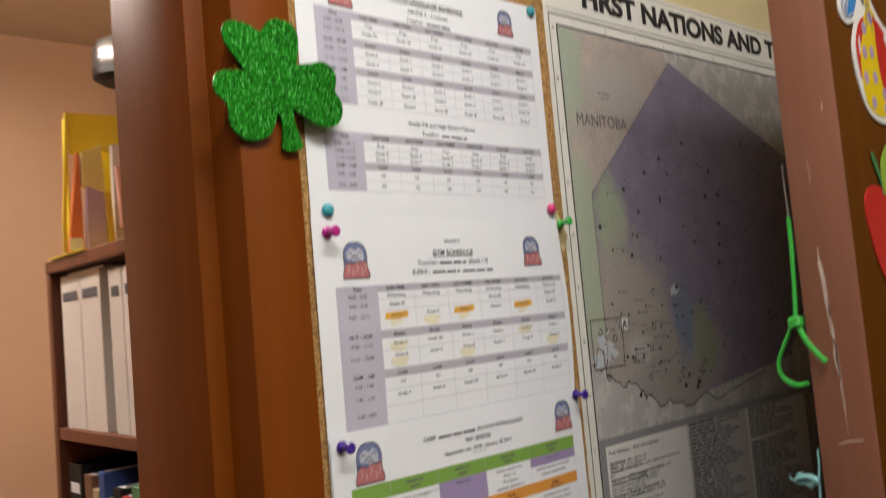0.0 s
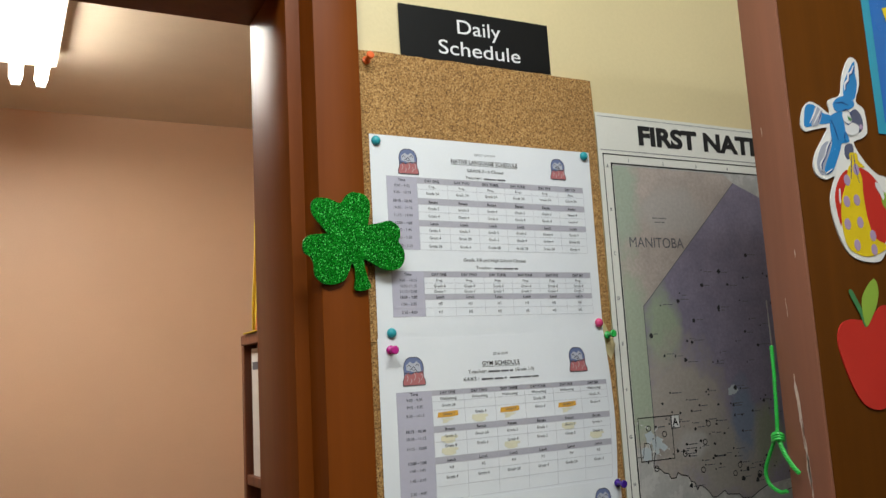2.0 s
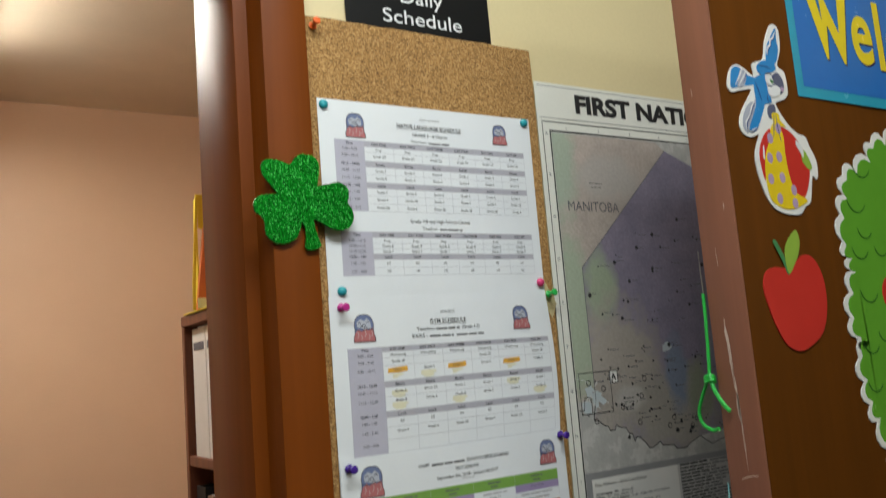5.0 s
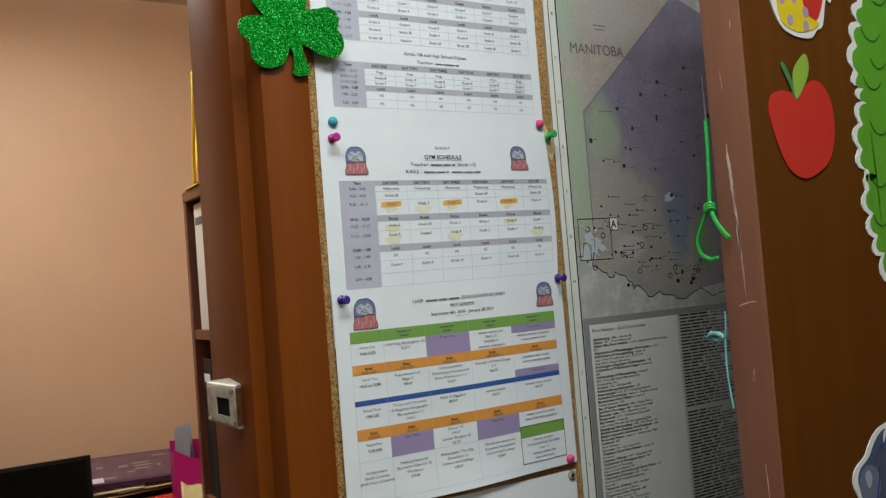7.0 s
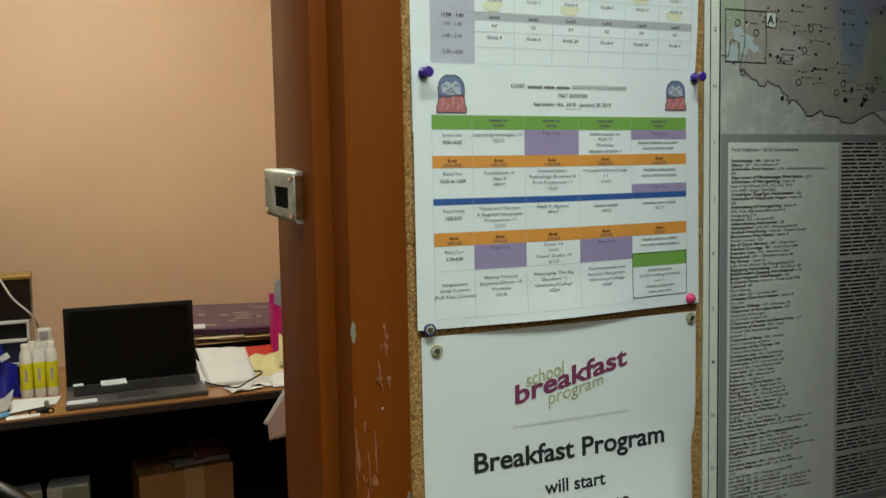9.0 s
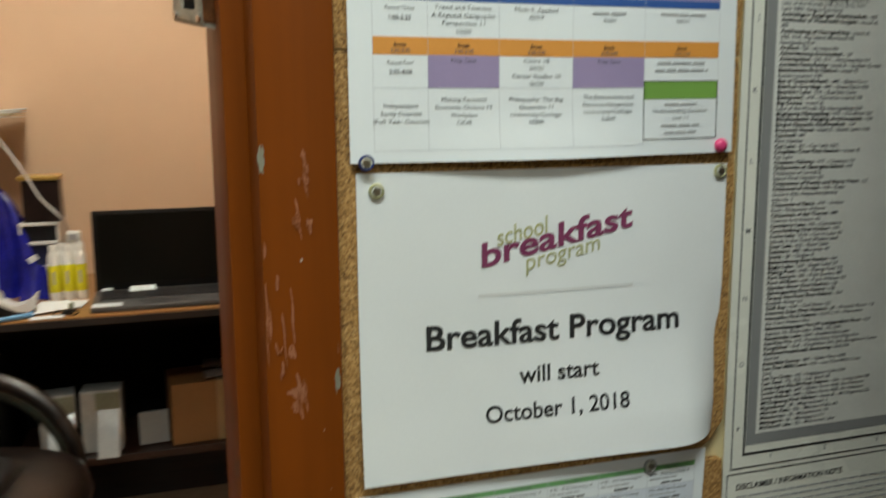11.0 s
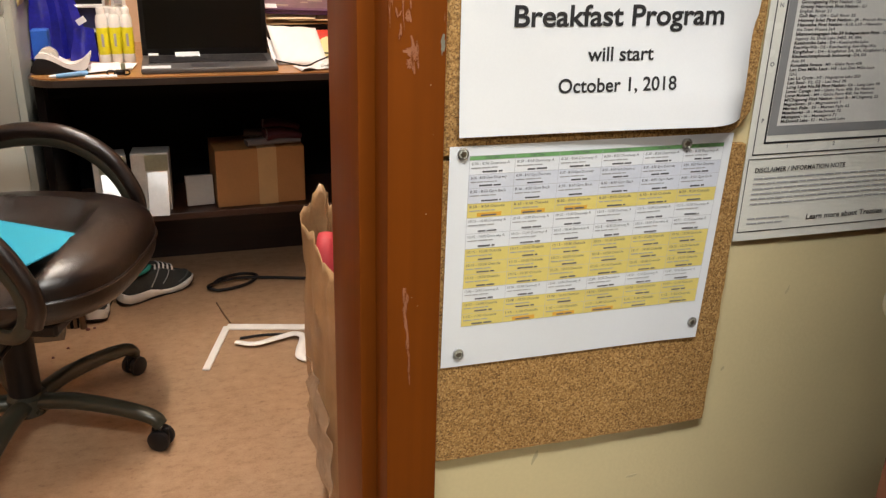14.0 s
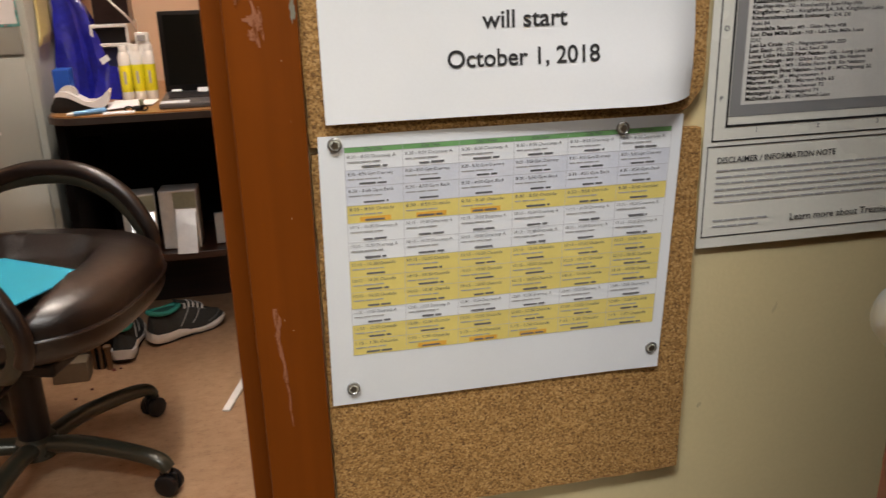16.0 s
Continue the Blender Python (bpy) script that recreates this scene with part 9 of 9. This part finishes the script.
def trainer(x, y, turn, label):
    """A running shoe along local x: a wavy white sole on a dark tread, a mesh upper with overlays, laces and a padded collar."""
    m = pose(x, y, 0, 0, 0, turn)
    t = thing("trainer", (x, y, 0), label, "shoe", "pair of trainers", turn=turn)
    prof = [(-0.146, 0.014), (-0.140, 0.027), (-0.120, 0.036), (-0.08, 0.037), (-0.04, 0.034), (0.0, 0.035), (0.04, 0.041), (0.08, 0.043), (0.11, 0.039), (0.132, 0.029), (0.146, 0.013)]
    for name, z0, z1, wide, material, what in (("sole", 0.0055, None, 1.04, SHOE_SOLE, "wavy white rubber sole"), ("tread", 0.0004, 0.0058, 0.98, BLACK, "dark rubber tread")):
        rings = []
        bm = bmesh.new()
        for a, w in prof:
            lift = 0.022 * max(0.0, (a - 0.06) / 0.086) ** 2 + 0.012 * max(0.0, (-a - 0.10) / 0.046) ** 2 + 0.004 * math.exp(-((a + 0.02) / 0.03) ** 2) * (name == "sole")
            high = (z1 if z1 else 0.027 + 0.019 * max(0.0, -a / 0.146) - 0.005 * math.cos((a - 0.035) * 42)) + (0.5 if z1 is None else 1.0) * lift
            rings.append([bm.verts.new(m @ Vector((0.95 * a, q * w * wide, z))) for q, z in ((-0.90, z0 + lift), (0.90, z0 + lift), (1.0, z0 + lift + (high - z0 - lift) * 0.3), (1.03, z0 + lift + (high - z0 - lift) * 0.75), (0.96, high), (-0.96, high), (-1.03, z0 + lift + (high - z0 - lift) * 0.75), (-1.0, z0 + lift + (high - z0 - lift) * 0.3))])
        for a, b in zip(rings, rings[1:]):
            for k in range(8):
                bm.faces.new((a[k], b[k], b[(k + 1) % 8], a[(k + 1) % 8]))
        bm.faces.new(rings[0])
        bm.faces.new(rings[-1][::-1])
        bmesh.ops.recalc_face_normals(bm, faces=bm.faces[:])
        part(name, bm, material, t, what, smooth=True)

    def skin(a, q, out=0.0):
        """A point on the upper at length a; q runs over it from one side (0) to the other (1)."""
        for (a0, w0, h0), (a1, w1, h1) in zip(LAST, LAST[1:]):
            if a <= a1:
                f = (a - a0) / (a1 - a0)
                w, h = w0 + (w1 - w0) * f, h0 + (h1 - h0) * f
                break
        c, g = math.cos(math.pi * q), math.sin(math.pi * q)
        lean = 1.0 - 0.26 * g
        return Vector((0.94 * a, (w + out) * lean * math.copysign(abs(c) ** 0.62, c), 0.024 + (h - 0.024 + out) * abs(g) ** 0.85))

    LAST = [(-0.140, 0.012, 0.072), (-0.130, 0.028, 0.098), (-0.105, 0.034, 0.104), (-0.07, 0.035, 0.092), (-0.04, 0.035, 0.090), (-0.012, 0.035, 0.106), (0.015, 0.037, 0.106), (0.045, 0.039, 0.092), (0.075, 0.041, 0.077), (0.105, 0.038, 0.065), (0.130, 0.030, 0.055), (0.147, 0.012, 0.040)]
    bm = bmesh.new()
    rings = [[bm.verts.new(m @ skin(a, k / 18)) for k in range(19)] for a, _, _ in LAST]
    for a, b in zip(rings, rings[1:]):
        for k in range(18):
            bm.faces.new((a[k], b[k], b[k + 1], a[k + 1]))
    bm.faces.new(rings[0])
    bm.faces.new(rings[-1][::-1])
    bmesh.ops.recalc_face_normals(bm, faces=bm.faces[:])
    part("upper", bm, SHOE_GREY, t, smooth=True)
    bm = bmesh.new()
    sweep(bm, [(-0.072 + 0.054 * math.cos(a), 0.025 * math.sin(a), 0.104 + 0.010 * math.cos(a) ** 2) for a in [2 * math.pi * k / 16 for k in range(17)]], 0.0080, 8, 2)
    part("collar", placed(bm, m), SHOE_TEAL, t, "padded teal collar", smooth=True)
    part("lining", placed(cushion(-0.072, 0, 0.104, 0.047, 0.021, 0.008, 2.2, 10), m), flat("dark_teal_lining", (0.006, 0.085, 0.070), 0.8), t, "dark teal lining", smooth=True)
    bm = bmesh.new()
    sweep(bm, [(-0.030, 0, 0.128), (-0.010, 0, 0.120), (0.030, 0, 0.106), (0.060, 0, 0.091)], 0.015, 10, 4, 0.30)
    part("tongue", placed(bm, m), SHOE_GREY, t, smooth=True)
    for side in (0, 1):
        for name, pts, r in (("eyestay", [(-0.012, 0.36), (0.02, 0.35), (0.05, 0.35), (0.072, 0.38)], 0.0036), ("side_stripe", [(-0.035, 0.08), (-0.012, 0.18), (0.008, 0.34)], 0.0026), ("side_stripe", [(0.010, 0.07), (0.030, 0.16), (0.046, 0.33)], 0.0026), ("toe_guard", [(0.070, 0.06), (0.100, 0.14), (0.122, 0.30), (0.128, 0.50)], 0.0034)):
            bm = bmesh.new()
            sweep(bm, [skin(a, q if side == 0 else 1 - q, 0.0008) for a, q in pts], r, 6, 4, 0.6)
            part(name, placed(bm, m), SHOE_SIDE if name == "side_stripe" else SHOE_TRIM, t, smooth=True)
    for k in range(5):
        a = -0.008 + 0.0165 * k
        bm = bmesh.new()
        sweep(bm, [skin(a, 0.34, 0.002), skin(a + 0.004, 0.44, 0.010), skin(a + 0.004, 0.56, 0.010), skin(a, 0.66, 0.002)], 0.0034, 6, 4)
        part("lace", placed(bm, m), SHOE_SOLE, t, smooth=True)
    return t


trainer(-0.330, 2.192, 30, "charcoal trainer with white sole and teal lining")
trainer(-0.511, 2.135, 88, "charcoal trainer tucked behind its partner")

# ---- on the floor ----
STRIP = flat("white_plastic_trim", (0.72, 0.71, 0.68), 0.4)
trim_ = thing("broken_trim", (-0.06, 1.80, 0), "broken corner of white plastic trim on the floor", "trim")
for (a, b), (c, d) in (((-0.191, 1.605), (-0.114, 1.868)), ((-0.114, 1.868), (0.135, 1.803))):
    L_ = math.hypot(c - a, d - b)
    bm = bmesh.new()
    box(bm, 0, L_, *((-0.011, 0.011) if b < 1.7 else (-0.017, 0.017)), 0.0005, 0.007 if b < 1.7 else 0.0068, 0.002, m=pose(a, b, 0, 0, 0, math.degrees(math.atan2(d - b, c - a))))
    part("strip", bm, STRIP, trim_)
bm = bmesh.new()
sweep(bm, [(-0.095, 1.745, 0.010), (-0.04, 1.715, 0.012), (0.03, 1.735, 0.013), (0.085, 1.745, 0.016), (0.108, 1.700, 0.024), (0.092, 1.640, 0.022), (0.085, 1.605, 0.012), (0.105, 1.585, 0.010)], [0.010, 0.017], 8, 6, 0.45)
tagged(link_mesh("white_strap", bm, STRIP, smooth=True), "curled white plastic strap on the floor", "strap")
bm = bmesh.new()
sweep(bm, [(-0.080, 1.775, 0.006), (-0.01, 1.780, 0.006), (0.06, 1.770, 0.006), (0.13, 1.755, 0.006)], 0.004, 8)
tagged(link_mesh("short_wire", bm, BLACK, smooth=True), "short black wire end on the floor", "wire")
bm = bmesh.new()
sweep(bm, [(-0.135, 2.060, 0.004), (-0.120, 1.980, 0.004), (-0.102, 1.885, 0.009)], 0.0028, 6)
tagged(link_mesh("thin_rod", bm, plain("brown_rod", (0.12, 0.06, 0.03), 0.5), smooth=True), "thin brown rod lying on the floor", "rod")
bm = bmesh.new()
sweep(bm, [(-0.155, 2.180, 0.007), (-0.110, 2.255, 0.007), (-0.030, 2.285, 0.007), (0.020, 2.250, 0.008), (-0.030, 2.180, 0.008), (-0.120, 2.150, 0.009), (-0.155, 2.180, 0.016), (-0.060, 2.225, 0.016), (0.060, 2.225, 0.008), (0.180, 2.190, 0.007), (0.330, 2.150, 0.007)], 0.0055, 8)
tagged(link_mesh("floor_cable", bm, BLACK, smooth=True), "coiled black power cable on the floor", "cable")
CRUMB = flat("dark_red_crumb", (0.10, 0.02, 0.015), 0.5)
for x, y, r in ((-0.537, 1.961, 0.007), (-0.518, 1.968, 0.005), (-0.585, 1.846, 0.005), (-0.622, 1.794, 0.005)):
    bm = bmesh.new()
    lathe(bm, [(0.0, 0.0002), (r, 0.0004), (r * 0.8, r * 0.7), (r * 0.3, r), (0.0, r * 1.05)], pose(x, y, 0, 0, 0, 900 * x), 7)
    tagged(link_mesh("crumb", bm, CRUMB), "tiny dark red crumb of litter on the floor", "litter", "crumbs on the floor")
tagged(link_mesh("small_crate", boxed(-0.704, -0.600, 1.905, 1.965, 0.0, 0.066, 0.003), plain("dull_board", (0.17, 0.135, 0.090), 0.6, vary=0.15)), "low dull wooden box on the floor", "box")
PEG_WOOD = wood_material("peg_wood", (0.10, 0.055, 0.025), (0.19, 0.11, 0.055), 0.5, (60, 60, 4))
for x, y, h, r in ((-0.593, 1.990, 0.078, 0.008), (-0.574, 1.984, 0.086, 0.007), (-0.550, 1.976, 0.082, 0.010)):
    bm = bmesh.new()
    lathe(bm, [(0.0, 0.0), (r, 0.0), (r, h * 0.82), (r * 1.25, h * 0.86), (r * 1.25, h - 0.003), (r * 0.9, h), (0.0, h)], pose(x, y, 0.0002), 12)
    tagged(link_mesh("wooden_peg", bm, PEG_WOOD, smooth=True), "short turned wooden peg standing on the floor", "peg", "pegs on the floor")
PATTERN, t_, b_ = nodes_of("patterned_cloth")
cells = t_.nodes.new("ShaderNodeTexVoronoi")
cells.inputs["Scale"].default_value = 45
link(t_, coords(t_), cells.inputs["Vector"])
sep_ = t_.nodes.new("ShaderNodeSeparateColor")
link(t_, cells.outputs["Color"], sep_.inputs["Color"])
link(t_, ramp(t_, sep_.outputs["Red"], [(0.0, (0.008, 0.008, 0.012)), (0.55, (0.02, 0.015, 0.03)), (0.66, (0.18, 0.02, 0.07)), (0.82, (0.02, 0.10, 0.09)), (0.95, (0.22, 0.16, 0.14))]), b_.inputs["Base Color"])
b_.inputs["Roughness"].default_value = 0.7
satchel = thing("cloth_bag", (-0.84, 1.72, 0), "dark patterned cloth bag slumped on the floor", "bag")
part("body", cushion(-0.84, 1.72, 0.090, 0.11, 0.09, 0.090, 2.6, 18), PATTERN, satchel, smooth=True)
bm = bmesh.new()
sweep(bm, [(-0.90, 1.70, 0.15), (-0.88, 1.68, 0.215), (-0.84, 1.67, 0.230), (-0.80, 1.68, 0.215), (-0.78, 1.70, 0.15)], 0.010, 8, 6, 0.5)
part("strap", bm, BLACK, satchel, smooth=True)
bpy.data.objects.remove(FONT_OB)
